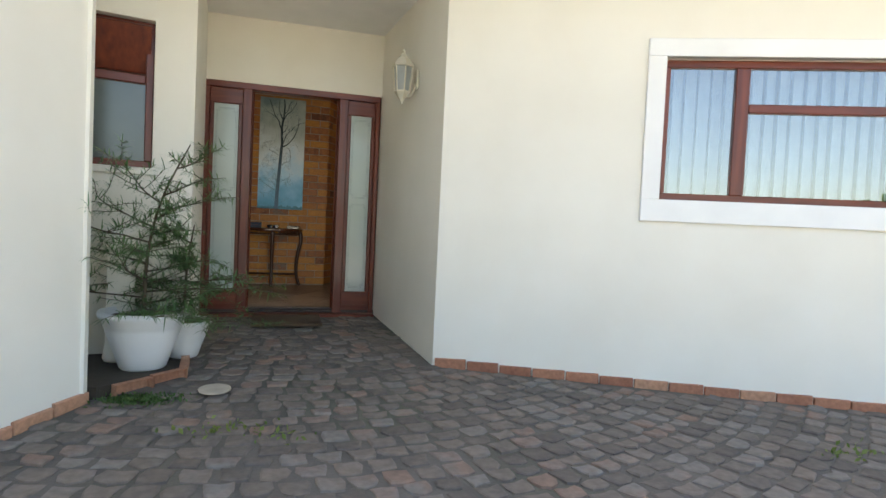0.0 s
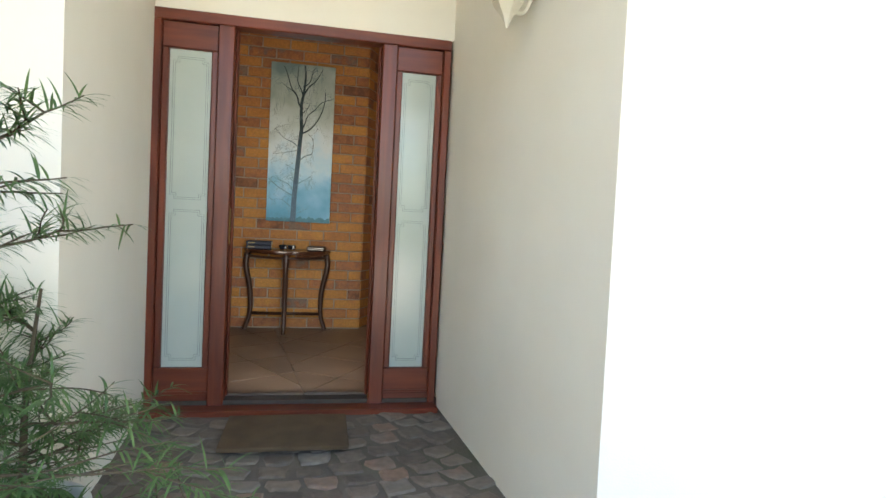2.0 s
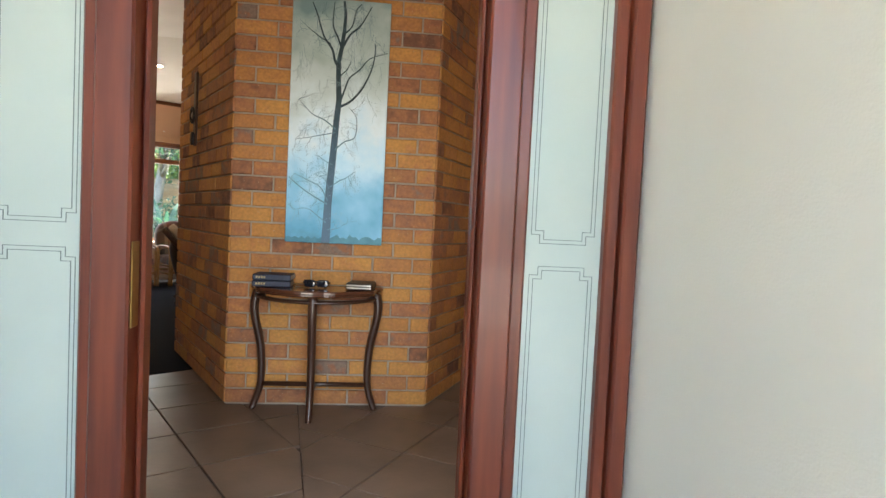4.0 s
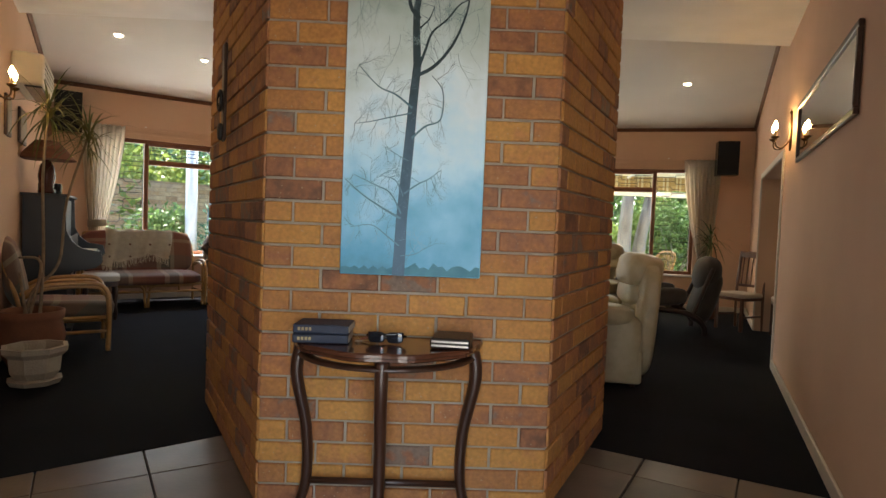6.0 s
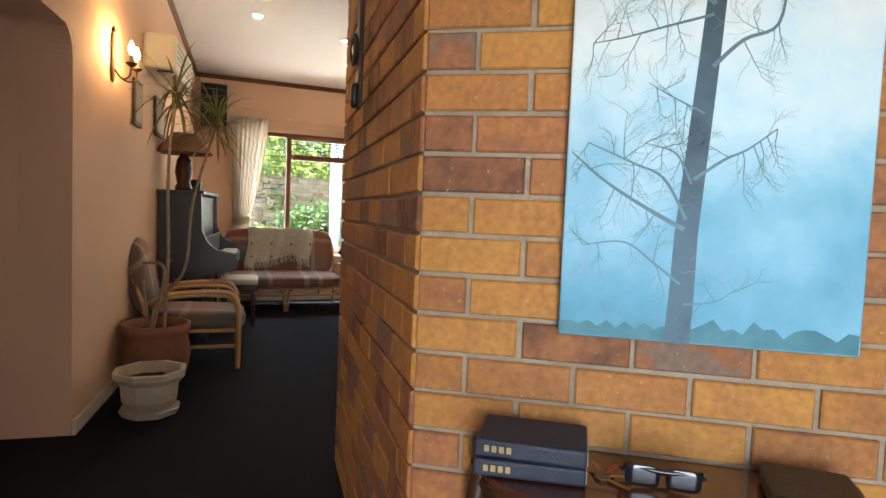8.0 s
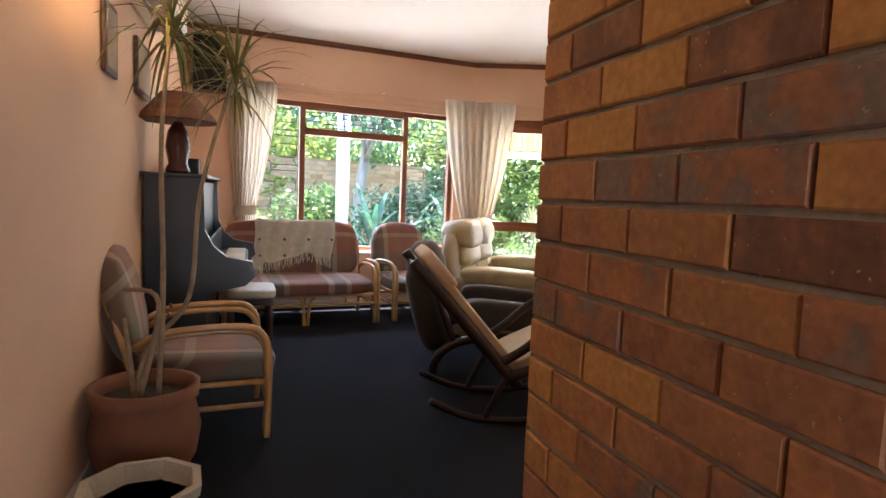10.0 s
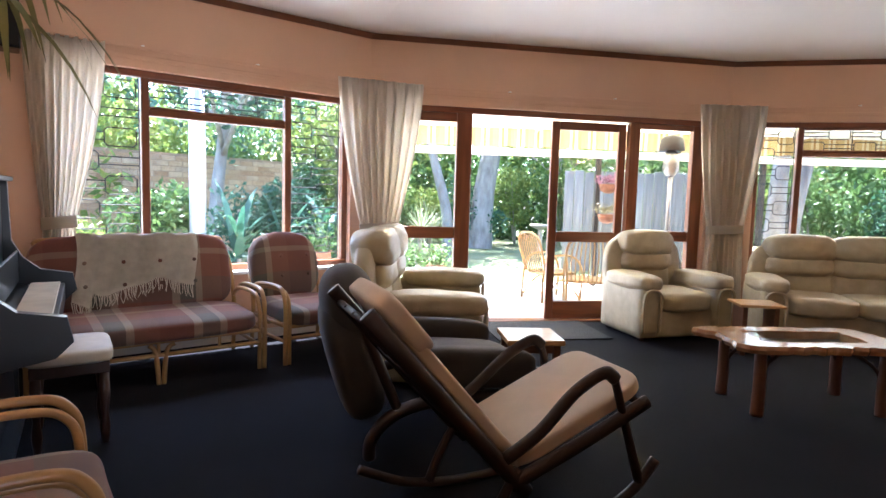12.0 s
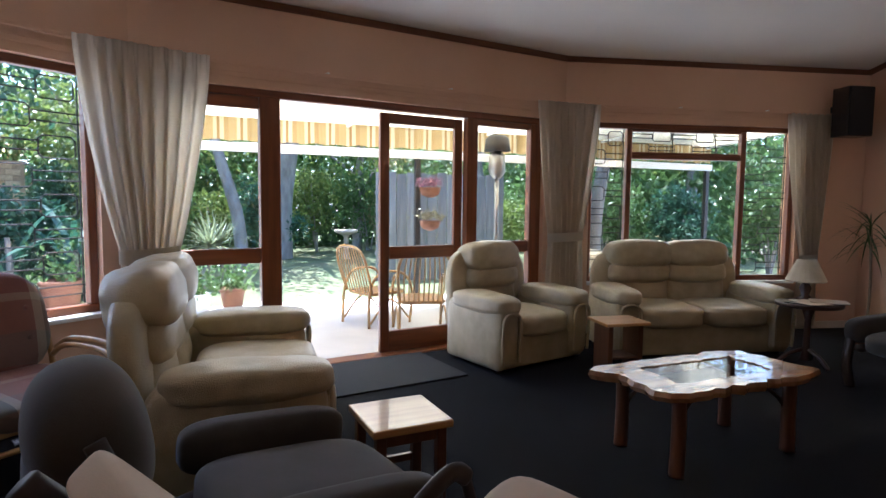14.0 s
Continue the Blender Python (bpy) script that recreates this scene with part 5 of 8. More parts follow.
# mat at the garden door
M_MAT = surf("black_rubber_mat", (0.012, 0.013, 0.015), (0.008, 0.009, 0.011), rough=0.9, scale=8, fine=140, bump=0.5)
mt = part("door_mat", box(B(), -0.56, 0.56, -0.40, 0.40, 0.0, 0.012, 0.003), M_MAT)
tagged(mt, "dark grey rubber mat inside the garden door", "mat").matrix_world = pose(-0.17, 6.83, 0.004, 0, 0, dirD)

# upright piano, seen from its end
PS, PE = 5.90, 7.35
pm = wall_frame(DL, WL)
pn = thing("upright_piano", "blue-black lacquered upright piano against the wall, lid open", "piano", pm)
prof = [(-0.02, 0.05), (-0.02, 1.33), (-0.36, 1.33), (-0.37, 1.00), (-0.42, 0.90), (-0.50, 0.83), (-0.66, 0.80), (-0.68, 0.70), (-0.62, 0.64), (-0.42, 0.60), (-0.38, 0.50), (-0.38, 0.05)]
for name_, s0, s1 in (("end_panel", PS, PS + 0.05), ("end_panel", PE - 0.05, PE)):
    bm = B()
    a = [bm.verts.new((s0, y, z)) for y, z in prof]
    b = [bm.verts.new((s1, y, z)) for y, z in prof]
    bm.faces.new(a)
    bm.faces.new(b[::-1])
    for i in range(len(prof)):
        j = (i + 1) % len(prof)
        bm.faces.new((a[i], b[i], b[j], a[j]))
    bmesh.ops.recalc_face_normals(bm, faces=bm.faces)
    part(name_, bm, M_BLUEBLACK, pn, "curved piano cheek")
part("upper_panel", box(B(), PS + 0.05, PE - 0.05, -0.33, -0.30, 0.82, 1.31, 0.003), M_BLUEBLACK, pn)
part("lower_panel", box(B(), PS + 0.05, PE - 0.05, -0.36, -0.33, 0.08, 0.62, 0.003), M_BLUEBLACK, pn)
part("lid", box(B(), PS - 0.02, PE + 0.02, -0.385, 0.0, 1.33, 1.355, 0.006, 2), M_BLUEBLACK, pn)
kb = part("keyboard", box(B(), PS + 0.05, PE - 0.05, -0.62, -0.33, 0.64, 0.745, 0.004), M_BLUEBLACK, pn)
part("white_keys", box(B(), PS + 0.12, PE - 0.12, -0.60, -0.46, 0.746, 0.762, 0.002), M_CREAMSEAT, kb)
part("fall_board", box(B(), PS + 0.05, PE - 0.05, -0.40, -0.385, 0.76, 0.94, 0.004), M_BLUEBLACK, pn, "raised keyboard lid")
part("base_board", box(B(), PS, PE, -0.42, -0.02, 0.004, 0.05, 0.004), M_BLUEBLACK, pn)

ps = thing("piano_stool", "padded piano stool with cream seat and dark legs", "stool", pose(-3.27, 4.22, 0.004, 0, 0, 30))
part("seat", pillow(B(), (0, 0, 0.46), (0.38, 0.46, 0.075), 0.3, 8), M_CREAMSEAT, ps, "cream vinyl seat", smooth=True)
part("seat_frame", box(B(), -0.17, 0.17, -0.21, 0.21, 0.37, 0.43, 0.005), M_DARKWOOD, ps)
for x in (-0.145, 0.145):
    for y in (-0.185, 0.185):
        part("leg", lathe(B(), [(0.016, 0), (0.024, 0.08), (0.016, 0.16), (0.026, 0.26), (0.022, 0.38)], 10, pose(x, y, 0)), M_DARKWOOD, ps, smooth=True)


# slatted wooden chairs by the alcove
def slat_chair(m):
    t = tagged(thing("dining_chair", "slat-backed reddish wooden chair with padded seat, by the alcove", "chair", m), group="slat-backed chairs")
    part("seat", pillow(B(), (0, 0, 0.45), (0.42, 0.42, 0.06), 0.3, 8), M_CANVAS, t, "padded beige seat", smooth=True)
    part("seat_frame", box(B(), -0.2, 0.2, -0.2, 0.2, 0.385, 0.42, 0.004), M_REDWOOD, t)
    for s in (-1, 1):
        part("front_leg", box(B(), s * 0.18 - 0.018, s * 0.18 + 0.018, -0.2, -0.164, 0, 0.385, 0.004), M_REDWOOD, t)
        part("back_post", tube(B(), [(s * 0.19, 0.2, 0), (s * 0.19, 0.19, 0.45), (s * 0.185, 0.25, 1.0)], 0.018, 6), M_REDWOOD, t, smooth=True)
        part("stretcher", box(B(), s * 0.18 - 0.01, s * 0.18 + 0.01, -0.16, 0.18, 0.17, 0.195, 0.003), M_REDWOOD, t)
    part("top_rail", box(B(), -0.17, 0.17, 0.225, 0.25, 0.92, 1.0, 0.006), M_REDWOOD, t)
    part("lower_rail", box(B(), -0.17, 0.17, 0.19, 0.21, 0.54, 0.575, 0.004), M_REDWOOD, t)
    for k in range(5):
        x = -0.13 + 0.065 * k
        part("back_slat", tube(B(), [(x, 0.2, 0.575), (x, 0.215, 0.75), (x, 0.237, 0.92)], 0.013, 6, flat=0.4), M_REDWOOD, t, smooth=True)
    return t


c1 = slat_chair(face(4.42, 5.02, 205))
copy_thing(c1, face(4.75, 4.45, 155))

# lamp table with magazines
lt = thing("lamp_table", "small round dark table with a cloth lamp", "side table", pose(3.30, 5.72, 0.004))
part("tabletop", lathe(B(), [(0.25, 0.52), (0.26, 0.53), (0.26, 0.545), (0.25, 0.55)], 28), M_DARKWOOD, lt, smooth=False)
part("stem", lathe(B(), [(0.05, 0.05), (0.03, 0.12), (0.025, 0.4), (0.06, 0.52)], 14), M_DARKWOOD, lt, smooth=True)
for k in range(3):
    a = 2 * math.pi * k / 3 + 0.4
    part("foot", tube(B(), [(0.03 * math.cos(a), 0.03 * math.sin(a), 0.14), (0.14 * math.cos(a), 0.14 * math.sin(a), 0.09), (0.22 * math.cos(a), 0.22 * math.sin(a), 0.015)], 0.018, 8), M_DARKWOOD, lt, smooth=True)
M_SHADE = surf("lamp_shade_cloth", (0.66, 0.58, 0.44), (0.58, 0.50, 0.37), rough=0.9, scale=10, fine=120, bump=0.2)
tl = thing("table_lamp", "table lamp with a cream cloth shade, unlit", "lamp", pose(3.36, 5.80, 0.554))
part("base", lathe(B(), [(0.06, 0.0), (0.065, 0.02), (0.03, 0.05), (0.05, 0.11), (0.02, 0.17), (0.012, 0.22)], 16), M_DARKWOOD, tl, smooth=True)
bm = B()
lathe(bm, [(0.155, 0.17), (0.16, 0.18), (0.075, 0.36), (0.07, 0.36), (0.15, 0.175)], 24)
part("shade", bm, M_SHADE, tl, "cream cloth shade")
for k, (dx, dy, a) in enumerate(((-0.10, -0.05, 12), (-0.08, -0.07, -20), (0.06, -0.13, 40))):
    mg = part("magazine", box(B(), -0.1, 0.1, -0.14, 0.14, 0, 0.008, 0.002), M_CREAMSEAT if k else M_BLUEBLACK)
    tagged(mg, "magazine lying on the lamp table", "magazine", group="magazines").matrix_world = pose(3.30 + dx, 5.72 + dy, 0.555 + 0.009 * k, 0, 0, a)

# ---- hall: console table and what lies on it ----
tb = thing("console_table", "half-moon dark wooden console table against the brick pillar", "table", pose(0.30, -0.012, 0.002))
bm = B()
pts = []
for i in range(41):
    a = math.pi * i / 40
    r = 1 + 0.022 * math.cos(a * 10) * (1 if 0.1 < i / 40 < 0.9 else 0)
    pts.append((-0.385 * math.cos(a) * r, -0.335 * math.sin(a) * r))
rings = []
for z, k in ((0.695, 0.95), (0.70, 0.98), (0.708, 0.97), (0.714, 1.0), (0.724, 1.0), (0.73, 0.985)):
    rings.append([bm.verts.new((x * k, y * k, z)) for x, y in pts])
for a, b in zip(rings, rings[1:]):
    for i in range(40):
        bm.faces.new((a[i], a[i + 1], b[i + 1], b[i]))
    bm.faces.new((a[-1], a[0], b[0], b[-1]))
bm.faces.new(rings[0])
bm.faces.new(rings[-1][::-1])
bmesh.ops.recalc_face_normals(bm, faces=bm.faces)
part("tabletop", bm, M_TABLEWOOD, tb, "polished shaped half-moon top")
bm = B()
tube(bm, [(-0.33 * math.cos(math.pi * i / 12), -0.02 - 0.27 * math.sin(math.pi * i / 12), 0.665) for i in range(13)], 0.03, 6, 2, flat=0.35)
part("apron", bm, M_DARKWOOD, tb, smooth=True)
for x, y, lean in ((-0.345, -0.05, 1), (0.345, -0.05, -1)):
    bm = B()
    tube(bm, [(x, y, 0.69), (x - lean * 0.012, y - 0.012, 0.58), (x + lean * 0.03, y, 0.36), (x + lean * 0.035, y, 0.16), (x + lean * 0.005, y - 0.005, 0.04), (x - lean * 0.01, y - 0.02, 0.0)], (0.027, 0.017), 8, 6)
    part("leg", bm, M_DARKWOOD, tb, "cabriole leg", smooth=True)
bm = B()
tube(bm, [(0.0, -0.29, 0.69), (0, -0.30, 0.58), (0, -0.265, 0.36), (0, -0.265, 0.16), (0, -0.29, 0.04), (0, -0.31, 0.0)], (0.026, 0.017), 8, 6)
part("leg", bm, M_DARKWOOD, tb, "cabriole leg", smooth=True)
part("stretcher", tube(B(), [(-0.315, -0.05, 0.145), (0.315, -0.05, 0.145)], 0.014, 8), M_DARKWOOD, tb, smooth=True)
part("stretcher", tube(B(), [(0, -0.05, 0.145), (0, -0.266, 0.145)], 0.013, 8), M_DARKWOOD, tb, smooth=True)

M_NAVY = surf("navy_bookcloth", (0.022, 0.032, 0.062), (0.016, 0.024, 0.048), rough=0.55, scale=20, fine=200, bump=0.2)
M_PAGES = surf("page_edges", (0.55, 0.48, 0.36), rough=0.9, scale=4, fine=200, stretch=(1, 1, 30), bump=0.2)
M_GOLD = surf("gilt", (0.45, 0.36, 0.18), rough=0.4, metal=0.6, bump=0)
M_BLACKPLASTIC = surf("black_plastic", (0.012, 0.012, 0.013), rough=0.2, bump=0.02)
M_BLACKLEATHER = surf("black_leather", (0.02, 0.013, 0.011), rough=0.4, scale=20, fine=200, bump=0.3)
for k, (z, rz, dx) in enumerate(((0.0, 2, 0.0), (0.036, -1, 0.004))):
    bk = thing("book", "thick navy hardback book with gilt marks on the console table", "book", pose(0.055 + dx, -0.135, 0.734 + z, 0, 0, rz), group="stacked books")
    part("cover", box(B(), -0.105, 0.105, -0.075, 0.075, 0.0, 0.034, 0.006, 2), M_NAVY, bk)
    part("pages", box(B(), -0.09, 0.1065, -0.068, 0.0762, 0.005, 0.029), M_PAGES, bk)
    bm = B()
    for i in range(4):
        box(bm, -0.085 + i * 0.014, -0.076 + i * 0.014, -0.0765, -0.0752, 0.012, 0.024)
    part("gilt_marks", bm, M_GOLD, bk, "gilt spine marks")
M_LENS = surf("dark_lens", (0.01, 0.012, 0.02), rough=0.05, bump=0, spec=0.8)
sg = thing("sunglasses", "folded black sunglasses on the console table", "sunglasses", pose(0.30, -0.17, 0.734, 0, 0, -3))
for s in (-1, 1):
    bm = B()
    pillow(bm, (s * 0.036, 0, 0.024), (0.062, 0.012, 0.042), 0.5, 8)
    part("lens", bm, M_LENS, sg, smooth=True)
    bm = B()
    tube(bm, [(s * 0.07, 0.0, 0.032), (s * 0.068, 0.03, 0.024), (-s * 0.02, 0.045, 0.012)], 0.004, 6)
    part("temple", bm, M_BLACKPLASTIC, sg, smooth=True)
part("bridge", tube(B(), [(-0.068, 0.002, 0.04), (0, -0.004, 0.036), (0.068, 0.002, 0.04)], 0.005, 6), M_BLACKPLASTIC, sg, smooth=True)
ky = thing("keys", "bunch of keys with a red tag on the console table", "keys", pose(0.195, -0.15, 0.734))
M_RED = surf("red_plastic", (0.35, 0.03, 0.02), rough=0.4, bump=0)
M_STEEL = surf("steel", (0.45, 0.43, 0.40), rough=0.3, metal=0.9, bump=0.03)
part("ring", tube(B(), [(0.014 * math.cos(a), 0.014 * math.sin(a), 0.003) for a in [2 * math.pi * i / 12 for i in range(13)]], 0.0015, 5, 1), M_STEEL, ky)
for k in range(4):
    bm = B()
    box(bm, 0.012, 0.06, -0.005, 0.005, 0.001 + k * 0.003, 0.003 + k * 0.003, 0.001, 1, pose(0, 0, 0, 0, 0, -40 + 50 * k))
    part("tag" if k == 2 else "key", bm, M_RED if k == 2 else M_BRASS, ky)
wl = thing("organiser", "black leather organiser with metal clasp bands on the console table", "organiser", pose(0.555, -0.155, 0.734, 0, 0, -8))
part("cover", box(B(), -0.075, 0.075, -0.085, 0.085, 0.0, 0.04, 0.010, 3), M_BLACKLEATHER, wl)
for z in (0.013, 0.028):
    part("band", box(B(), -0.07, 0.07, -0.0875, -0.0845, z - 0.004, z + 0.004, 0.001), M_STEEL, wl, "bright metal band")

# painting on the pillar


def canvas_mat():
    m, t, p = mat_new("painted_canvas")
    N, K = t.nodes, t.links
    co = N.new("ShaderNodeTexCoord")
    sep = N.new("ShaderNodeSeparateXYZ")
    K.new(co.outputs["Object"], sep.inputs[0])
    n = N.new("ShaderNodeTexNoise")
    n.inputs["Scale"].default_value, n.inputs["Detail"].default_value = 5.5, 8
    K.new(co.outputs["Object"], n.inputs["Vector"])
    a = N.new("ShaderNodeMath")
    a.operation = "MULTIPLY_ADD"
    a.inputs[1].default_value = 0.9
    K.new(n.outputs["Fac"], a.inputs[0])
    K.new(sep.outputs[2], a.inputs[2])
    mr = N.new("ShaderNodeMapRange")
    mr.inputs["From Min"].default_value, mr.inputs["From Max"].default_value = 0.30, 1.95
    K.new(a.outputs[0], mr.inputs["Value"])
    r = N.new("ShaderNodeValToRGB")
    el = r.color_ramp.elements
    cols = [(0.0, (0.07, 0.26, 0.38)), (0.10, (0.11, 0.40, 0.60)), (0.26, (0.24, 0.56, 0.76)), (0.40, (0.52, 0.77, 0.90)), (0.52, (0.72, 0.84, 0.89)), (0.64, (0.58, 0.68, 0.67)), (0.80, (0.42, 0.52, 0.47)), (1.0, (0.17, 0.27, 0.26))]
    while len(el) < len(cols):
        el.new(0.5)
    for e, (pos, c) in zip(el, cols):
        e.position, e.color = pos, (*c, 1)
    K.new(mr.outputs[0], r.inputs[0])
    K.new(r.outputs[0], p.inputs["Base Color"])
    p.inputs["Roughness"].default_value = 0.55
    n2 = N.new("ShaderNodeTexNoise")
    n2.inputs["Scale"].default_value = 300
    K.new(co.outputs["Object"], n2.inputs["Vector"])
    bp = N.new("ShaderNodeBump")
    bp.inputs["Strength"].default_value, bp.inputs["Distance"].default_value = 0.2, 0.001
    K.new(n2.outputs["Fac"], bp.inputs["Height"])
    K.new(bp.outputs[0], p.inputs["Normal"])
    return m


pt = thing("painting", "tall unframed canvas painting of a bare tree in blue mist", "painting", pose(0.378, -0.008, 0.985))
PW, PH = 0.282, 1.42
part("canvas", box(B(), -PW, PW, -0.036, 0.0, 0.0, PH, 0.003), canvas_mat(), pt)


def tree_paint(name, low, high):
    """Tree colour that the painter let fade into the mist towards the foot."""
    m, t, p = mat_new(name)
    N, K = t.nodes, t.links
    co, sep = N.new("ShaderNodeTexCoord"), N.new("ShaderNodeSeparateXYZ")
    K.new(co.outputs["Object"], sep.inputs[0])
    n = N.new("ShaderNodeTexNoise")
    n.inputs["Scale"].default_value = 22
    K.new(co.outputs["Object"], n.inputs["Vector"])
    a = N.new("ShaderNodeMath")
    a.operation = "MULTIPLY_ADD"
    a.inputs[1].default_value = 0.35
    K.new(n.outputs["Fac"], a.inputs[0])
    K.new(sep.outputs[2], a.inputs[2])
    mr = N.new("ShaderNodeMapRange")
    mr.inputs["From Min"].default_value, mr.inputs["From Max"].default_value = 0.35, 1.05
    K.new(a.outputs[0], mr.inputs["Value"])
    mx = N.new("ShaderNodeMix")
    mx.data_type = "RGBA"
    mx.inputs["A"].default_value, mx.inputs["B"].default_value = (*low, 1), (*high, 1)
    K.new(mr.outputs[0], mx.inputs["Factor"])
    K.new(mx.outputs["Result"], p.inputs["Base Color"])
    p.inputs["Roughness"].default_value = 0.6
    return m


M_PTREE = tree_paint("painted_tree_colour", (0.085, 0.17, 0.25), (0.012, 0.035, 0.042))
M_PFINE = tree_paint("painted_twig_colour", (0.13, 0.28, 0.38), (0.07, 0.14, 0.16))
M_PMIST = tree_paint("painted_mist_colour", (0.24, 0.46, 0.60), (0.24, 0.34, 0.34))
bm, bm2, bm3 = B(), B(), B()
rng = random.Random(21)


def stroke(b, pts, w0, w1, y):
    L, R_ = [], []
    n = len(pts)
    for i, (x, z) in enumerate(pts):
        x2, z2 = pts[min(i + 1, n - 1)]
        x1, z1 = pts[max(i - 1, 0)]
        dx, dz = x2 - x1, z2 - z1
        l = math.hypot(dx, dz) or 1
        w = (w0 + (w1 - w0) * i / (n - 1)) / 2
        cl = lambda u: max(-PW + 0.004, min(PW - 0.004, u))
        L.append(b.verts.new((cl(x - dz / l * w), y, min(PH - 0.004, z + dx / l * w))))
        R_.append(b.verts.new((cl(x + dz / l * w), y, min(PH - 0.004, z - dx / l * w))))
    for i in range(n - 1):
        b.faces.new((L[i], L[i + 1], R_[i + 1], R_[i]))


def limb(b, x, z, ang, length, w, depth, y, droop):
    pts = [(x, z)]
    a = ang
    seg = 7
    for i in range(seg):
        a += rng.uniform(-0.2, 0.2) + droop * (1 if math.cos(a) > 0 else -1) * -0.02
        x += math.cos(a) * length / seg
        z += math.sin(a) * length / seg
        if not -PW + 0.006 < x < PW - 0.006 or z > PH - 0.008:
            break
        pts.append((x, z))
        if depth > 0 and i > 0 and rng.random() < 0.75:
            s = rng.choice((-1, 1))
            limb(b, x, z, a + s * rng.uniform(0.4, 0.9), length * rng.uniform(0.35, 0.6), w * 0.45, depth - 1, y, droop)
    if len(pts) > 1:
        stroke(b, pts, w, w * 0.3, y)


trunk = [(-0.048, 0.0), (-0.044, 0.10), (-0.042, 0.22), (-0.030, 0.40), (-0.018, 0.58), (-0.010, 0.72), (0.000, 0.84), (-0.008, 0.96), (-0.010, 1.06), (0.004, 1.14), (0.016, 1.24), (0.020, 1.33), (0.010, PH - 0.01)]
stroke(bm, trunk, 0.050, 0.014, -0.0372)


def trunk_x(z):
    for (xa, za), (xb, zb) in zip(trunk, trunk[1:]):
        if za <= z <= zb:
            return xa + (xb - xa) * (z - za) / (zb - za)
    return 0.0


def bough(b, pts, w, twigs, length, y, hang):
    """A drawn branch with fine twigs along it, some hanging."""
    q = [(p.x, p.z) for p in curve_pts([(x, 0, z) for x, z in pts], 5)]
    stroke(b, q, w, w * 0.3, y)
    for _ in range(twigs):
        x, z = q[rng.randrange(len(q) // 4, len(q))]
        a = -math.pi / 2 + rng.uniform(-0.5, 0.5) if rng.random() < hang else rng.uniform(0.1, math.pi - 0.1)
        limb(bm3 if rng.random() < 0.35 else bm2, x, z, a, length * rng.uniform(0.5, 1.2), 0.0024, 2, y + 0.0001, 0.3)


# boughs: start height, then steps outwards, thickness
for pts, w, tw in (([(0.004, 0.80), (0.07, 0.84), (0.14, 0.93), (0.19, 1.06), (0.20, 1.18)], 0.016, 9),
                   ([(0.006, 0.83), (0.03, 0.90), (0.055, 0.97), (0.11, 1.02), (0.17, 1.09), (0.27, 1.13)], 0.012, 8),
                   ([(0.004, 1.02), (-0.03, 1.06), (-0.05, 1.13), (-0.10, 1.20), (-0.14, 1.32), (-0.17, PH - 0.03)], 0.017, 12),
                   ([(0.006, 1.13), (-0.02, 1.20), (-0.05, 1.27), (-0.045, PH - 0.02)], 0.013, 9),
                   ([(0.008, 1.14), (0.05, 1.22), (0.11, 1.28), (0.17, PH - 0.03)], 0.015, 12),
                   ([(0.014, 1.22), (0.06, 1.27), (0.08, 1.36), (0.11, PH - 0.02)], 0.010, 8),
                   ([(-0.06, 1.16), (-0.13, 1.20), (-0.20, 1.25)], 0.008, 7),
                   ([(0.000, 0.98), (0.04, 1.02), (0.06, 1.07)], 0.008, 8)):
    bough(bm, pts, w, tw, 0.10, -0.0375, 0.35)
for pts, w, tw in (([(-0.014, 0.67), (-0.08, 0.72), (-0.15, 0.75), (-0.23, 0.83)], 0.009, 12),
                   ([(-0.016, 0.65), (-0.10, 0.63), (-0.18, 0.61), (-0.24, 0.60)], 0.006, 12),
                   ([(-0.012, 0.55), (0.04, 0.60), (0.10, 0.63), (0.105, 0.74), (0.06, 0.80)], 0.009, 10),
                   ([(-0.034, 0.33), (0.02, 0.37), (0.06, 0.39), (0.11, 0.43)], 0.007, 8),
                   ([(-0.046, 0.23), (-0.12, 0.27), (-0.20, 0.32), (-0.272, 0.38)], 0.010, 9),
                   ([(-0.044, 0.25), (-0.09, 0.33), (-0.15, 0.36), (-0.24, 0.40)], 0.007, 9),
                   ([(-0.038, 0.32), (-0.07, 0.38), (-0.13, 0.40)], 0.005, 6),
                   ([(-0.048, 0.12), (-0.10, 0.16), (-0.16, 0.20), (-0.24, 0.19)], 0.006, 7),
                   ([(-0.040, 0.08), (0.02, 0.09), (0.06, 0.12)], 0.004, 6),
                   ([(-0.022, 0.46), (-0.08, 0.49), (-0.13, 0.52)], 0.004, 6)):
    bough(bm2, pts, w, tw, 0.08, -0.0373, 0.45)
for k in range(26):
    x, z = rng.choice((-1, 1)) * rng.uniform(0.05, 0.24), rng.uniform(0.85, 1.36)
    limb(bm3, x, z, -math.pi / 2 + rng.uniform(-0.2, 0.2), rng.uniform(0.06, 0.16), 0.003, 1, -0.0370, 0.1)
part("painted_trunk", bm, M_PTREE, pt, "painted dark bare trunk and boughs")
tagged(part("painted_twig_layer", bm2, M_PFINE, pt), "painted misty twigs", kind="stuff")
tagged(part("painted_mist_layer", bm3, M_PMIST, pt), "faint hanging twigs in the mist", kind="stuff")
bm = B()
hz = [(-PW + 0.004, 0.03)] + [(-PW + 0.004 + (2 * PW - 0.008) * i / 30, 0.03 + 0.012 * (i > 14) * (1 + math.sin(i * 1.3)) * 0.8 + 0.008 * math.sin(i * 2.9)) for i in range(1, 31)]
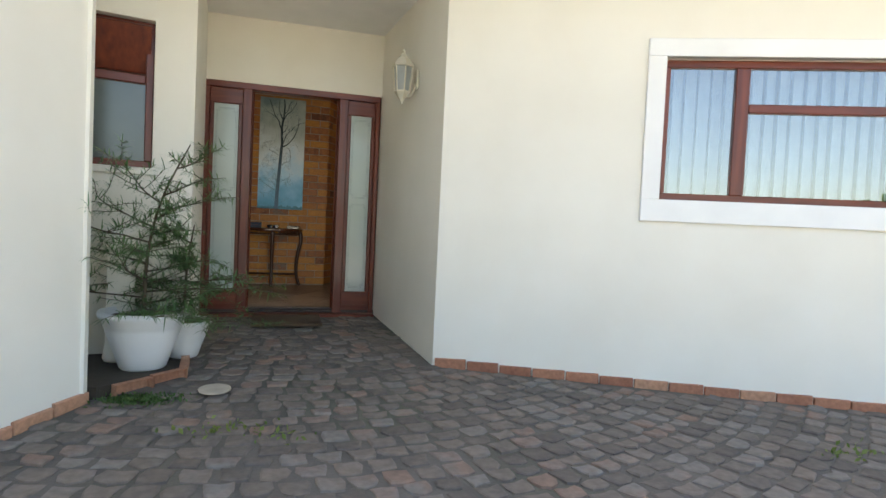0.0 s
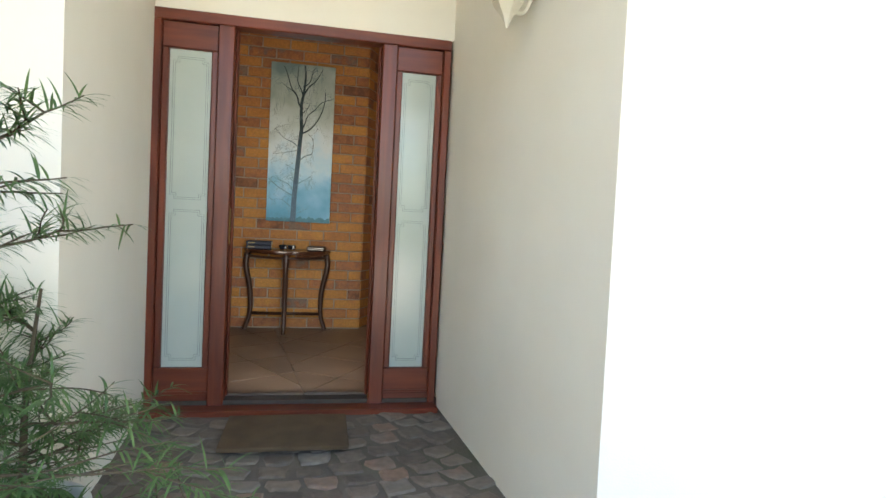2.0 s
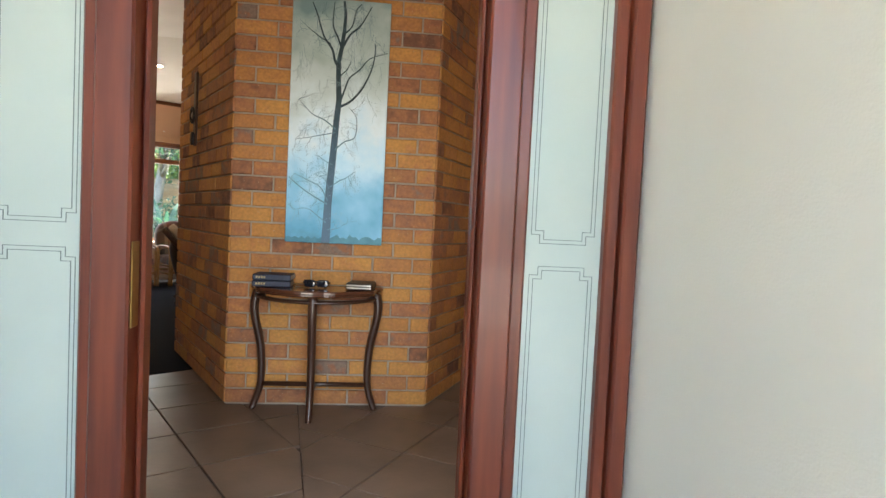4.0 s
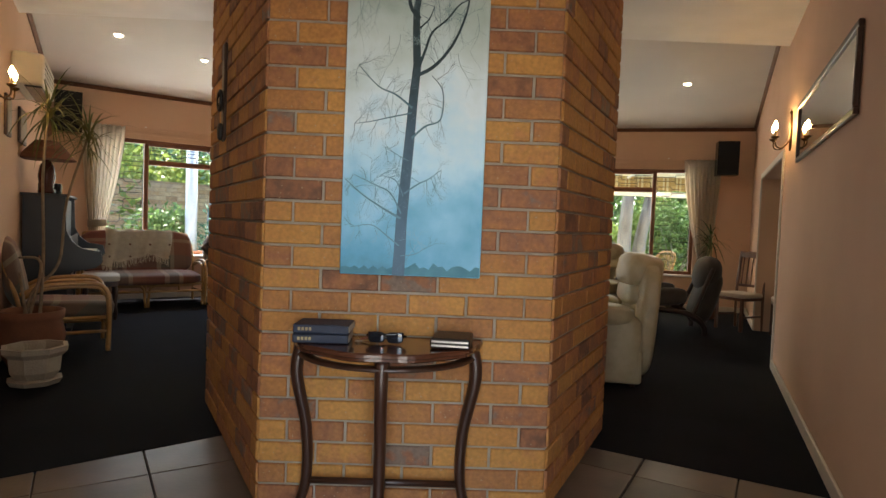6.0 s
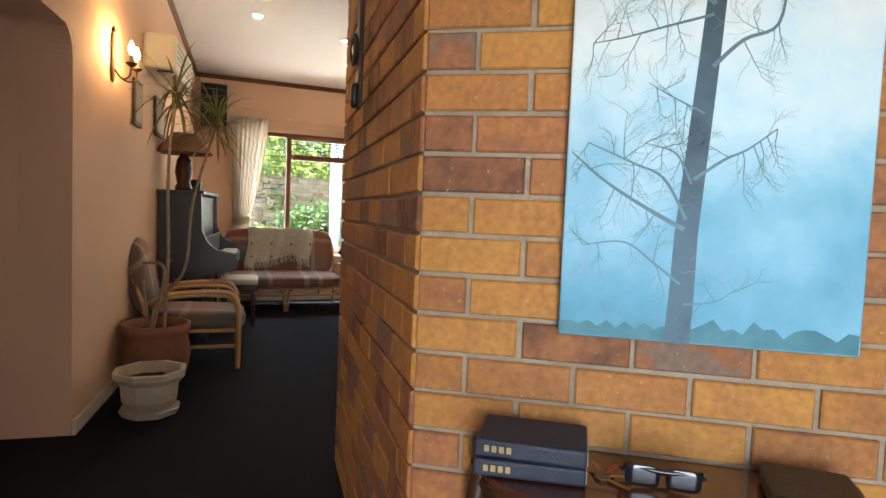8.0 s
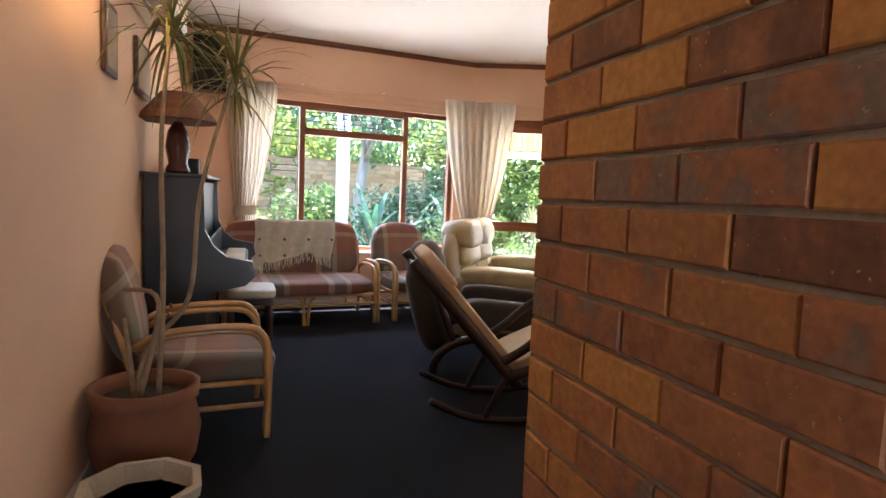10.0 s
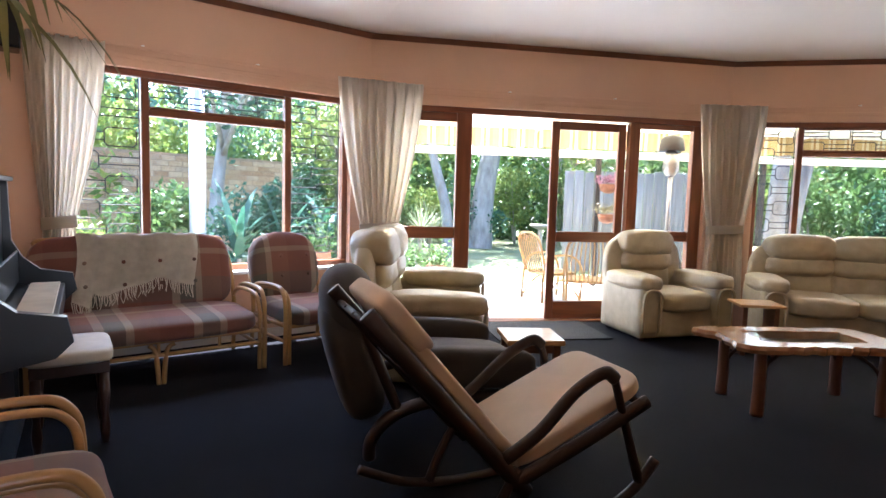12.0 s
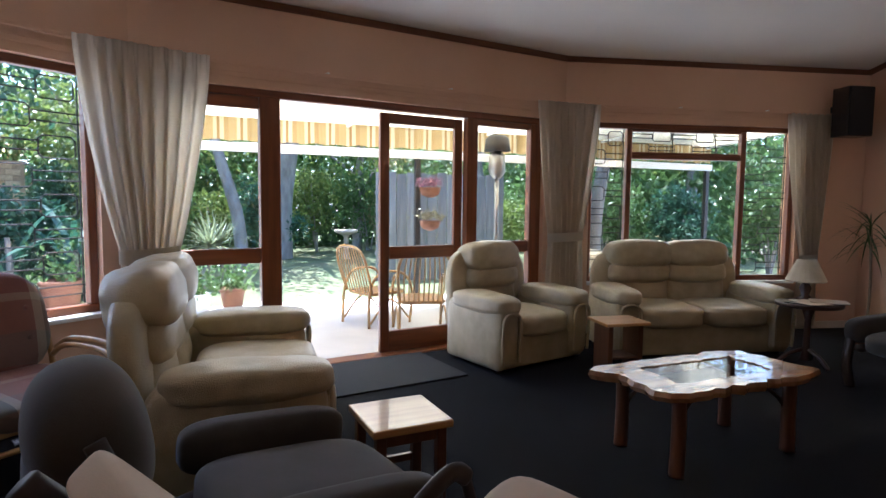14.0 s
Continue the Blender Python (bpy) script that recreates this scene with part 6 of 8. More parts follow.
for (xa, za), (xb, zb) in zip(hz, hz[1:]):
    v = [bm.verts.new(q) for q in ((xa, -0.0369, 0.004), (xb, -0.0369, 0.004), (xb, -0.0369, zb), (xa, -0.0369, za))]
    bm.faces.new(v)
part("painted_ground", bm, surf("painted_ground_colour", (0.05, 0.20, 0.27), (0.08, 0.27, 0.35), rough=0.6, scale=18, bump=0), pt, "painted teal bushes at the foot")

# iron door bolt ornament on the pillar's left face
orn = thing("wall_ornament", "old dark iron and wood latch hung on the brick pillar", "ornament", wall_frame((-0.228, 0.0), (-0.828, 1.04)))
part("back_board", box(B(), 0.80, 0.87, 0.004, 0.022, 1.59, 2.10, 0.012, 2), M_DARKWOOD, orn)
part("ring", tube(B(), [(0.835 + 0.045 * math.cos(a), 0.035, 1.80 + 0.05 * math.sin(a)) for a in [2 * math.pi * i / 14 for i in range(15)]], 0.009, 6, 1), M_IRON, orn, smooth=True)
part("boss", lathe(B(), [(0.03, 0.0), (0.028, 0.012), (0.01, 0.02)], 14, pose(0.835, 0.022, 1.80, -90)), M_STEEL, orn, "worn metal boss", smooth=True)
part("drop", pillow(B(), (0.835, 0.03, 1.64), (0.055, 0.03, 0.09), 0.7, 8), M_IRON, orn, smooth=True)

# ---- lamps ----
M_BULB = glow("bulb_glow", (1.0, 0.62, 0.25), 30.0)
M_DOWN = glow("downlight_glow", (1.0, 0.78, 0.5), 22.0)
M_CANDLE = surf("candle_tube", (0.62, 0.52, 0.36), rough=0.5, bump=0.05)
M_BRONZE = surf("aged_bronze", (0.16, 0.085, 0.03), rough=0.4, metal=0.8, bump=0.1)


def sconce(p, q, s, side, z):
    t = tagged(thing("wall_sconce", "bronze two-arm candle wall lamp, lit", "wall lamp", wall_frame(p, q) @ pose(s, 0, z, 0, 0, 0 if side < 0 else 180)), group="wall sconces")
    part("backplate", pillow(B(), (0, -0.012, 0.15), (0.05, 0.022, 0.31), 0.6, 8), M_BRONZE, t, smooth=True)
    part("finial", lathe(B(), [(0.006, 0), (0.013, 0.015), (0.004, 0.04)], 10, pose(0, -0.015, 0.30)), M_BRONZE, t, smooth=True)
    for k in (-1, 1):
        x = k * 0.075
        part("arm", tube(B(), [(0, -0.02, 0.08), (k * 0.03, -0.07, 0.02), (x, -0.12, 0.03), (x, -0.13, 0.09)], 0.006, 6), M_BRONZE, t, smooth=True)
        part("drip_cup", lathe(B(), [(0.008, 0.085), (0.03, 0.10), (0.032, 0.11), (0.012, 0.112)], 14, pose(x, -0.13, 0)), M_BRONZE, t, smooth=True)
        part("candle", lathe(B(), [(0.012, 0.112), (0.012, 0.16)], 10, pose(x, -0.13, 0)), M_CANDLE, t)
        part("bulb", lathe(B(), [(0.006, 0.16), (0.016, 0.18), (0.017, 0.195), (0.009, 0.225), (0.002, 0.24)], 10, pose(x, -0.13, 0)), M_BULB, t, "lit candle bulb", smooth=True)
    return t


sconce(DL, WL, 4.41, -1, 1.965)
sconce(DR, WR, 5.0, 1, 1.93)
for x, y in ((-2.96, 3.95), (-2.35, 4.7), (3.57, 4.95), (2.71, 5.36), (0.3, 5.2), (-0.9, 4.4)):
    z = fan_z(x, y)
    zc = z - 0.006
    d = tagged(thing("downlight", "small recessed ceiling downlight, lit", "ceiling light", pose(x, y, zc - 0.012)), group="downlights")
    part("rim", lathe(B(), [(0.036, 0.0), (0.05, 0.004), (0.05, 0.012), (0.036, 0.012)], 18), M_EXTW, d)
    part("lamp", lathe(B(), [(0.030, -0.006), (0.034, -0.002), (0.034, 0.006)], 16), M_DOWN, d, "glowing lamp")

# ---- things on the walls ----
M_MESH = surf("speaker_cloth", (0.012, 0.012, 0.013), rough=0.9, scale=40, fine=300, bump=0.4)
for p, q, s, out_, z_ in ((WL, C1, 0.22, 0.06, 2.20), (C2, WR, 3.05, 0.16, 2.11)):
    sp = tagged(thing("loudspeaker", "black box loudspeaker on a wall bracket", "loudspeaker", wall_frame(p, q) @ pose(s, -out_, z_)), group="loudspeakers")
    part("cabinet", box(B(), -0.15, 0.15, -0.22, 0.0, 0.0, 0.51, 0.008, 2), M_BLACKPLASTIC, sp)
    part("grille", box(B(), -0.14, 0.14, -0.232, -0.22, 0.01, 0.50, 0.006), M_MESH, sp, "black cloth grille")
    part("bracket", box(B(), -0.03, 0.03, 0.0, out_, 0.15, 0.35, 0.004), M_IRON, sp)
M_ACW = surf("ac_plastic", (0.66, 0.62, 0.53), (0.62, 0.57, 0.48), rough=0.4, bump=0.03)
ac = thing("air_conditioner", "cream wall-mounted air conditioner", "air conditioner", wall_frame(DL, WL) @ pose(5.29, 0, 2.22))
part("housing", box(B(), 0.0, 0.92, -0.235, 0.0, 0.04, 0.31, 0.03, 3), M_ACW, ac, smooth=False)
part("louvre", box(B(), 0.04, 0.88, -0.215, -0.09, 0.022, 0.036, 0.004, 1), M_BLACKPLASTIC, ac, "dark outlet slot")
# black strips on the front paint in the shade of its grooves
for k in range(4):
    part("groove_shade_strip", box(B(), 0.05, 0.87, -0.2375, -0.234, 0.10 + 0.045 * k, 0.106 + 0.045 * k), M_IRON, ac)
for s, w, z, h in ((4.95, 0.24, 1.78, 0.33), (5.70, 0.42, 1.80, 0.32)):
    pc = tagged(thing("picture_frame", "small dark-framed picture on the wall", "picture", wall_frame(DL, WL) @ pose(s, -0.003, z)), group="small pictures")
    part("frame", box(B(), 0, w, -0.022, 0.0, 0, h, 0.005), M_DARKWOOD, pc)
    part("print", box(B(), 0.03, w - 0.03, -0.0245, -0.022, 0.03, h - 0.03), surf("faded_print", (0.35, 0.28, 0.2), (0.22, 0.18, 0.13), rough=0.3, scale=9, bump=0), pc, "faded print under glass")
M_MIRROR, _t, _p = mat_new("mirror_silver")
_p.inputs["Metallic"].default_value, _p.inputs["Roughness"].default_value, _p.inputs["Base Color"].default_value = 1.0, 0.03, (0.82, 0.82, 0.8, 1)
mi = thing("wall_mirror", "long horizontal mirror in a dark timber frame", "mirror", wall_frame(DR, WR) @ pose(2.55, 0.003, 1.77))
part("glass", box(B(), 0.035, 1.90, 0.006, 0.012, 0.035, 0.40), M_MIRROR, mi, "mirror glass")
for x0, x1, z0, z1 in ((0, 1.935, 0, 0.035), (0, 1.935, 0.40, 0.435), (0, 0.035, 0.035, 0.40), (1.90, 1.935, 0.035, 0.40)):
    part("frame", box(B(), x0, x1, 0, 0.024, z0, z1, 0.005), M_DARKWOOD, mi)
tr = thing("trim", "cream painted architrave around the alcove opening", "architrave", wall_frame(DR, WR), kind="structure")
for x0, x1, z0, z1 in ((5.45, 7.75, 1.93, 2.0), (5.40, 5.45, 0, 2.0), (7.75, 7.80, 0, 2.0)):
    part("board", box(B(), x0, x1, 0.002, 0.018, z0, z1, 0.004), M_WHITE, tr)
# lamp on the piano
M_WOVEN = surf("woven_shade", (0.22, 0.085, 0.04), (0.12, 0.045, 0.02), rough=0.8, scale=4, fine=30, stretch=(1, 1, 14), bump=0.8, dist=0.01)
pl = thing("piano_lamp", "lamp with woven shade and dark red base on the piano", "lamp", wall_frame(DL, WL) @ pose(6.0, -0.20, 1.357))
part("base", lathe(B(), [(0.07, 0.0), (0.075, 0.02), (0.055, 0.06), (0.075, 0.16), (0.06, 0.26), (0.03, 0.31), (0.02, 0.36)], 18), surf("dark_red_ceramic", (0.06, 0.015, 0.012), rough=0.25, bump=0.03), pl, "dark red glazed base", smooth=True)
bm = B()
lathe(bm, [(0.235, 0.32), (0.245, 0.325), (0.10, 0.50), (0.09, 0.50), (0.225, 0.33)], 28)
part("shade", bm, M_WOVEN, pl, "wide woven cane shade")
bx = thing("speaker_box", "small black box standing on the piano", "box", wall_frame(DL, WL) @ pose(6.62, -0.18, 1.357))
part("body", box(B(), -0.1, 0.1, -0.1, 0.1, 0, 0.12, 0.006), M_BLACKPLASTIC, bx)
# plants inside
M_TERRA = surf("terracotta", (0.24, 0.10, 0.05), (0.17, 0.07, 0.04), rough=0.8, scale=6, fine=60, bump=0.25)
M_STONEPOT = surf("cast_stone", (0.50, 0.44, 0.34), (0.40, 0.34, 0.26), rough=0.85, scale=8, fine=90, bump=0.4)
M_SOIL = surf("potting_soil", (0.055, 0.042, 0.028), rough=0.95, scale=30, bump=0.8)
M_LEAFDRY = leaf_mat("dracaena_leaf", (0.10, 0.13, 0.035), (0.24, 0.20, 0.08), 0.3)
M_BARKPALE = surf("pale_stem", (0.30, 0.23, 0.15), (0.2, 0.15, 0.1), rough=0.85, scale=20, bump=0.4)
tp = thing("flower_pot", "large brown terracotta pot on the carpet", "pot", pose(-2.60, 2.12, 0.004))
part("body", lathe(B(), [(0.15, 0.0), (0.205, 0.10), (0.225, 0.22), (0.20, 0.34), (0.215, 0.36), (0.22, 0.42), (0.195, 0.42), (0.185, 0.36), (0.18, 0.33)], 28), M_TERRA, tp, smooth=True)
part("soil", lathe(B(), [(0.18, 0.345), (0.18, 0.36)], 20), M_SOIL, tp)


def blade(b, root, d, length, w, droop):
    d = Vector(d).normalized()
    side = d.cross(Vector((0, 0, 1)))
    side = side.normalized() if side.length > 1e-3 else Vector((1, 0, 0))
    pts = []
    p = Vector(root)
    for i in range(6):
        pts.append(p.copy())
        d = (d + Vector((0, 0, -droop))).normalized()
        p = p + d * (length / 5)
    ws = [0.5, 1.0, 0.95, 0.75, 0.45, 0.03]
    L = [b.verts.new(q + side * (w * k / 2)) for q, k in zip(pts, ws)]
    R_ = [b.verts.new(q - side * (w * k / 2)) for q, k in zip(pts, ws)]
    for i in range(5):
        b.faces.new((L[i], L[i + 1], R_[i + 1], R_[i]))


dr = thing("dracaena", "tall thin-stemmed dracaena with drooping leaves in the terracotta pot", "plant", pose(-2.60, 2.12, 0.364))
rng = random.Random(8)
bm = B()
stems = []
for pts in ([(0.04, 0.03, -0.01), (0.05, 0.05, 0.5), (0.02, 0.08, 1.1), (-0.02, 0.20, 1.62)], [(-0.05, 0.0, -0.01), (-0.03, 0.06, 0.2), (0.10, 0.16, 0.42), (0.13, 0.2, 0.9), (0.2, 0.36, 1.45)], [(0.0, -0.06, -0.01), (-0.06, -0.05, 0.35)], [(0.0, -0.04, -0.01), (0.08, -0.02, 0.42), (-0.10, 0.0, 0.46)]):
    b1 = B()
    tube(b1, pts, (0.013, 0.009), 7)
    part("stem", b1, M_BARKPALE, dr, "bare pale stem", smooth=True)
    stems.append(pts[-1])
bm = B()
for root, n in ((stems[0], 60), (stems[1], 52)):
    for k in range(n):
        a, e = rng.uniform(0, 2 * math.pi), rng.uniform(-0.4, 1.2)
        blade(bm, (root[0], root[1], root[2] + rng.uniform(-0.12, 0.05)), (math.cos(a) * math.cos(e), math.sin(a) * math.cos(e), math.sin(e)), rng.uniform(0.3, 0.52), rng.uniform(0.012, 0.02), rng.uniform(0.12, 0.36))
part("leaves", bm, M_LEAFDRY, dr, "long narrow arching leaves")
wp = thing("planter", "octagonal cream cast-stone planter on a saucer, empty", "planter", pose(-2.24, 1.63, 0.004, 0, 0, 12))
part("saucer", lathe(B(), [(0.15, 0.0), (0.17, 0.035), (0.15, 0.04)], 8), M_STONEPOT, wp)
part("bowl", lathe(B(), [(0.12, 0.04), (0.155, 0.09), (0.165, 0.19), (0.20, 0.225), (0.205, 0.26), (0.175, 0.262), (0.155, 0.20)], 8), M_STONEPOT, wp)
part("soil", lathe(B(), [(0.15, 0.18), (0.15, 0.2)], 8), M_SOIL, wp)
# potted palm at the far window and the hanging fern by the loudspeaker
pp = thing("potted_palm", "small potted palm beside the far curtain", "plant", pose(4.45, 5.92, 0.004))
part("pot", lathe(B(), [(0.10, 0.0), (0.13, 0.2), (0.14, 0.26), (0.12, 0.26), (0.11, 0.2)], 18), M_TERRA, pp, smooth=True)
part("stem", tube(B(), [(0, 0, 0.2), (0.02, 0.0, 0.6), (0.0, 0.02, 1.2)], 0.014, 6), M_BARKPALE, pp, smooth=True)
bm = B()
for k in range(46):
    a, e = rng.uniform(0, 2 * math.pi), rng.uniform(-0.2, 1.1)
    blade(bm, (0, 0.02, 1.2 + rng.uniform(-0.25, 0.02)), (math.cos(a) * math.cos(e), math.sin(a) * math.cos(e), math.sin(e)), rng.uniform(0.3, 0.55), 0.016, rng.uniform(0.15, 0.35))
part("leaves", bm, leaf_mat("palm_leaf", (0.03, 0.07, 0.02), (0.07, 0.12, 0.03)), pp, "arching palm leaves")

# ---- porch things ----
M_POTW = surf("white_glazed_pot", (0.78, 0.78, 0.76), (0.72, 0.72, 0.70), rough=0.35, scale=3, fine=60, bump=0.05)
gz = ground_z(-0.35, -3.95)
M_LEAFB = leaf_mat("yellowwood_leaf", (0.065, 0.145, 0.045), (0.15, 0.26, 0.09), 0.35)
M_STEMB = surf("bush_stem", (0.10, 0.075, 0.045), rough=0.9, bump=0.3)


def potted_bush(x, y, seed, k_, tall, lean, count, pot_label, label):
    """A white pot and the feathery bush growing in it."""
    pot = tagged(thing("plant_pot", pot_label, "pot", pose(x, y, gz + 0.05) @ Matrix.Scale(k_, 4)), group="white pots")
    part("body", lathe(B(), [(0.125, 0.0), (0.135, 0.01), (0.165, 0.10), (0.215, 0.24), (0.222, 0.27), (0.228, 0.275), (0.232, 0.30), (0.255, 0.325), (0.258, 0.345), (0.25, 0.36), (0.225, 0.355), (0.215, 0.31)], 36), M_POTW, pot, smooth=True)
    part("soil", lathe(B(), [(0.21, 0.30), (0.21, 0.32)], 24), M_SOIL, pot)
    bu = tagged(thing("potted_bush", label, "plant", pose(x, y, gz + 0.05 + 0.32 * k_)), group="feathery bushes")
    rng = random.Random(seed)
    bs, bl = B(), B()

    def twig(p, d, length, r, depth):
        pts = [Vector(p)]
        d = Vector(d).normalized()
        n = 5
        for i in range(n):
            d = (d + Vector((rng.uniform(-0.22, 0.22), rng.uniform(-0.22, 0.22), rng.uniform(-0.10, 0.12)))).normalized()
            pts.append(pts[-1] + d * length / n)
        tube(bs, pts, (r, r * 0.5), 5, 2)
        for i in range(1, n + 1):
            if depth > 0:
                for _ in range(2):
                    a = rng.uniform(0, 2 * math.pi)
                    side = Vector((math.cos(a), math.sin(a), rng.uniform(-0.1, 0.5)))
                    twig(pts[i], d * 0.4 + side, length * rng.uniform(0.38, 0.6), r * 0.5, depth - 1)
            else:
                for _ in range(6):
                    a = rng.uniform(0, 2 * math.pi)
                    dd = d * 0.9 + Vector((math.cos(a), math.sin(a), rng.uniform(-0.3, 0.6)))
                    blade(bl, pts[i] + (pts[i - 1] - pts[i]) * rng.random(), dd, rng.uniform(0.05, 0.095), 0.0065, 0.16)

    main = [Vector(q) for q in ((0, 0, -0.005), (0.0, 0.01, 0.28 * tall), (lean * 0.15, 0.0, 0.55 * tall), (lean * 0.45, 0.0, 0.80 * tall), (lean, -0.02, 1.08 * tall))]
    tube(bs, main, (0.013, 0.004), 6, 5)
    for k in range(count):
        u = ((k + 0.5) / count) ** 1.35
        seg = min(int(u * 4), 3)
        p0 = main[seg].lerp(main[seg + 1], u * 4 - seg)
        a = k * 2.4 + rng.uniform(-0.4, 0.4)
        if u > 0.66 and k % 3:
            continue
        twig(p0, (math.cos(a) + 0.15, math.sin(a), 0.02 + 0.45 * u), (0.58 - 0.36 * u) * (0.4 + 0.6 * tall) * rng.uniform(0.7, 1.2), 0.006, 1 if u < 0.72 or k % 2 else 0)
    part("stem", bs, M_STEMB, bu, "thin brown branches")
    part("leaves", bl, M_LEAFB, bu, "narrow green leaves")


potted_bush(-0.44, -3.93, 4, 1.0, 1.0, 0.24, 24, "large white plastic pot at the porch", "feathery green bush with narrow leaves growing in the white pot")
potted_bush(-0.25, -3.64, 14, 0.7, 0.62, 0.05, 11, "smaller white pot behind the large one", "low feathery bush leaning over the side light")
rng = random.Random(4)
bp2 = thing("column_pot", "narrow tall cream pot behind the bush", "pot", pose(-0.62, -3.72, gz + 0.05))
part("body", lathe(B(), [(0.09, 0.0), (0.10, 0.02), (0.085, 0.10), (0.08, 0.75), (0.105, 0.80), (0.11, 0.86), (0.09, 0.86), (0.08, 0.8)], 24), M_EXT, bp2, smooth=True)
bm = B()
for k in range(50):
    a, e = rng.uniform(0, 2 * math.pi), rng.uniform(0.1, 1.3)
    blade(bm, (0.03 * math.cos(a), 0.03 * math.sin(a), 0.82), (math.cos(a) * math.cos(e), math.sin(a) * math.cos(e), math.sin(e)), rng.uniform(0.08, 0.16), 0.01, 0.2)
part("foliage", bm, M_LEAFB, bp2, "tuft of green leaves")
M_LANT = surf("white_lantern_metal", (0.66, 0.62, 0.50), (0.58, 0.54, 0.42), rough=0.5, bump=0.08)
ln = thing("wall_lantern", "white six-sided coach lantern on the porch wall", "wall lamp", wall_frame((1.285, -2.0), PR) @ pose(1.26, 0, 1.83, 0, 0, 180))
C_ = (0, 0.13)
part("wall_plate", pillow(B(), (0, 0.012, 0.20), (0.08, 0.024, 0.16), 0.5, 8), M_LANT, ln, smooth=True)
part("arm", tube(B(), [(0, 0.02, 0.16), (0, 0.06, 0.06), (0, 0.13, 0.06)], 0.009, 6), M_LANT, ln, smooth=True)
part("cage_base", lathe(B(), [(0.004, -0.01), (0.012, 0.01), (0.022, 0.03), (0.05, 0.065), (0.062, 0.085), (0.06, 0.095)], 6, pose(0, 0.13, 0)), M_LANT, ln)
for k in range(6):
    a = math.pi * k / 3
    part("cage_bar", tube(B(), [(0.058 * math.cos(a), 0.13 + 0.058 * math.sin(a), 0.09), (0.08 * math.cos(a), 0.13 + 0.08 * math.sin(a), 0.29)], 0.006, 5), M_LANT, ln)
# clear panes built solid, the grey seen through them put into the colour
part("lantern_glass", lathe(B(), [(0.052, 0.095), (0.073, 0.285)], 6, pose(0, 0.13, 0)), surf("lantern_pane_grey", (0.34, 0.36, 0.34), rough=0.3, bump=0.05), ln, "clear lantern panes drawn in solid grey")
part("roof", lathe(B(), [(0.092, 0.285), (0.088, 0.30), (0.05, 0.35), (0.03, 0.36), (0.028, 0.38), (0.01, 0.395), (0.014, 0.41), (0.003, 0.43)], 6, pose(0, 0.13, 0)), M_LANT, ln)
M_COIR = surf("coir_mat", (0.13, 0.085, 0.045), (0.09, 0.06, 0.035), rough=0.98, scale=10, fine=200, bump=1.0)
dm = part("door_mat", box(B(), -0.30, 0.30, -0.20, 0.20, 0.0, 0.022, 0.004), M_COIR)
tagged(dm, "brown coir mat in front of the front door", "mat").matrix_world = pose(0.45, -2.56, ground_z(0.45, -2.56) + 0.03, 3, 0, 0)
dk = part("drain_cover", lathe(B(), [(0.09, 0.0), (0.09, 0.008), (0.07, 0.012)], 20), M_STONEPOT)
tagged(dk, "small pale round drain cover in the paving", "drain cover").matrix_world = pose(0.02, -4.35, ground_z(0.02, -4.35) + 0.03, 3, 0, 0)

# ---- daylight through the openings ----
def opening_light(name, m, w, h, power, col):
    l = bpy.data.lights.new(name, "AREA")
    l.shape, l.size, l.size_y, l.energy, l.color = "RECTANGLE", w, h, power, col
    new(name, l).matrix_world = m


DAY = (1.0, 0.97, 0.93)
for n_, p, q, s0, s1, z0, z1, pw in (("daylight_west", WL, C1, 0.6, 2.9, 0.7, 2.17, 2.3), ("daylight_door", C1, C2, 0.28, 3.6, 0.1, 2.17, 4.2), ("daylight_east", C2, WR, 0.35, 2.6, 0.62, 2.17, 2.0)):
    f = wall_frame(p, q)
    opening_light(n_, f @ pose((s0 + s1) / 2, 0.20, (z0 + z1) / 2, -90, 0, 0), s1 - s0, z1 - z0, pw, DAY)
opening_light("daylight_front", pose(0.485, -2.02, 1.05, 90, 0, 0), 0.70, 1.9, 1.8, (1.0, 0.96, 0.9))

# ---- garden ----
M_PATIO = surf("pale_concrete", (0.60, 0.57, 0.52), (0.50, 0.475, 0.43), rough=0.85, scale=1.5, fine=60, bump=0.3, world_space=True)
M_LAWN = surf("lawn_grass", (0.085, 0.12, 0.045), (0.13, 0.13, 0.06), rough=0.95, scale=1.5, fine=60, bump=0.8, world_space=True)
M_BOUNCE = surf("bounce_gravel", (0.55, 0.50, 0.42), (0.45, 0.40, 0.33), rough=0.9, scale=2, fine=60, bump=0.4, world_space=True)
M_BARK = surf("pale_bark", (0.34, 0.32, 0.29), (0.19, 0.17, 0.15), rough=0.9, scale=6, fine=30, bump=0.6, stretch=(1, 1, 0.4), dist=0.03)
M_POST = surf("dark_post_paint", (0.03, 0.026, 0.024), rough=0.5, bump=0.1)
M_FENCE = surf("weathered_board", (0.24, 0.235, 0.22), (0.15, 0.145, 0.135), rough=0.9, scale=2, fine=30, stretch=(8, 8, 0.6), bump=0.3, vary=0.2)
G1 = leaf_mat("leaf_mid_green", (0.06, 0.115, 0.03), (0.12, 0.20, 0.06), 0.45)
G2 = leaf_mat("leaf_yellow_green", (0.10, 0.16, 0.03), (0.22, 0.27, 0.07), 0.45)
G3 = leaf_mat("leaf_blue_green", (0.03, 0.085, 0.045), (0.06, 0.14, 0.075), 0.35)
G4 = leaf_mat("leaf_dry", (0.20, 0.17, 0.08), (0.30, 0.27, 0.15), 0.35)
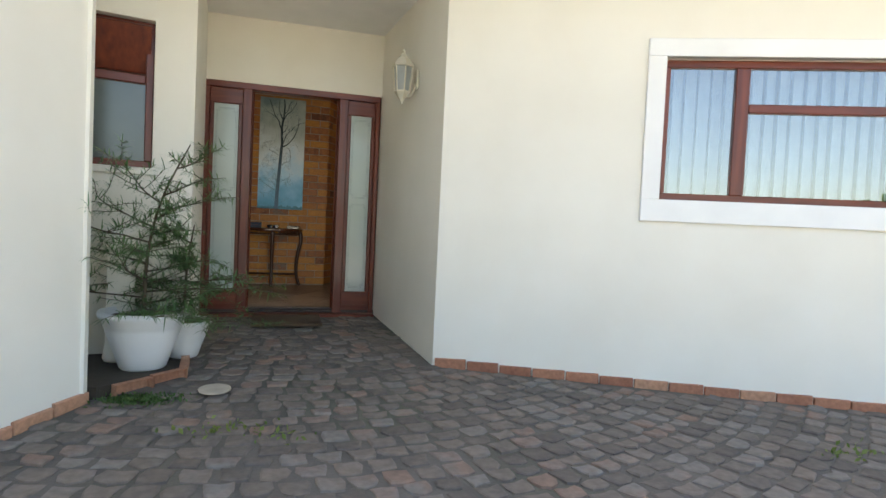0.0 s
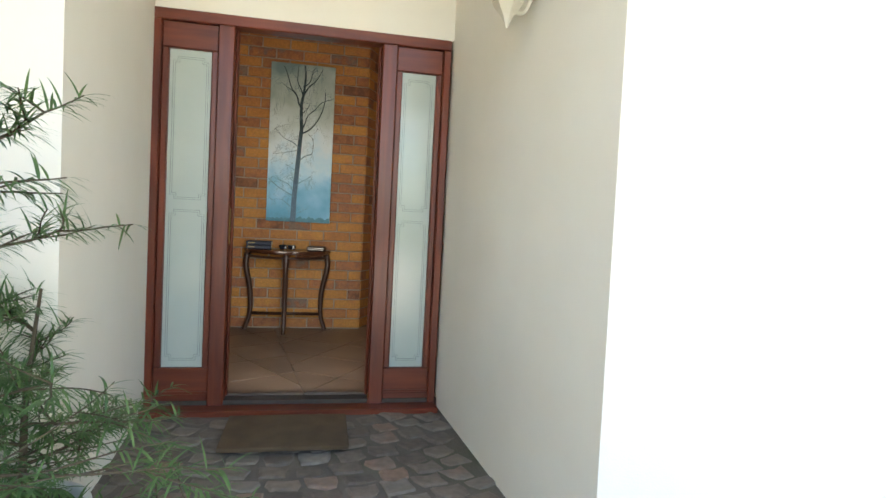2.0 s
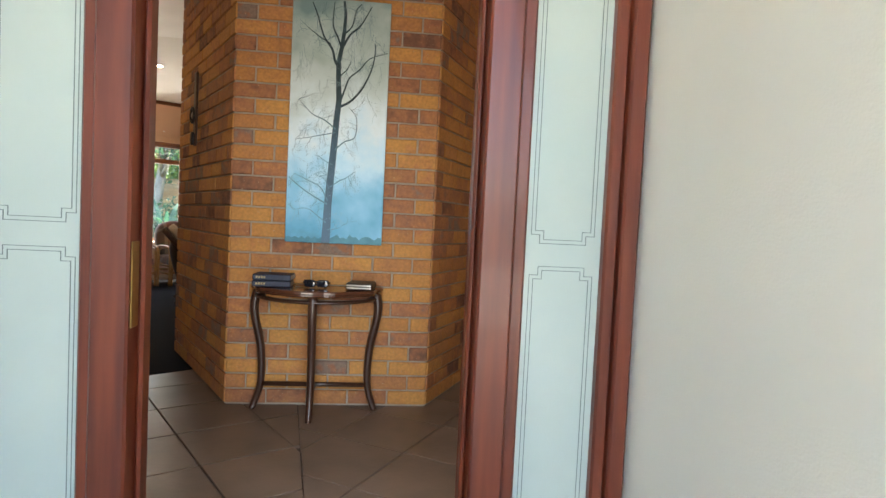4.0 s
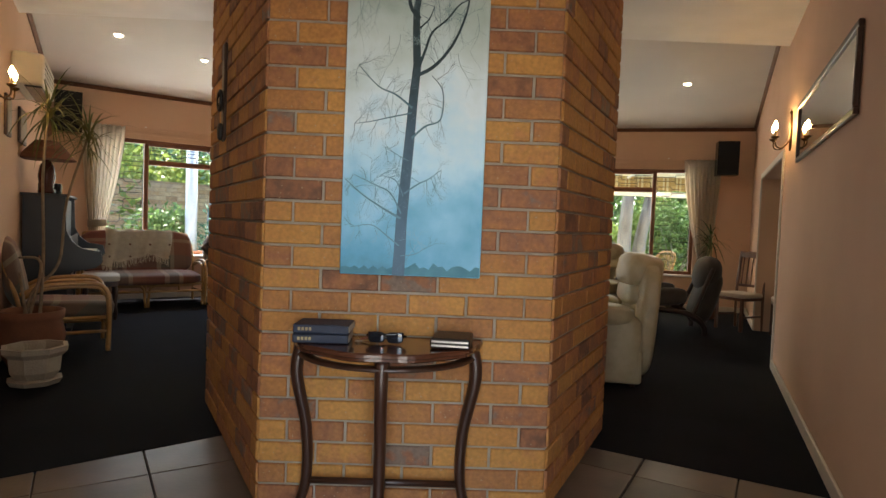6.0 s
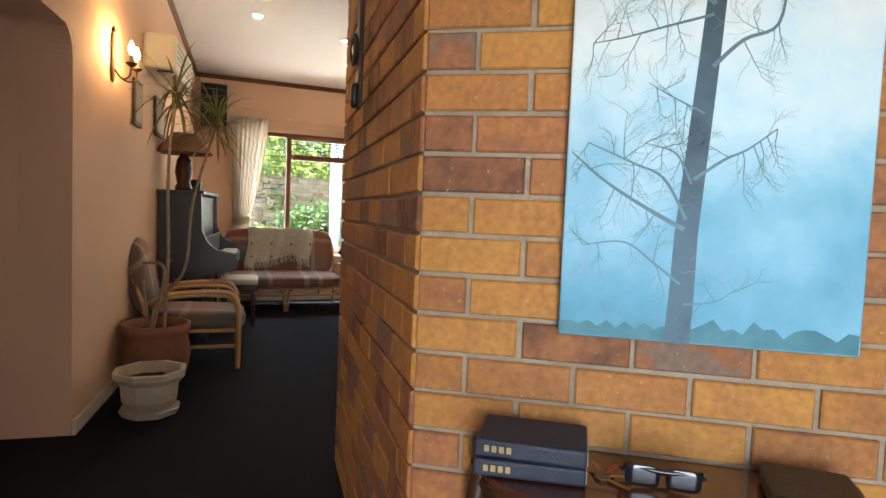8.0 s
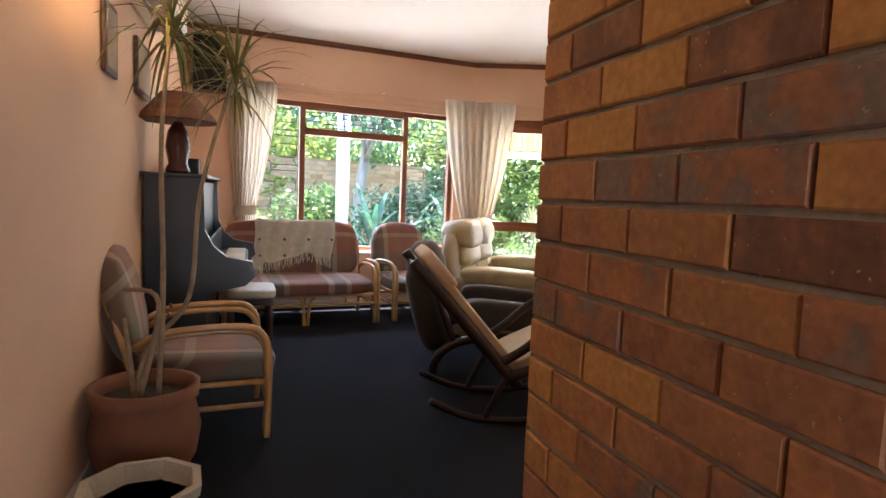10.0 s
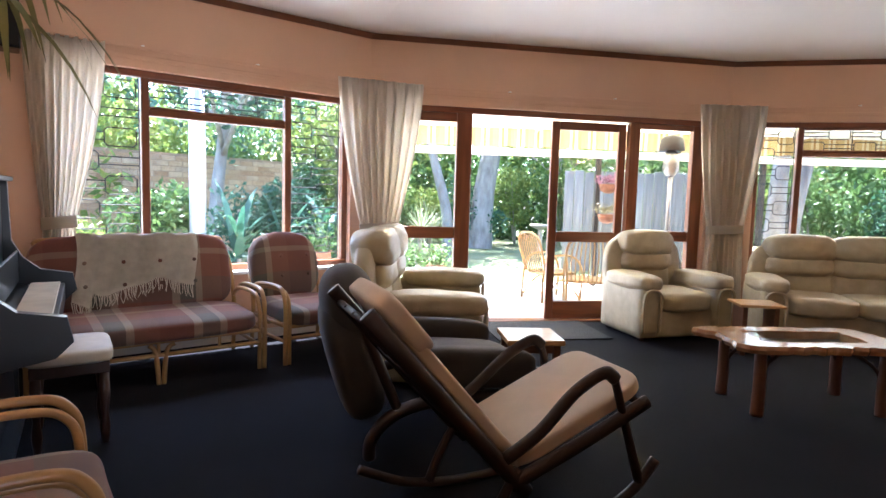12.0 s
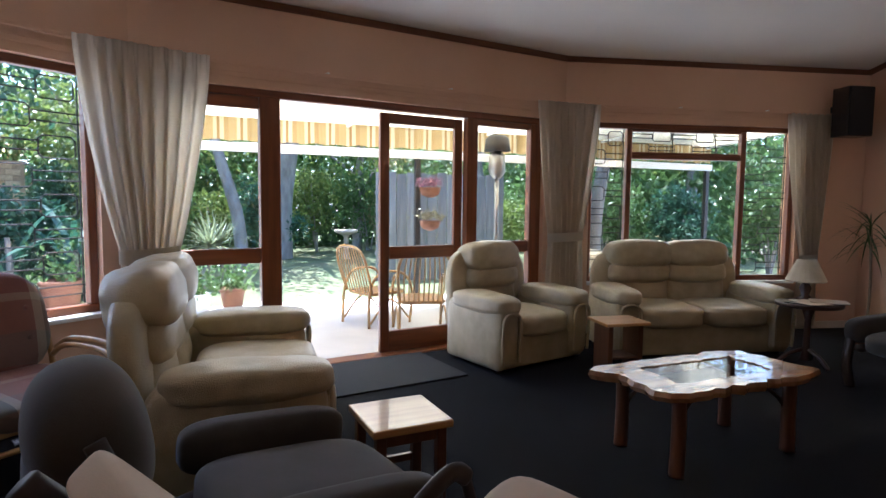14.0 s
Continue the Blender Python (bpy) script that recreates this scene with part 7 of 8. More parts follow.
slab("pavement_patio", [(-5.6, 5.6), (C1[0] - 0.15, C1[1] + 0.245), (C2[0] + 0.05, C2[1] + 0.245), (5.5, 6.85), (9, 6.85), (9, 10.6), (-2.6, 10.6), (-5.6, 9.4)], -0.14, -0.035, M_PATIO, "sunlit pale concrete patio", "patio")
slab("lawn", [(-14, 9.0), (-5.6, 9.4), (-2.6, 10.6), (9, 10.6), (14, 10.6), (14, 30), (-14, 30)], -0.33, -0.075, M_LAWN, "dappled garden lawn", "lawn")
# pale ground out of view, added to bounce sunlight onto the house front
slab("driveway", [(-40, -40), (40, -40), (40, -8.7), (-40, -8.7)], -0.9, ground_z(0, -9) - 0.05, M_BOUNCE, "unseen pale gravel, added to bounce sunlight onto the house front", "driveway")


def leaves_mesh(name, pts, size, rng, mat, up=0.3):
    """Small folded leaves, one at each point."""
    n = len(pts)
    P = np.asarray(pts, float)
    r = np.random.RandomState(rng.randint(0, 99999))
    d = r.normal(size=(n, 3))
    d[:, 2] -= up
    d /= np.linalg.norm(d, axis=1)[:, None]
    s = np.cross(d, r.normal(size=(n, 3)))
    s /= np.linalg.norm(s, axis=1)[:, None]
    k = size * r.uniform(0.6, 1.3, (n, 1))
    V = np.stack([P, P + d * k * 0.5 + s * k * 0.27, P + d * k, P + d * k * 0.5 - s * k * 0.27], 1).reshape(-1, 3)
    F = np.arange(4 * n).reshape(-1, 4)
    me = bpy.data.meshes.new(name)
    me.from_pydata(V.tolist(), [], F.tolist())
    me.materials.append(mat)
    return me


def shrub(x, y, w, h, mat, n, size, label, seed, name="shrub", category="shrub"):
    rng = random.Random(seed)
    z0 = ground_z(x, y) - 0.08
    t = tagged(thing(name, label, category, pose(x, y, z0)), group="garden shrubs")
    bm = B()
    lumps = [(rng.uniform(-w, w) * 0.32, rng.uniform(-w, w) * 0.32, h * rng.uniform(0.35, 0.8), w * rng.uniform(0.2, 0.34), h * rng.uniform(0.16, 0.28)) for _ in range(9)]
    for lx, ly, lz, _, _ in lumps[:5]:
        tube(bm, [(0.05 * rng.uniform(-1, 1), 0, 0), (lx * 0.4, ly * 0.4, lz * 0.5), (lx, ly, lz)], (0.03, 0.01), 5, 3)
    part("stems", bm, M_BARK, t)
    pts = []
    while len(pts) < n:
        lx, ly, lz, lr, lh = rng.choice(lumps)
        v = Vector((rng.gauss(0, 1), rng.gauss(0, 1), rng.gauss(0, 1))).normalized() * (rng.random() ** 0.35)
        q = (lx + v.x * lr, ly + v.y * lr, max(0.05, lz + v.z * lh))
        if noise.noise(Vector(q) * 3.0 + Vector((seed, 0, 0))) > -0.25:
            pts.append(q)
    ob = new("foliage", leaves_mesh("foliage", pts, size, rng, mat))
    ob.parent = t
    return t


def tree(x, y, h, r, mat, n, size, label, seed, lean=0.0, crown=2.6, base=0.45, bark=None):
    rng = random.Random(seed)
    t = tagged(thing("tree", label, "tree", pose(x, y, ground_z(x, y) - 0.08)), group="garden trees")
    bm = B()
    trunk = [(0, 0, 0), (0.1 * lean, 0.05, h * 0.2), (lean * 0.6, 0.1, h * 0.42), (lean, 0.0, h * 0.62)]
    tube(bm, trunk, (r, r * 0.55), 12, 6)
    ends = []
    for k in range(8):
        a = 2 * math.pi * k / 8 + rng.uniform(-0.3, 0.3)
        f = rng.uniform(base, 0.62)
        st = (lean * f / 0.62, 0.03, h * f)
        ln_ = crown * rng.uniform(0.6, 1.0)
        mid = (st[0] + math.cos(a) * ln_ * 0.5, st[1] + math.sin(a) * ln_ * 0.5, st[2] + h * 0.14)
        en = (st[0] + math.cos(a) * ln_, st[1] + math.sin(a) * ln_, st[2] + h * rng.uniform(0.16, 0.34))
        tube(bm, [st, mid, en], (r * 0.38, r * 0.08), 7, 4)
        ends += [en, mid]
        for _ in range(2):
            e2 = (mid[0] + rng.uniform(-0.9, 0.9), mid[1] + rng.uniform(-0.9, 0.9), mid[2] + rng.uniform(0.3, 1.2))
            tube(bm, [mid, e2], (r * 0.14, r * 0.04), 5)
            ends.append(e2)
    part("trunk", bm, bark or M_BARK, t, "grey tapering trunk with spreading limbs", smooth=True)
    pts = []
    while len(pts) < n:
        e = rng.choice(ends)
        g = [rng.gauss(0, crown * 0.24) for _ in range(3)]
        q = Vector((e[0] + g[0], e[1] + g[1], e[2] + g[2] * 0.6))
        if noise.noise(q * 1.3 + Vector((seed, 3, 0))) > -0.15:
            pts.append(q)
    ob = new("crown", leaves_mesh("crown", pts, size, rng, mat))
    ob.parent = t
    tagged(ob, "open leafy crown")
    return t


tree(0.45, 17.5, 7.5, 0.36, G1, 7000, 0.16, "tall pale-trunked garden tree on the lawn", 1, 0.5, 3.0)
tree(-0.6, 15.2, 6.0, 0.15, G1, 5000, 0.15, "leaning garden tree by the lawn", 2, -0.7, 2.4)
tree(-5.6, 13.5, 6.5, 0.16, G3, 6000, 0.17, "dark leafy tree near the brick garden wall", 3, 0.3, 2.6, 0.3)
tree(5.2, 15.5, 7.0, 0.20, G1, 6500, 0.16, "leafy garden tree beyond the fence", 4, -0.4, 2.8, 0.35)
tree(9.5, 13.0, 6.5, 0.18, G2, 6000, 0.16, "leafy garden tree beside the patio", 5, 0.3, 2.8, 0.3)
tree(3.0, 19.5, 6.5, 0.16, G2, 6000, 0.16, "light green tree at the back of the garden", 6, 0.2, 2.8, 0.25)
tree(-3.5, 19.0, 7.0, 0.18, G2, 6000, 0.17, "light green tree at the back of the garden", 7, 0.4, 2.8, 0.25)
tree(4.85, 11.0, 5.2, 0.19, G1, 4500, 0.15, "pale-trunked twin tree beside the patio roof", 8, 0.15, 1.9, 0.5)
tree(5.25, 11.2, 5.2, 0.17, G1, 3500, 0.15, "pale-trunked leaning tree beside the patio roof", 9, 0.45, 1.9, 0.5)
rngG = random.Random(77)
for k in range(13):
    x = -7.0 + 1.25 * k + rngG.uniform(-0.3, 0.3)
    y = 18.5 + rngG.uniform(-0.8, 1.2)
    shrub(x, y, rngG.uniform(1.8, 2.4), rngG.uniform(1.7, 2.8), (G1, G2, G3, G4)[(k * 7) % 4 if k % 5 else 1], 2600, 0.12, ("dense green shrub at the back of the lawn", "light green shrub at the back of the lawn", "blue-green shrub at the back of the lawn", "dry twiggy shrub at the back of the lawn")[(k * 7) % 4 if k % 5 else 1], 100 + k)
for k, (x, y, w, h, m_) in enumerate(((-6.6, 9.2, 1.6, 1.5, G2), (-5.4, 10.4, 1.5, 1.7, G1), (-4.3, 11.6, 1.5, 1.9, G3), (-3.3, 12.4, 1.4, 1.6, G3), (-7.4, 8.0, 1.2, 1.3, G4), (-2.4, 14.2, 1.4, 1.3, G2), (6.8, 12.8, 1.7, 2.4, G1), (8.0, 11.8, 1.6, 2.2, G3), (6.2, 13.8, 1.7, 2.6, G2), (9.2, 10.6, 1.6, 2.2, G1), (-6.0, 8.0, 1.0, 0.9, G4))):
    shrub(x, y, w, h, m_, 2600, 0.11, ("yellow-green", "mid-green", "blue-green", "dry")[(G2, G1, G3, G4).index(m_)] + " leafy shrub in the garden bed", 200 + k)

# large-leaved plants by the window
M_BIG = leaf_mat("broad_leaf", (0.02, 0.075, 0.05), (0.05, 0.13, 0.07), 0.3)
for k, (x, y) in enumerate(((-3.6, 10.9), (-3.0, 11.4), (-4.2, 10.4))):
    t = tagged(thing("broad_leaf_plant", "tall plant with broad torn blue-green leaves", "plant", pose(x, y, -0.1)), group="broad-leaved plants")
    bm = B()
    rng = random.Random(40 + k)
    for j in range(26):
        a, e = rng.uniform(0, 6.28), rng.uniform(0.5, 1.35)
        rt = Vector((0.1 * math.cos(a), 0.1 * math.sin(a), rng.uniform(0.1, 0.9)))
        d = Vector((math.cos(a) * math.cos(e), math.sin(a) * math.cos(e), math.sin(e)))
        blade(bm, rt, d, rng.uniform(0.7, 1.3), rng.uniform(0.08, 0.15), 0.24)
    part("leaves", bm, M_BIG, t)
    part("stem", tube(B(), [(0, 0, 0), (0.02, 0, 0.5), (0, 0.02, 1.0)], (0.05, 0.03), 7), M_BARK, t, smooth=True)
for k, (x, y) in enumerate(((-1.45, 12.6), (-1.0, 12.9))):
    t = tagged(thing("yucca", "spiky pale yucca in the lawn bed", "plant", pose(x, y, -0.12)), group="yuccas")
    part("stem", tube(B(), [(0, 0, 0), (0.1 - 0.2 * k, 0, 0.4), (0.15 - 0.3 * k, 0, 0.75)], (0.06, 0.05), 7), M_BARK, t, smooth=True)
    bm = B()
    rng = random.Random(60 + k)
    for j in range(70):
        a, e = rng.uniform(0, 6.28), rng.uniform(-0.3, 1.4)
        blade(bm, (0.15 - 0.3 * k, 0, 0.75), (math.cos(a) * math.cos(e), math.sin(a) * math.cos(e), math.sin(e)), rng.uniform(0.45, 0.7), 0.035, 0.06)
    part("leaves", bm, leaf_mat("yucca_leaf", (0.16, 0.20, 0.10), (0.30, 0.32, 0.18)), t)
# far woods all round
pts = []
rng = random.Random(3)
while len(pts) < 26000:
    a = rng.uniform(0, 2 * math.pi)
    d = rng.uniform(27, 40)
    x, y = d * math.cos(a), 4 + d * math.sin(a)
    h = 5.5 + 3.5 * noise.noise(Vector((a * 4, 0, 1))) if math.sin(a) > -0.25 else 1.6 + 1.4 * noise.noise(Vector((a * 6, 0, 1)))
    z = rng.uniform(-0.5, h)
    if noise.noise(Vector((x, y, z)) * 0.5) > -0.2:
        pts.append((x, y, z))
tagged(new("far_woods", leaves_mesh("far_woods", pts, 0.75, rng, G1)), "dense green woods around the property", "woods", kind="stuff")

# dense hedges that close the garden
for label_, n_, seed_, x0, x1, y0, y1, z1_, size_, mat_ in (("tall dense green hedge closing the garden", 42000, 5, -17, 15, 20.8, 23.5, 5.6, 0.26, G1), ("tall green hedge behind the brick garden wall", 20000, 6, -15, -7.2, 12.5, 19.0, 5.0, 0.24, G2), ("green hedge beyond the patio", 14000, 7, 7.6, 14.5, 12.5, 19.0, 4.6, 0.24, G1)):
    rng = random.Random(seed_)
    pts = []
    while len(pts) < n_:
        q = Vector((rng.uniform(x0, x1), rng.uniform(y0, y1), rng.uniform(-0.15, z1_)))
        if q.z < z1_ * (0.75 + 0.35 * noise.noise(Vector((q.x * 0.5, q.y * 0.5, seed_)))) and noise.noise(q * 1.1) > -0.28:
            pts.append(q)
    tagged(new("hedge", leaves_mesh("hedge", pts, size_, rng, mat_)), label_, "hedge", kind="stuff")

# garden boundary wall of brick seen through the west window
gw = wall("wall_garden", (-10.5, 9.5), (-4.6, 16.5), -0.4, 2.1, 2.1, 0.22, surf("garden_brick_backing", (0.34, 0.24, 0.16), (0.27, 0.19, 0.13), rough=0.9, scale=6, fine=40, bump=0.4), (), "pale orange-brown brick garden wall")
bm0 = B()
box(bm0, 0, 0.30, -0.012, 0.0, 0, 0.10, 0.004)
M_GBRICK = ramp_surf("garden_brick", [(0.0, (0.32, 0.19, 0.11)), (0.4, (0.46, 0.31, 0.19)), (0.75, (0.52, 0.38, 0.25)), (1.0, (0.38, 0.28, 0.2))], 0.9, "object", 20, 0.4)
gbm = mesh_of(bm0, "brick", M_GBRICK)
for j in range(17):
    for i in range(17):
        again("brick", gbm, gw, pose(0.6 + 0.32 * i + (0.16 if j % 2 else 0), 0, 0.10 + 0.115 * j))
gv_, gf_ = [], []
for j in range(17):
    for i in range(17, 26):
        k0 = len(gv_)
        gv_ += [(v.co.x + 0.6 + 0.32 * i + (0.16 if j % 2 else 0), v.co.y, v.co.z + 0.10 + 0.115 * j) for v in gbm.vertices]
        gf_ += [[k0 + q for q in p.vertices] for p in gbm.polygons]
me = bpy.data.meshes.new("brickwork")
me.from_pydata(gv_, [], gf_)
me.materials.append(ramp_surf("garden_brick_joined", [(0.0, (0.32, 0.19, 0.11)), (0.4, (0.46, 0.31, 0.19)), (0.75, (0.52, 0.38, 0.25)), (1.0, (0.38, 0.28, 0.2))], 0.9, "island", 20, 0.4))
gbw = new("brickwork", me)
gbw.parent = gw
tagged(gbw, "further bricks of the garden wall", kind="stuff")
# pale pole
pole = part("garden_pole", lathe(B(), [(0.13, -0.2), (0.12, 0.4), (0.115, 3.4)], 18), surf("pale_pole_paint", (0.40, 0.43, 0.44), (0.32, 0.35, 0.36), rough=0.7, scale=3, bump=0.2), smooth=True)
tagged(pole, "pale painted round pole in the garden bed", "pole").matrix_world = pose(-4.75, 10.2, -0.05)

# patio roof: awning with a striped valance


def stripes():
    m, t, p = mat_new("awning_stripes")
    N, K = t.nodes, t.links
    co, sep = N.new("ShaderNodeTexCoord"), N.new("ShaderNodeSeparateXYZ")
    K.new(co.outputs["Object"], sep.inputs[0])
    a, b = N.new("ShaderNodeMath"), N.new("ShaderNodeMath")
    a.operation, b.operation = "MULTIPLY", "FRACT"
    a.inputs[1].default_value = 3.6
    K.new(sep.outputs[0], a.inputs[0])
    K.new(a.outputs[0], b.inputs[0])
    r = N.new("ShaderNodeValToRGB")
    r.color_ramp.interpolation = "CONSTANT"
    el = r.color_ramp.elements
    cols = [(0.0, (0.40, 0.28, 0.11)), (0.35, (0.52, 0.43, 0.25)), (0.5, (0.30, 0.18, 0.06)), (0.62, (0.52, 0.43, 0.25)), (0.8, (0.36, 0.24, 0.09))]
    while len(el) < len(cols):
        el.new(0.5)
    for e, (pos, c) in zip(el, cols):
        e.position, e.color = pos, (*c, 1)
    K.new(b.outputs[0], r.inputs[0])
    K.new(r.outputs[0], p.inputs["Base Color"])
    p.inputs["Roughness"].default_value = 0.9
    tl, ms = N.new("ShaderNodeBsdfTranslucent"), N.new("ShaderNodeMixShader")
    K.new(r.outputs[0], tl.inputs[0])
    ms.inputs[0].default_value = 0.35
    K.new(p.outputs[0], ms.inputs[1])
    K.new(tl.outputs[0], ms.inputs[2])
    K.new(ms.outputs[0], N["Material Output"].inputs[0])
    return m


M_STRIPE = stripes()
M_CANOPY = surf("canopy_cloth", (0.66, 0.58, 0.40), (0.58, 0.50, 0.33), rough=0.9, scale=2, fine=120, bump=0.1)
add_translucent(M_CANOPY, (0.85, 0.76, 0.52), 0.6)
aw = thing("awning", "cream and ochre striped awning over the patio with a scalloped valance", "awning", pose(0, 0, 0))
bm = B()
v = [bm.verts.new(q) for q in ((x, y, 2.41 + (10.2 - y) * 0.085) for x, y in ((-1.7, 7.35), (2.0, 7.80), (5.4, 6.90), (7.0, 6.90), (7.0, 10.2), (-1.7, 10.2)))]
bm.faces.new(v)
bmesh.ops.solidify(bm, geom=bm.faces[:], thickness=0.004)
part("canopy", bm, M_CANOPY, aw, "sunlit cream canopy cloth")
bm = B()
prev = None
for i in range(175):
    x = -1.7 + 8.7 * i / 174
    lo_ = 2.11 + 0.02 * abs(math.sin(i * math.pi / 6))
    cur = (bm.verts.new((x, 10.2 + 0.012 * math.sin(i * 0.5), 2.408)), bm.verts.new((x, 10.2 + 0.02 * math.sin(i * 0.5 + 0.6), lo_)))
    if prev:
        bm.faces.new((prev[0], cur[0], cur[1], prev[1]))
    prev = cur
part("valance", bm, M_STRIPE, aw)
pf = thing("pergola", "white and dark metal pergola carrying the patio awning", "pergola")
part("front_beam", box(B(), -1.8, 7.1, 10.23, 10.30, 1.99, 2.10, 0.004), M_EXTW, pf, "white beam")
for x in (1.42, 4.1, 7.0):
    part("post", box(B(), x - 0.04, x + 0.04, 10.23, 10.30, -0.035, 1.99, 0.004), M_POST, pf, "dark post")
for x in (-1.7, 0.4, 2.5, 4.6, 6.9):
    part("rafter", tube(B(), [(x, 7.85, 2.575), (x, 10.24, 2.375)], 0.02, 6), M_EXTW, pf)

# board fence behind the patio
fn = thing("fence", "weathered grey board fence behind the patio", "fence", wall_frame((1.5, 12.6), (4.1, 12.4)))
bmf = B()
box(bmf, -0.09, 0.09, -0.012, 0.012, 0, 2.02, 0.003)
bd = mesh_of(bmf, "board", M_FENCE)
for k in range(13):
    again("board", bd, fn, pose(0.1 + 0.195 * k, 0, -0.12 + 0.02 * math.sin(k * 2.3)))
for z in (0.4, 1.5):
    part("rail", box(B(), 0, 2.55, 0.012, 0.05, z, z + 0.07), M_FENCE, fn)


# cane patio chairs
def patio_chair(m):
    t = tagged(thing("patio_chair", "light cane patio chair with slatted fan back", "chair", m), group="patio chairs")
    for s in (-1, 1):
        part("side_loop", tube(B(), [(s * 0.27, -0.28, 0), (s * 0.28, -0.30, 0.4), (s * 0.27, -0.15, 0.60), (s * 0.26, 0.15, 0.60), (s * 0.25, 0.28, 0.40), (s * 0.26, 0.30, 0.0)], 0.016, 7), M_CANE, t, smooth=True)
        part("brace", tube(B(), [(s * 0.26, -0.28, 0.05), (s * 0.26, 0.0, 0.30), (s * 0.26, 0.28, 0.05)], 0.011, 6), M_CANE, t, smooth=True)
    part("seat", pillow(B(), (0, 0, 0.37), (0.50, 0.52, 0.05), 0.3, 8), M_CANE, t, smooth=True)
    part("back_hoop", tube(B(), [(-0.25, 0.25, 0.38), (-0.27, 0.36, 0.75), (-0.16, 0.40, 0.90), (0.16, 0.40, 0.90), (0.27, 0.36, 0.75), (0.25, 0.25, 0.38)], 0.016, 7), M_CANE, t, smooth=True)
    for k in range(9):
        x = -0.2 + 0.05 * k
        part("back_slat", tube(B(), [(x, 0.26, 0.38), (x * 1.05, 0.34, 0.66), (x * 0.9, 0.40, 0.895)], 0.008, 5), M_CANE, t, smooth=True)
    return t


pc1 = patio_chair(face(0.70, 8.25, 76) @ pose(0, 0, -0.039))
for x, y, a in ((0.42, 8.95, 20), (2.6, 8.6, 60), (3.5, 8.35, 100), (4.4, 8.2, 120)):
    copy_thing(pc1, face(x, y, a) @ pose(0, 0, -0.039))
tbp = thing("patio_table", "pale round patio table with a white cloth", "table", pose(3.5, 9.3, -0.035))
part("cloth", lathe(B(), [(0.56, 0.55), (0.55, 0.70), (0.53, 0.73), (0.05, 0.735)], 28), M_THROW, tbp, "white tablecloth")
part("pedestal", lathe(B(), [(0.25, 0), (0.25, 0.03), (0.05, 0.06), (0.05, 0.7)], 14), M_POST, tbp, smooth=True)
# patio heater
M_ALU = surf("brushed_aluminium", (0.40, 0.40, 0.40), rough=0.35, metal=0.8, bump=0.05)
ph = thing("patio_heater", "tall metal patio heater standing on the patio", "patio heater", pose(2.02, 9.0, -0.035))
part("base", lathe(B(), [(0.22, 0), (0.22, 0.55), (0.18, 0.6), (0.03, 0.62)], 20), M_POST, ph, smooth=False)
part("pole", lathe(B(), [(0.03, 0.6), (0.03, 1.75)], 12), M_ALU, ph, smooth=True)
part("burner", lathe(B(), [(0.05, 1.72), (0.11, 1.80), (0.10, 2.02), (0.05, 2.06)], 16), M_ALU, ph, smooth=True)
part("hood", lathe(B(), [(0.16, 2.06), (0.17, 2.07), (0.15, 2.22), (0.10, 2.26)], 20), M_POST, ph, "dark heater hood", smooth=True)
# hanging baskets on the post
M_FLOWER = leaf_mat("pink_flower", (0.35, 0.12, 0.20), (0.25, 0.15, 0.18), 0.3)
for z, m_, lab in ((1.58, M_FLOWER, "hanging basket of dull pink flowers"), (1.12, G4, "hanging basket with dry foliage")):
    hb = tagged(thing("hanging_basket", lab + " on the patio post", "hanging basket", pose(1.50, 9.97, z)), group="hanging baskets")
    part("bowl", lathe(B(), [(0.04, -0.14), (0.12, -0.10), (0.15, 0.0), (0.13, 0.0)], 16), M_TERRA, hb, smooth=True)
    part("bracket", tube(B(), [(-0.02, 0.27, 0.05), (-0.02, 0.1, 0.08), (0, 0, 0.0)], 0.008, 5), M_POST, hb)
    rng = random.Random(int(z * 100))
    pts = [(rng.gauss(0, 0.09), rng.gauss(0, 0.09), 0.03 + abs(rng.gauss(0, 0.06))) for _ in range(220)]
    ob = new("flowers", leaves_mesh("flowers", pts, 0.05, rng, m_))
    ob.parent = hb
for x, y, r_, m_ in ((-3.0, 10.55, 0.22, M_TERRA), (-1.1, 10.2, 0.15, M_TERRA), (-1.5, 10.0, 0.14, M_POTW)):
    fp = tagged(thing("garden_pot", "potted plant standing on the patio edge", "pot", pose(x, y, -0.035)), group="patio pots")
    part("pot", lathe(B(), [(r_ * 0.7, 0), (r_, r_ * 1.7), (r_ * 1.08, r_ * 1.75), (r_ * 1.08, r_ * 2), (r_ * 0.9, r_ * 2), (r_ * 0.85, r_ * 1.7)], 20), m_, fp, smooth=True)
    rng = random.Random(int(x * 50))
    pts = [(rng.gauss(0, r_ * 0.8), rng.gauss(0, r_ * 0.8), r_ * 2 + abs(rng.gauss(0, r_ * 1.1))) for _ in range(260)]
    ob = new("foliage", leaves_mesh("foliage", pts, 0.08, rng, G1))
    ob.parent = fp
bb = thing("bird_bath", "small pale stone bird bath on the lawn", "bird bath", pose(2.0, 16.8, -0.12))
part("pedestal", lathe(B(), [(0.14, 0), (0.07, 0.08), (0.06, 0.6), (0.1, 0.66)], 14), M_STONEPOT, bb, smooth=True)
part("bowl", lathe(B(), [(0.08, 0.64), (0.28, 0.72), (0.30, 0.78), (0.26, 0.76)], 20), M_STONEPOT, bb, smooth=True)

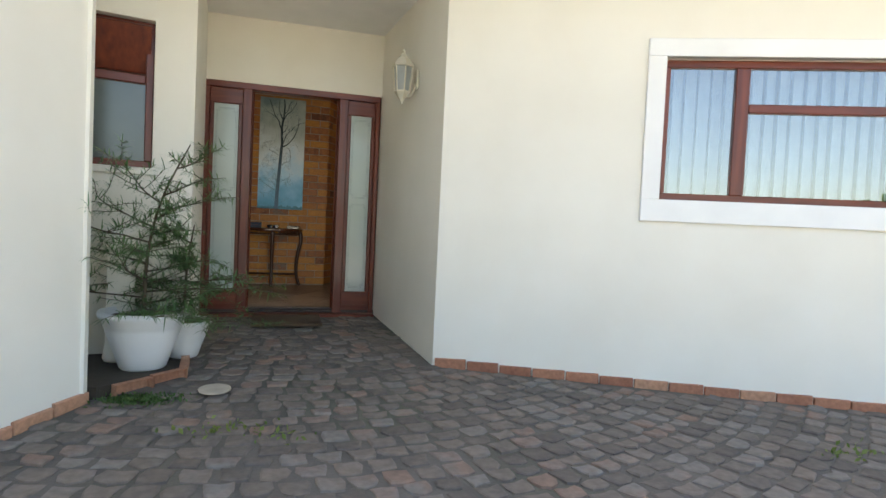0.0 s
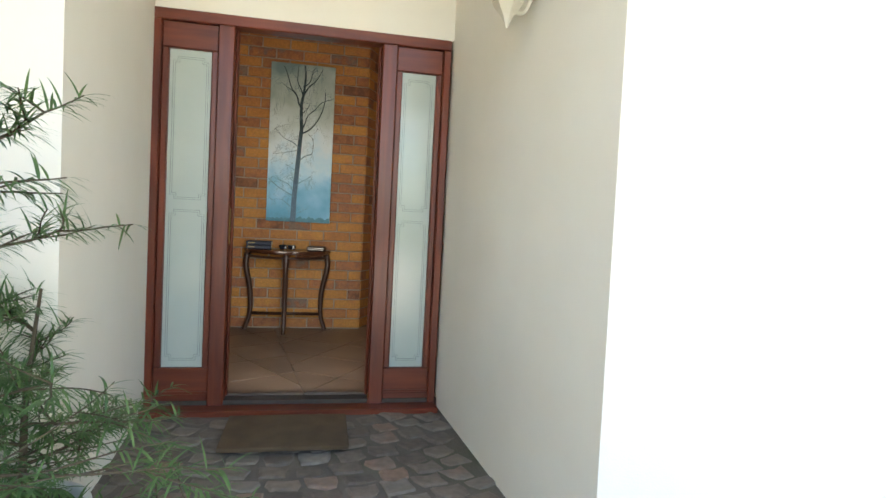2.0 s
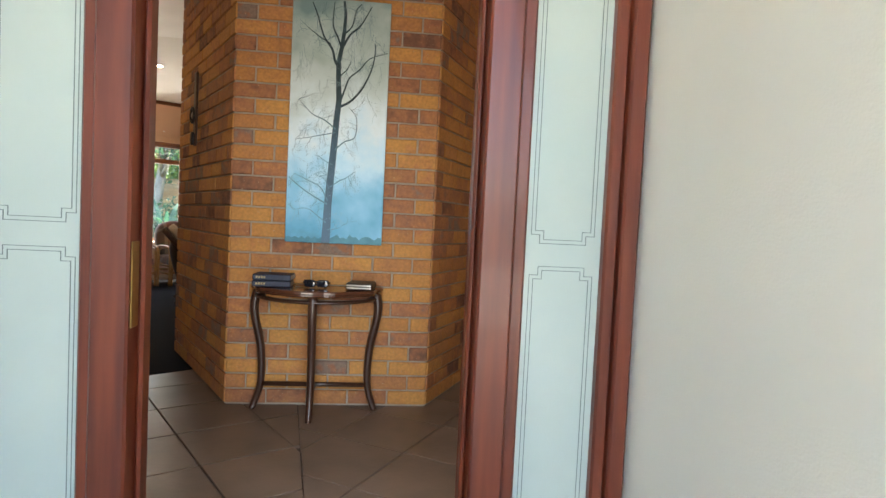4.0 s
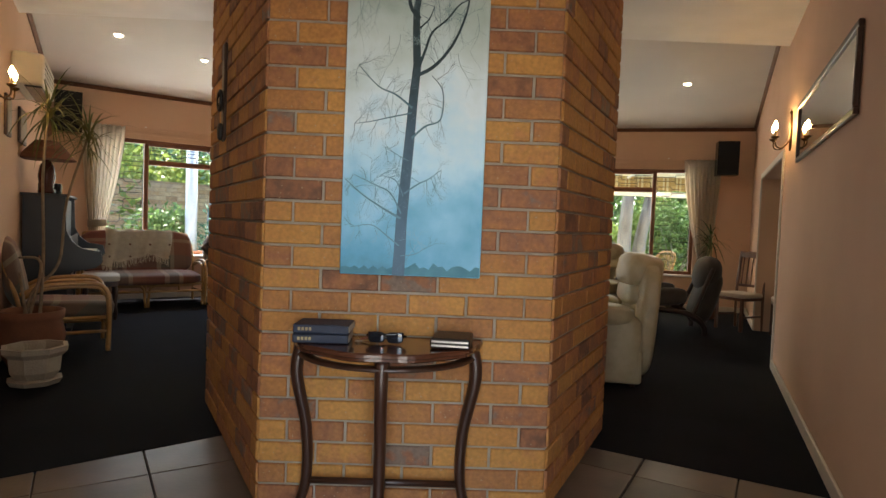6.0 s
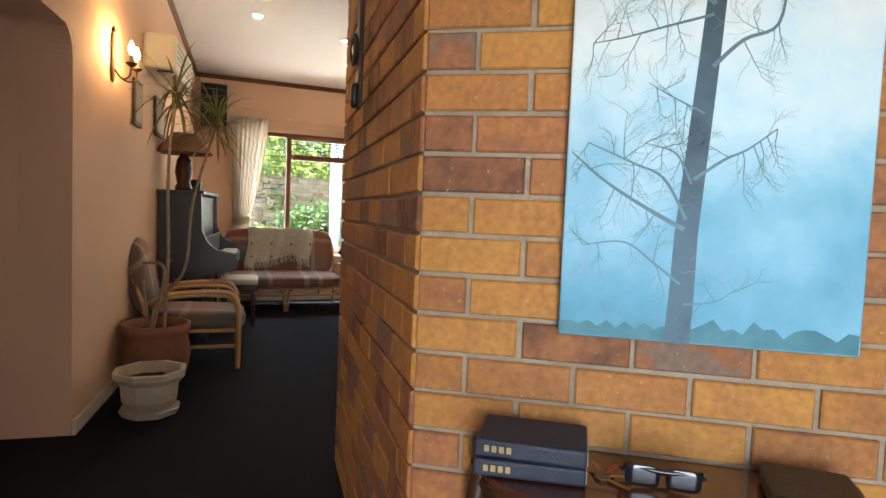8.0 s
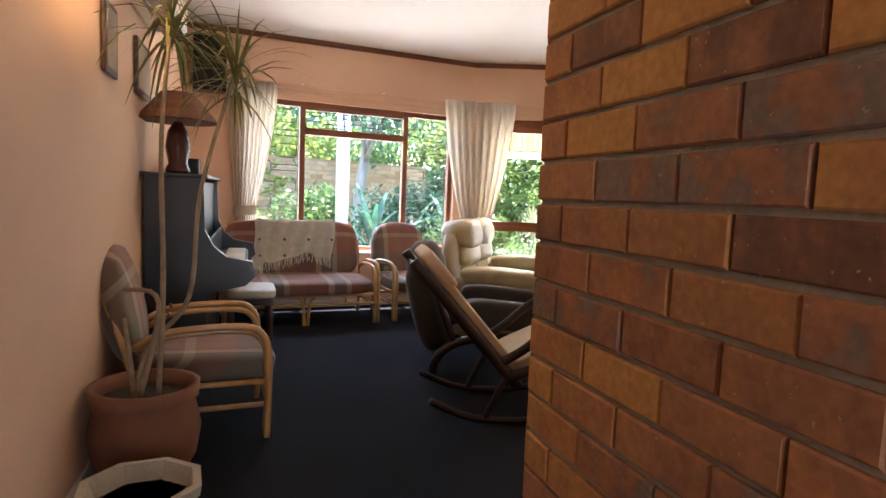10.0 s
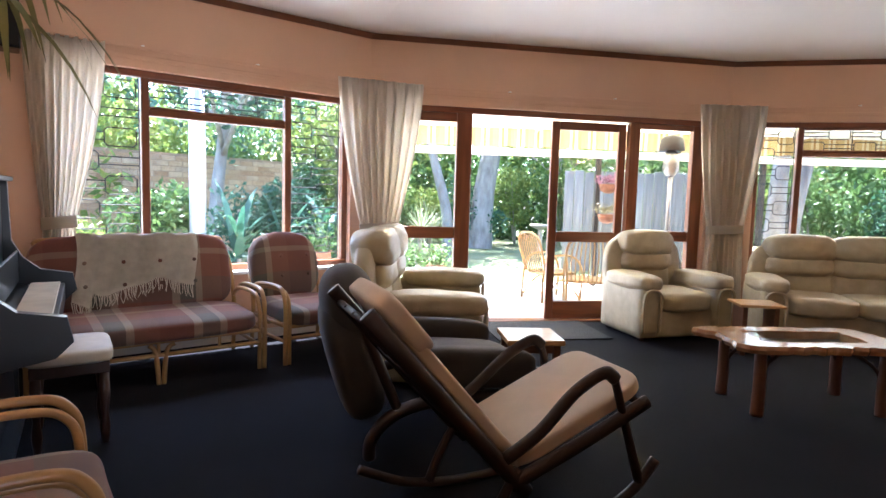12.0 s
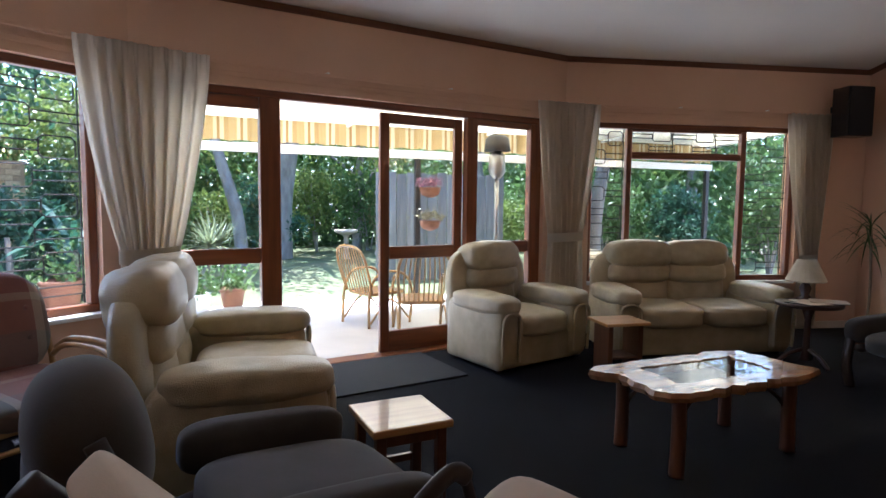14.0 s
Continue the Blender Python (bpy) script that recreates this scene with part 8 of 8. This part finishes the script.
# ---- pieces: bricks, tiles, paving ----
def brick_mesh(L, H, D, mat, name="brick"):
    """One brick with a chamfered face; x along the face, y towards the face's front (negative)."""
    bm = B()
    c = 0.004
    back = [bm.verts.new(q) for q in ((0, 0, 0), (L, 0, 0), (L, 0, H), (0, 0, H))]
    mid = [bm.verts.new(q) for q in ((0, -D + c, 0), (L, -D + c, 0), (L, -D + c, H), (0, -D + c, H))]
    fr = [bm.verts.new(q) for q in ((c, -D, c), (L - c, -D, c), (L - c, -D, H - c), (c, -D, H - c))]
    for a, b in ((back, mid), (mid, fr)):
        for i in range(4):
            j = (i + 1) % 4
            bm.faces.new((a[i], a[j], b[j], b[i]))
    bm.faces.new(fr)
    bmesh.ops.recalc_face_normals(bm, faces=bm.faces)
    return mesh_of(bm, name, mat)


PITCH, BH, JT = 0.0902, 0.0792, 0.011
full_, half_ = brick_mesh(0.229, BH, 0.012, M_BRICK), brick_mesh(0.109, BH, 0.012, M_BRICK)
jv, jf = [], []
rng = random.Random(9)
count = 0
for fi in range(len(HEX)):
    a, b = HEX[fi], HEX[(fi + 1) % len(HEX)]
    fm = wall_frame(a, b)
    W_ = span(a, b)
    for row in range(38):
        z = 0.014 + PITCH * row
        halves = round(W_ / 0.12)
        u_ = W_ / halves
        lay = [2] * (halves // 2) + [1] * (halves % 2) if row % 2 == 0 else [1] + [2] * ((halves - 1) // 2) + [1] * ((halves - 1) % 2)
        cells = [(sum(lay[:k]) * u_ + JT / 2, 1 if n_ == 1 else 0) for k, n_ in enumerate(lay)]
        for x, h in cells:
            m = fm @ pose(x + rng.uniform(-0.0015, 0.0015), 0.0095 - rng.uniform(0, 0.0025), z + rng.uniform(-0.001, 0.001), 0, rng.uniform(-0.25, 0.25), 0)
            own = (fi == 0 and row < 27) or (fi == 7 and row < 26)
            if own and count < 297:
                again("brick", half_ if h else full_, pillar, m)
                count += 1
            else:
                me = half_ if h else full_
                k0 = len(jv)
                jv += [tuple(m @ v.co) for v in me.vertices]
                jf += [[k0 + i for i in p.vertices] for p in me.polygons]
me = bpy.data.meshes.new("brickwork")
me.from_pydata(jv, [], jf)
me.materials.append(M_BRICKJ)
bw = new("brickwork", me)
bw.parent = pillar
tagged(bw, "face bricks of the far sides", kind="stuff")


# hall tiles in two mirrored fields that meet on a seam from the pillar to the door
def inside_hall(x, y):
    if y < -2.04:
        return False
    l = (WL[0] - DL[0]) * (y - DL[1]) - (WL[1] - DL[1]) * (x - DL[0])
    r = (WR[0] - DR[0]) * (y - DR[1]) - (WR[1] - DR[1]) * (x - DR[0])
    return l < 0.0 and r > 0.0


def clip(poly, a, b):
    """The part of a convex polygon to the left of the line a to b."""
    out = []
    side = lambda p: (b[0] - a[0]) * (p[1] - a[1]) - (b[1] - a[1]) * (p[0] - a[0])
    for i in range(len(poly)):
        p, q = poly[i], poly[(i + 1) % len(poly)]
        sp, sq = side(p), side(q)
        if sp >= 0:
            out.append(p)
        if sp * sq < 0:
            t = sp / (sp - sq)
            out.append((p[0] + (q[0] - p[0]) * t, p[1] + (q[1] - p[1]) * t))
    return out


fl = bpy.data.objects["floor"]
SEAM0, SEAM1 = (0.53, -2.10), (0.20, 0.0)


def tile_piece(poly, mat, parent, z0, z1, name, shrink=0.004):
    cx_ = sum(p[0] for p in poly) / len(poly)
    cy_ = sum(p[1] for p in poly) / len(poly)
    bm = B()
    lo_, hi_, tp_ = [], [], []
    for x, y in poly:
        dx, dy = x - cx_, y - cy_
        l = math.hypot(dx, dy) or 1
        k = 1 - shrink * 1.4 / l
        lo_.append(bm.verts.new((dx * k, dy * k, z0)))
        hi_.append(bm.verts.new((dx * k, dy * k, z1 - 0.002)))
        k2 = 1 - (shrink * 1.4 + 0.003) / l
        tp_.append(bm.verts.new((dx * k2, dy * k2, z1)))
    n = len(poly)
    for a, b in ((lo_, hi_), (hi_, tp_)):
        for i in range(n):
            j = (i + 1) % n
            bm.faces.new((a[i], a[j], b[j], b[i]))
    bm.faces.new(tp_)
    ob = new(name, mesh_of(bm, name, mat))
    ob.parent = parent
    ob.location = (cx_, cy_, 0)
    return ob


T = 0.445
for left in (True, False):
    th_ = radians(-59 if left else -121)
    ex, ey = (math.cos(th_), math.sin(th_)), (-math.sin(th_), math.cos(th_))
    for i in range(-8, 9):
        for j in range(-8, 9):
            o = (0.045 + ex[0] * T * i + ey[0] * T * j, -0.268 + ex[1] * T * i + ey[1] * T * j)
            poly = [o, (o[0] + ex[0] * T, o[1] + ex[1] * T), (o[0] + (ex[0] + ey[0]) * T, o[1] + (ex[1] + ey[1]) * T), (o[0] + ey[0] * T, o[1] + ey[1] * T)]
            poly = clip(poly, *((SEAM0, SEAM1) if left else (SEAM1, SEAM0)))
            for a, b in ((DR, WR), (WL, DL), (DL, DR), *(((K1, K0),) if left else ((K3, K2),))):
                if len(poly) > 2:
                    poly = clip(poly, a, b)
            if len(poly) < 3:
                continue
            area = abs(sum(poly[k][0] * poly[(k + 1) % len(poly)][1] - poly[(k + 1) % len(poly)][0] * poly[k][1] for k in range(len(poly)))) / 2
            if area > 0.004:
                tile_piece(poly, M_TILE, fl, -0.012, 0.002, "tile")

# porch paving: fan-laid rough setts on a bed
M_SETT = ramp_surf("paving_sett", [(0.0, (0.12, 0.098, 0.08)), (0.35, (0.165, 0.135, 0.11)), (0.6, (0.20, 0.158, 0.125)), (0.8, (0.20, 0.18, 0.155)), (1.0, (0.235, 0.155, 0.115))], 0.85, "object", 25, 0.6)
M_SETTJ = ramp_surf("paving_sett_joined", [(0.0, (0.12, 0.098, 0.08)), (0.35, (0.165, 0.135, 0.11)), (0.6, (0.20, 0.158, 0.125)), (0.8, (0.20, 0.18, 0.155)), (1.0, (0.235, 0.155, 0.115))], 0.85, "island", 25, 0.6)
M_BED = surf("sandy_joint", (0.15, 0.13, 0.108), (0.105, 0.092, 0.075), rough=0.95, scale=3, fine=60, bump=0.6, world_space=True, stain=(0.07, 0.085, 0.04), stain_scale=0.9)
bm = B()
yy = [-2.10, -3.0, -4.0, -5.5, -7.0, -8.5, -9.6]
vv = [[bm.verts.new((x, y, ground_z(x, y) + 0.004)) for x in (-3.0, -0.33, 1.3, 4, 7, 10)] for y in yy]
for a, b in zip(vv, vv[1:]):
    for i in range(5):
        bm.faces.new((a[i], b[i], b[i + 1], a[i + 1]))
pav = tagged(part("pavement", bm, M_BED), "worn sett paving in front of the entrance, mossy joints", "paving", kind="structure")
rng = random.Random(31)
FC = (0.48, -1.2)
sv, sf = [], []
count = 0


def in_yard(x, y):
    if y > -2.28:
        return False
    if x > PR[0] - 0.05 - 0.09 * (y + 3.886) and y > PR[1]:
        return False
    if x > PR[0] and (FR[0] - PR[0]) * (y - PR[1]) - (FR[1] - PR[1]) * (x - PR[0]) > -0.35:
        return False
    if x < -0.26:
        return (BIG[0] - (-2.6)) * (y + 8.7) - (BIG[1] + 8.7) * (x + 2.6) < -0.05 and y < -4.35
    return True


rad = 1.05
while rad < 8.2:
    step = rng.uniform(0.10, 0.135)
    n = int(2 * math.pi * rad / rng.uniform(0.13, 0.17))
    ph0 = rng.random()
    for k in range(n):
        a = 2 * math.pi * (k + ph0) / n
        r0, r1 = rad + 0.009, rad + step - 0.009
        da = math.pi / n * rng.uniform(0.8, 0.92)
        poly = []
        for aa, rr in ((a - da, r0), (a, r0 + 0.006), (a + da, r0), (a + da, (r0 + r1) / 2), (a + da * 0.8, r1), (a, r1 + 0.012), (a - da * 0.8, r1), (a - da, (r0 + r1) / 2)):
            rr += rng.uniform(-0.013, 0.013)
            aa += rng.uniform(-0.16, 0.16) * da
            poly.append((FC[0] + rr * math.cos(aa), FC[1] + rr * math.sin(aa)))
        cx_, cy_ = FC[0] + (rad + step / 2) * math.cos(a), FC[1] + (rad + step / 2) * math.sin(a)
        if not in_yard(cx_, cy_) or cy_ < -8.6:
            continue
        h = 0.004 + rng.uniform(0, 0.009)
        zb = ground_z(cx_, cy_)
        tx, ty = rng.uniform(-0.04, 0.04), rng.uniform(-0.04, 0.04)
        near = cy_ > -5.0 and cx_ < 1.5
        ring0 = [(x - cx_, y - cy_, -0.01) for x, y in poly]
        ring1 = [((x - cx_) * 0.97, (y - cy_) * 0.97, h) for x, y in poly]
        ring2 = [((x - cx_) * 0.82, (y - cy_) * 0.82, h + 0.004 + tx * (x - cx_) + ty * (y - cy_)) for x, y in poly]
        V = ring0 + ring1 + ring2
        F = [[i, (i + 1) % 8, 8 + (i + 1) % 8, 8 + i] for i in range(8)] + [[8 + i, 8 + (i + 1) % 8, 16 + (i + 1) % 8, 16 + i] for i in range(8)] + [[16 + i for i in range(8)]]
        if near and count < 298:
            me = bpy.data.meshes.new("sett")
            me.from_pydata(V, [], F)
            me.materials.append(M_SETT)
            ob = new("sett", me)
            ob.parent = pav
            ob.location = (cx_, cy_, zb)
            count += 1
        else:
            k0 = len(sv)
            sv += [(x + cx_, y + cy_, z + zb) for x, y, z in V]
            sf += [[k0 + i for i in f] for f in F]
    rad += step
me = bpy.data.meshes.new("setts")
me.from_pydata(sv, [], sf)
me.materials.append(M_SETTJ)
so = new("setts", me)
so.parent = pav
tagged(so, "rough brown and grey paving setts", kind="stuff")

# brick courses along the foot of the house walls and round the bed
pb = brick_mesh(0.222, 0.075, 0.05, ramp_surf("plinth_brick", [(0.0, (0.30, 0.12, 0.07)), (0.5, (0.42, 0.19, 0.11)), (1.0, (0.47, 0.25, 0.15))], 0.85, "object", 40, 0.5))
for name_, p, q, n, side in (("brick_plinth", PR, FR, 28, 1), ("brick_plinth", BIG, (-2.6, -8.7), 16, -1)):
    th_ = tagged(thing(name_, "row of red bricks along the foot of the house wall", "plinth", kind="structure"))
    fm = wall_frame(p, q) if side > 0 else wall_frame(q, p)
    L = span(p, q)
    for k in range(n):
        s = 0.02 + 0.232 * k if side > 0 else L - 0.232 * (k + 1)
        w = fm @ Vector((s + 0.11, -0.02, 0))
        again("brick", pb, th_, fm @ pose(s, 0.028, ground_z(w.x, w.y) - 0.012 + rng.uniform(-0.004, 0.004), 0, rng.uniform(-1, 1), rng.uniform(-0.8, 0.8)))
ed = tagged(thing("bed_edging", "red brick edging round the planting bed", "edging", kind="structure"))
for a, b in (((-0.19, -4.02), (-0.56, -4.40)), ((-0.19, -4.02), (-0.24, -3.45))):
    L = span(a, b)
    d = math.degrees(math.atan2(b[1] - a[1], b[0] - a[0]))
    for k in range(int(L / 0.232) + 1):
        if 0.232 * k + 0.15 > L:
            break
        u = 0.232 * k / L
        x, y = a[0] + (b[0] - a[0]) * u, a[1] + (b[1] - a[1]) * u
        again("brick", pb, ed, pose(x, y, ground_z(x, y) - 0.01, 0, 0, d) @ pose(0, 0.03, 0))
slab("planting_bed", [(-0.24, -3.45), (-0.22, -4.0), (-0.58, -4.38), (-1.2, -4.3), (-1.2, -3.6)], -0.5, ground_z(-0.35, -3.95) + 0.05, M_SOIL, "dark damp soil of the porch bed", "bed")
mp_ = [(rng.gauss(-0.36, 0.10), rng.gauss(-4.42, 0.05), ground_z(-0.36, -4.4) + 0.01) for _ in range(900)]
tagged(new("moss", leaves_mesh("moss", mp_, 0.022, rng, G1, -0.8)), "green moss and weeds by the bed edging", "moss", kind="stuff")
wd = []
for cx_, cy_, n in ((0.9, -6.15, 70), (1.5, -6.3, 60), (0.35, -5.0, 25), (2.6, -6.6, 90), (1.9, -6.5, 80), (0.1, -4.9, 50), (3.3, -5.6, 40)):
    for _ in range(n):
        x, y = rng.gauss(cx_, 0.12), rng.gauss(cy_, 0.05)
        wd.append((x, y, ground_z(x, y) + 0.01))
tagged(new("weeds", leaves_mesh("weeds", wd, 0.035, rng, G2, -1.2)), "weeds growing in the paving joints", "weeds", kind="stuff")
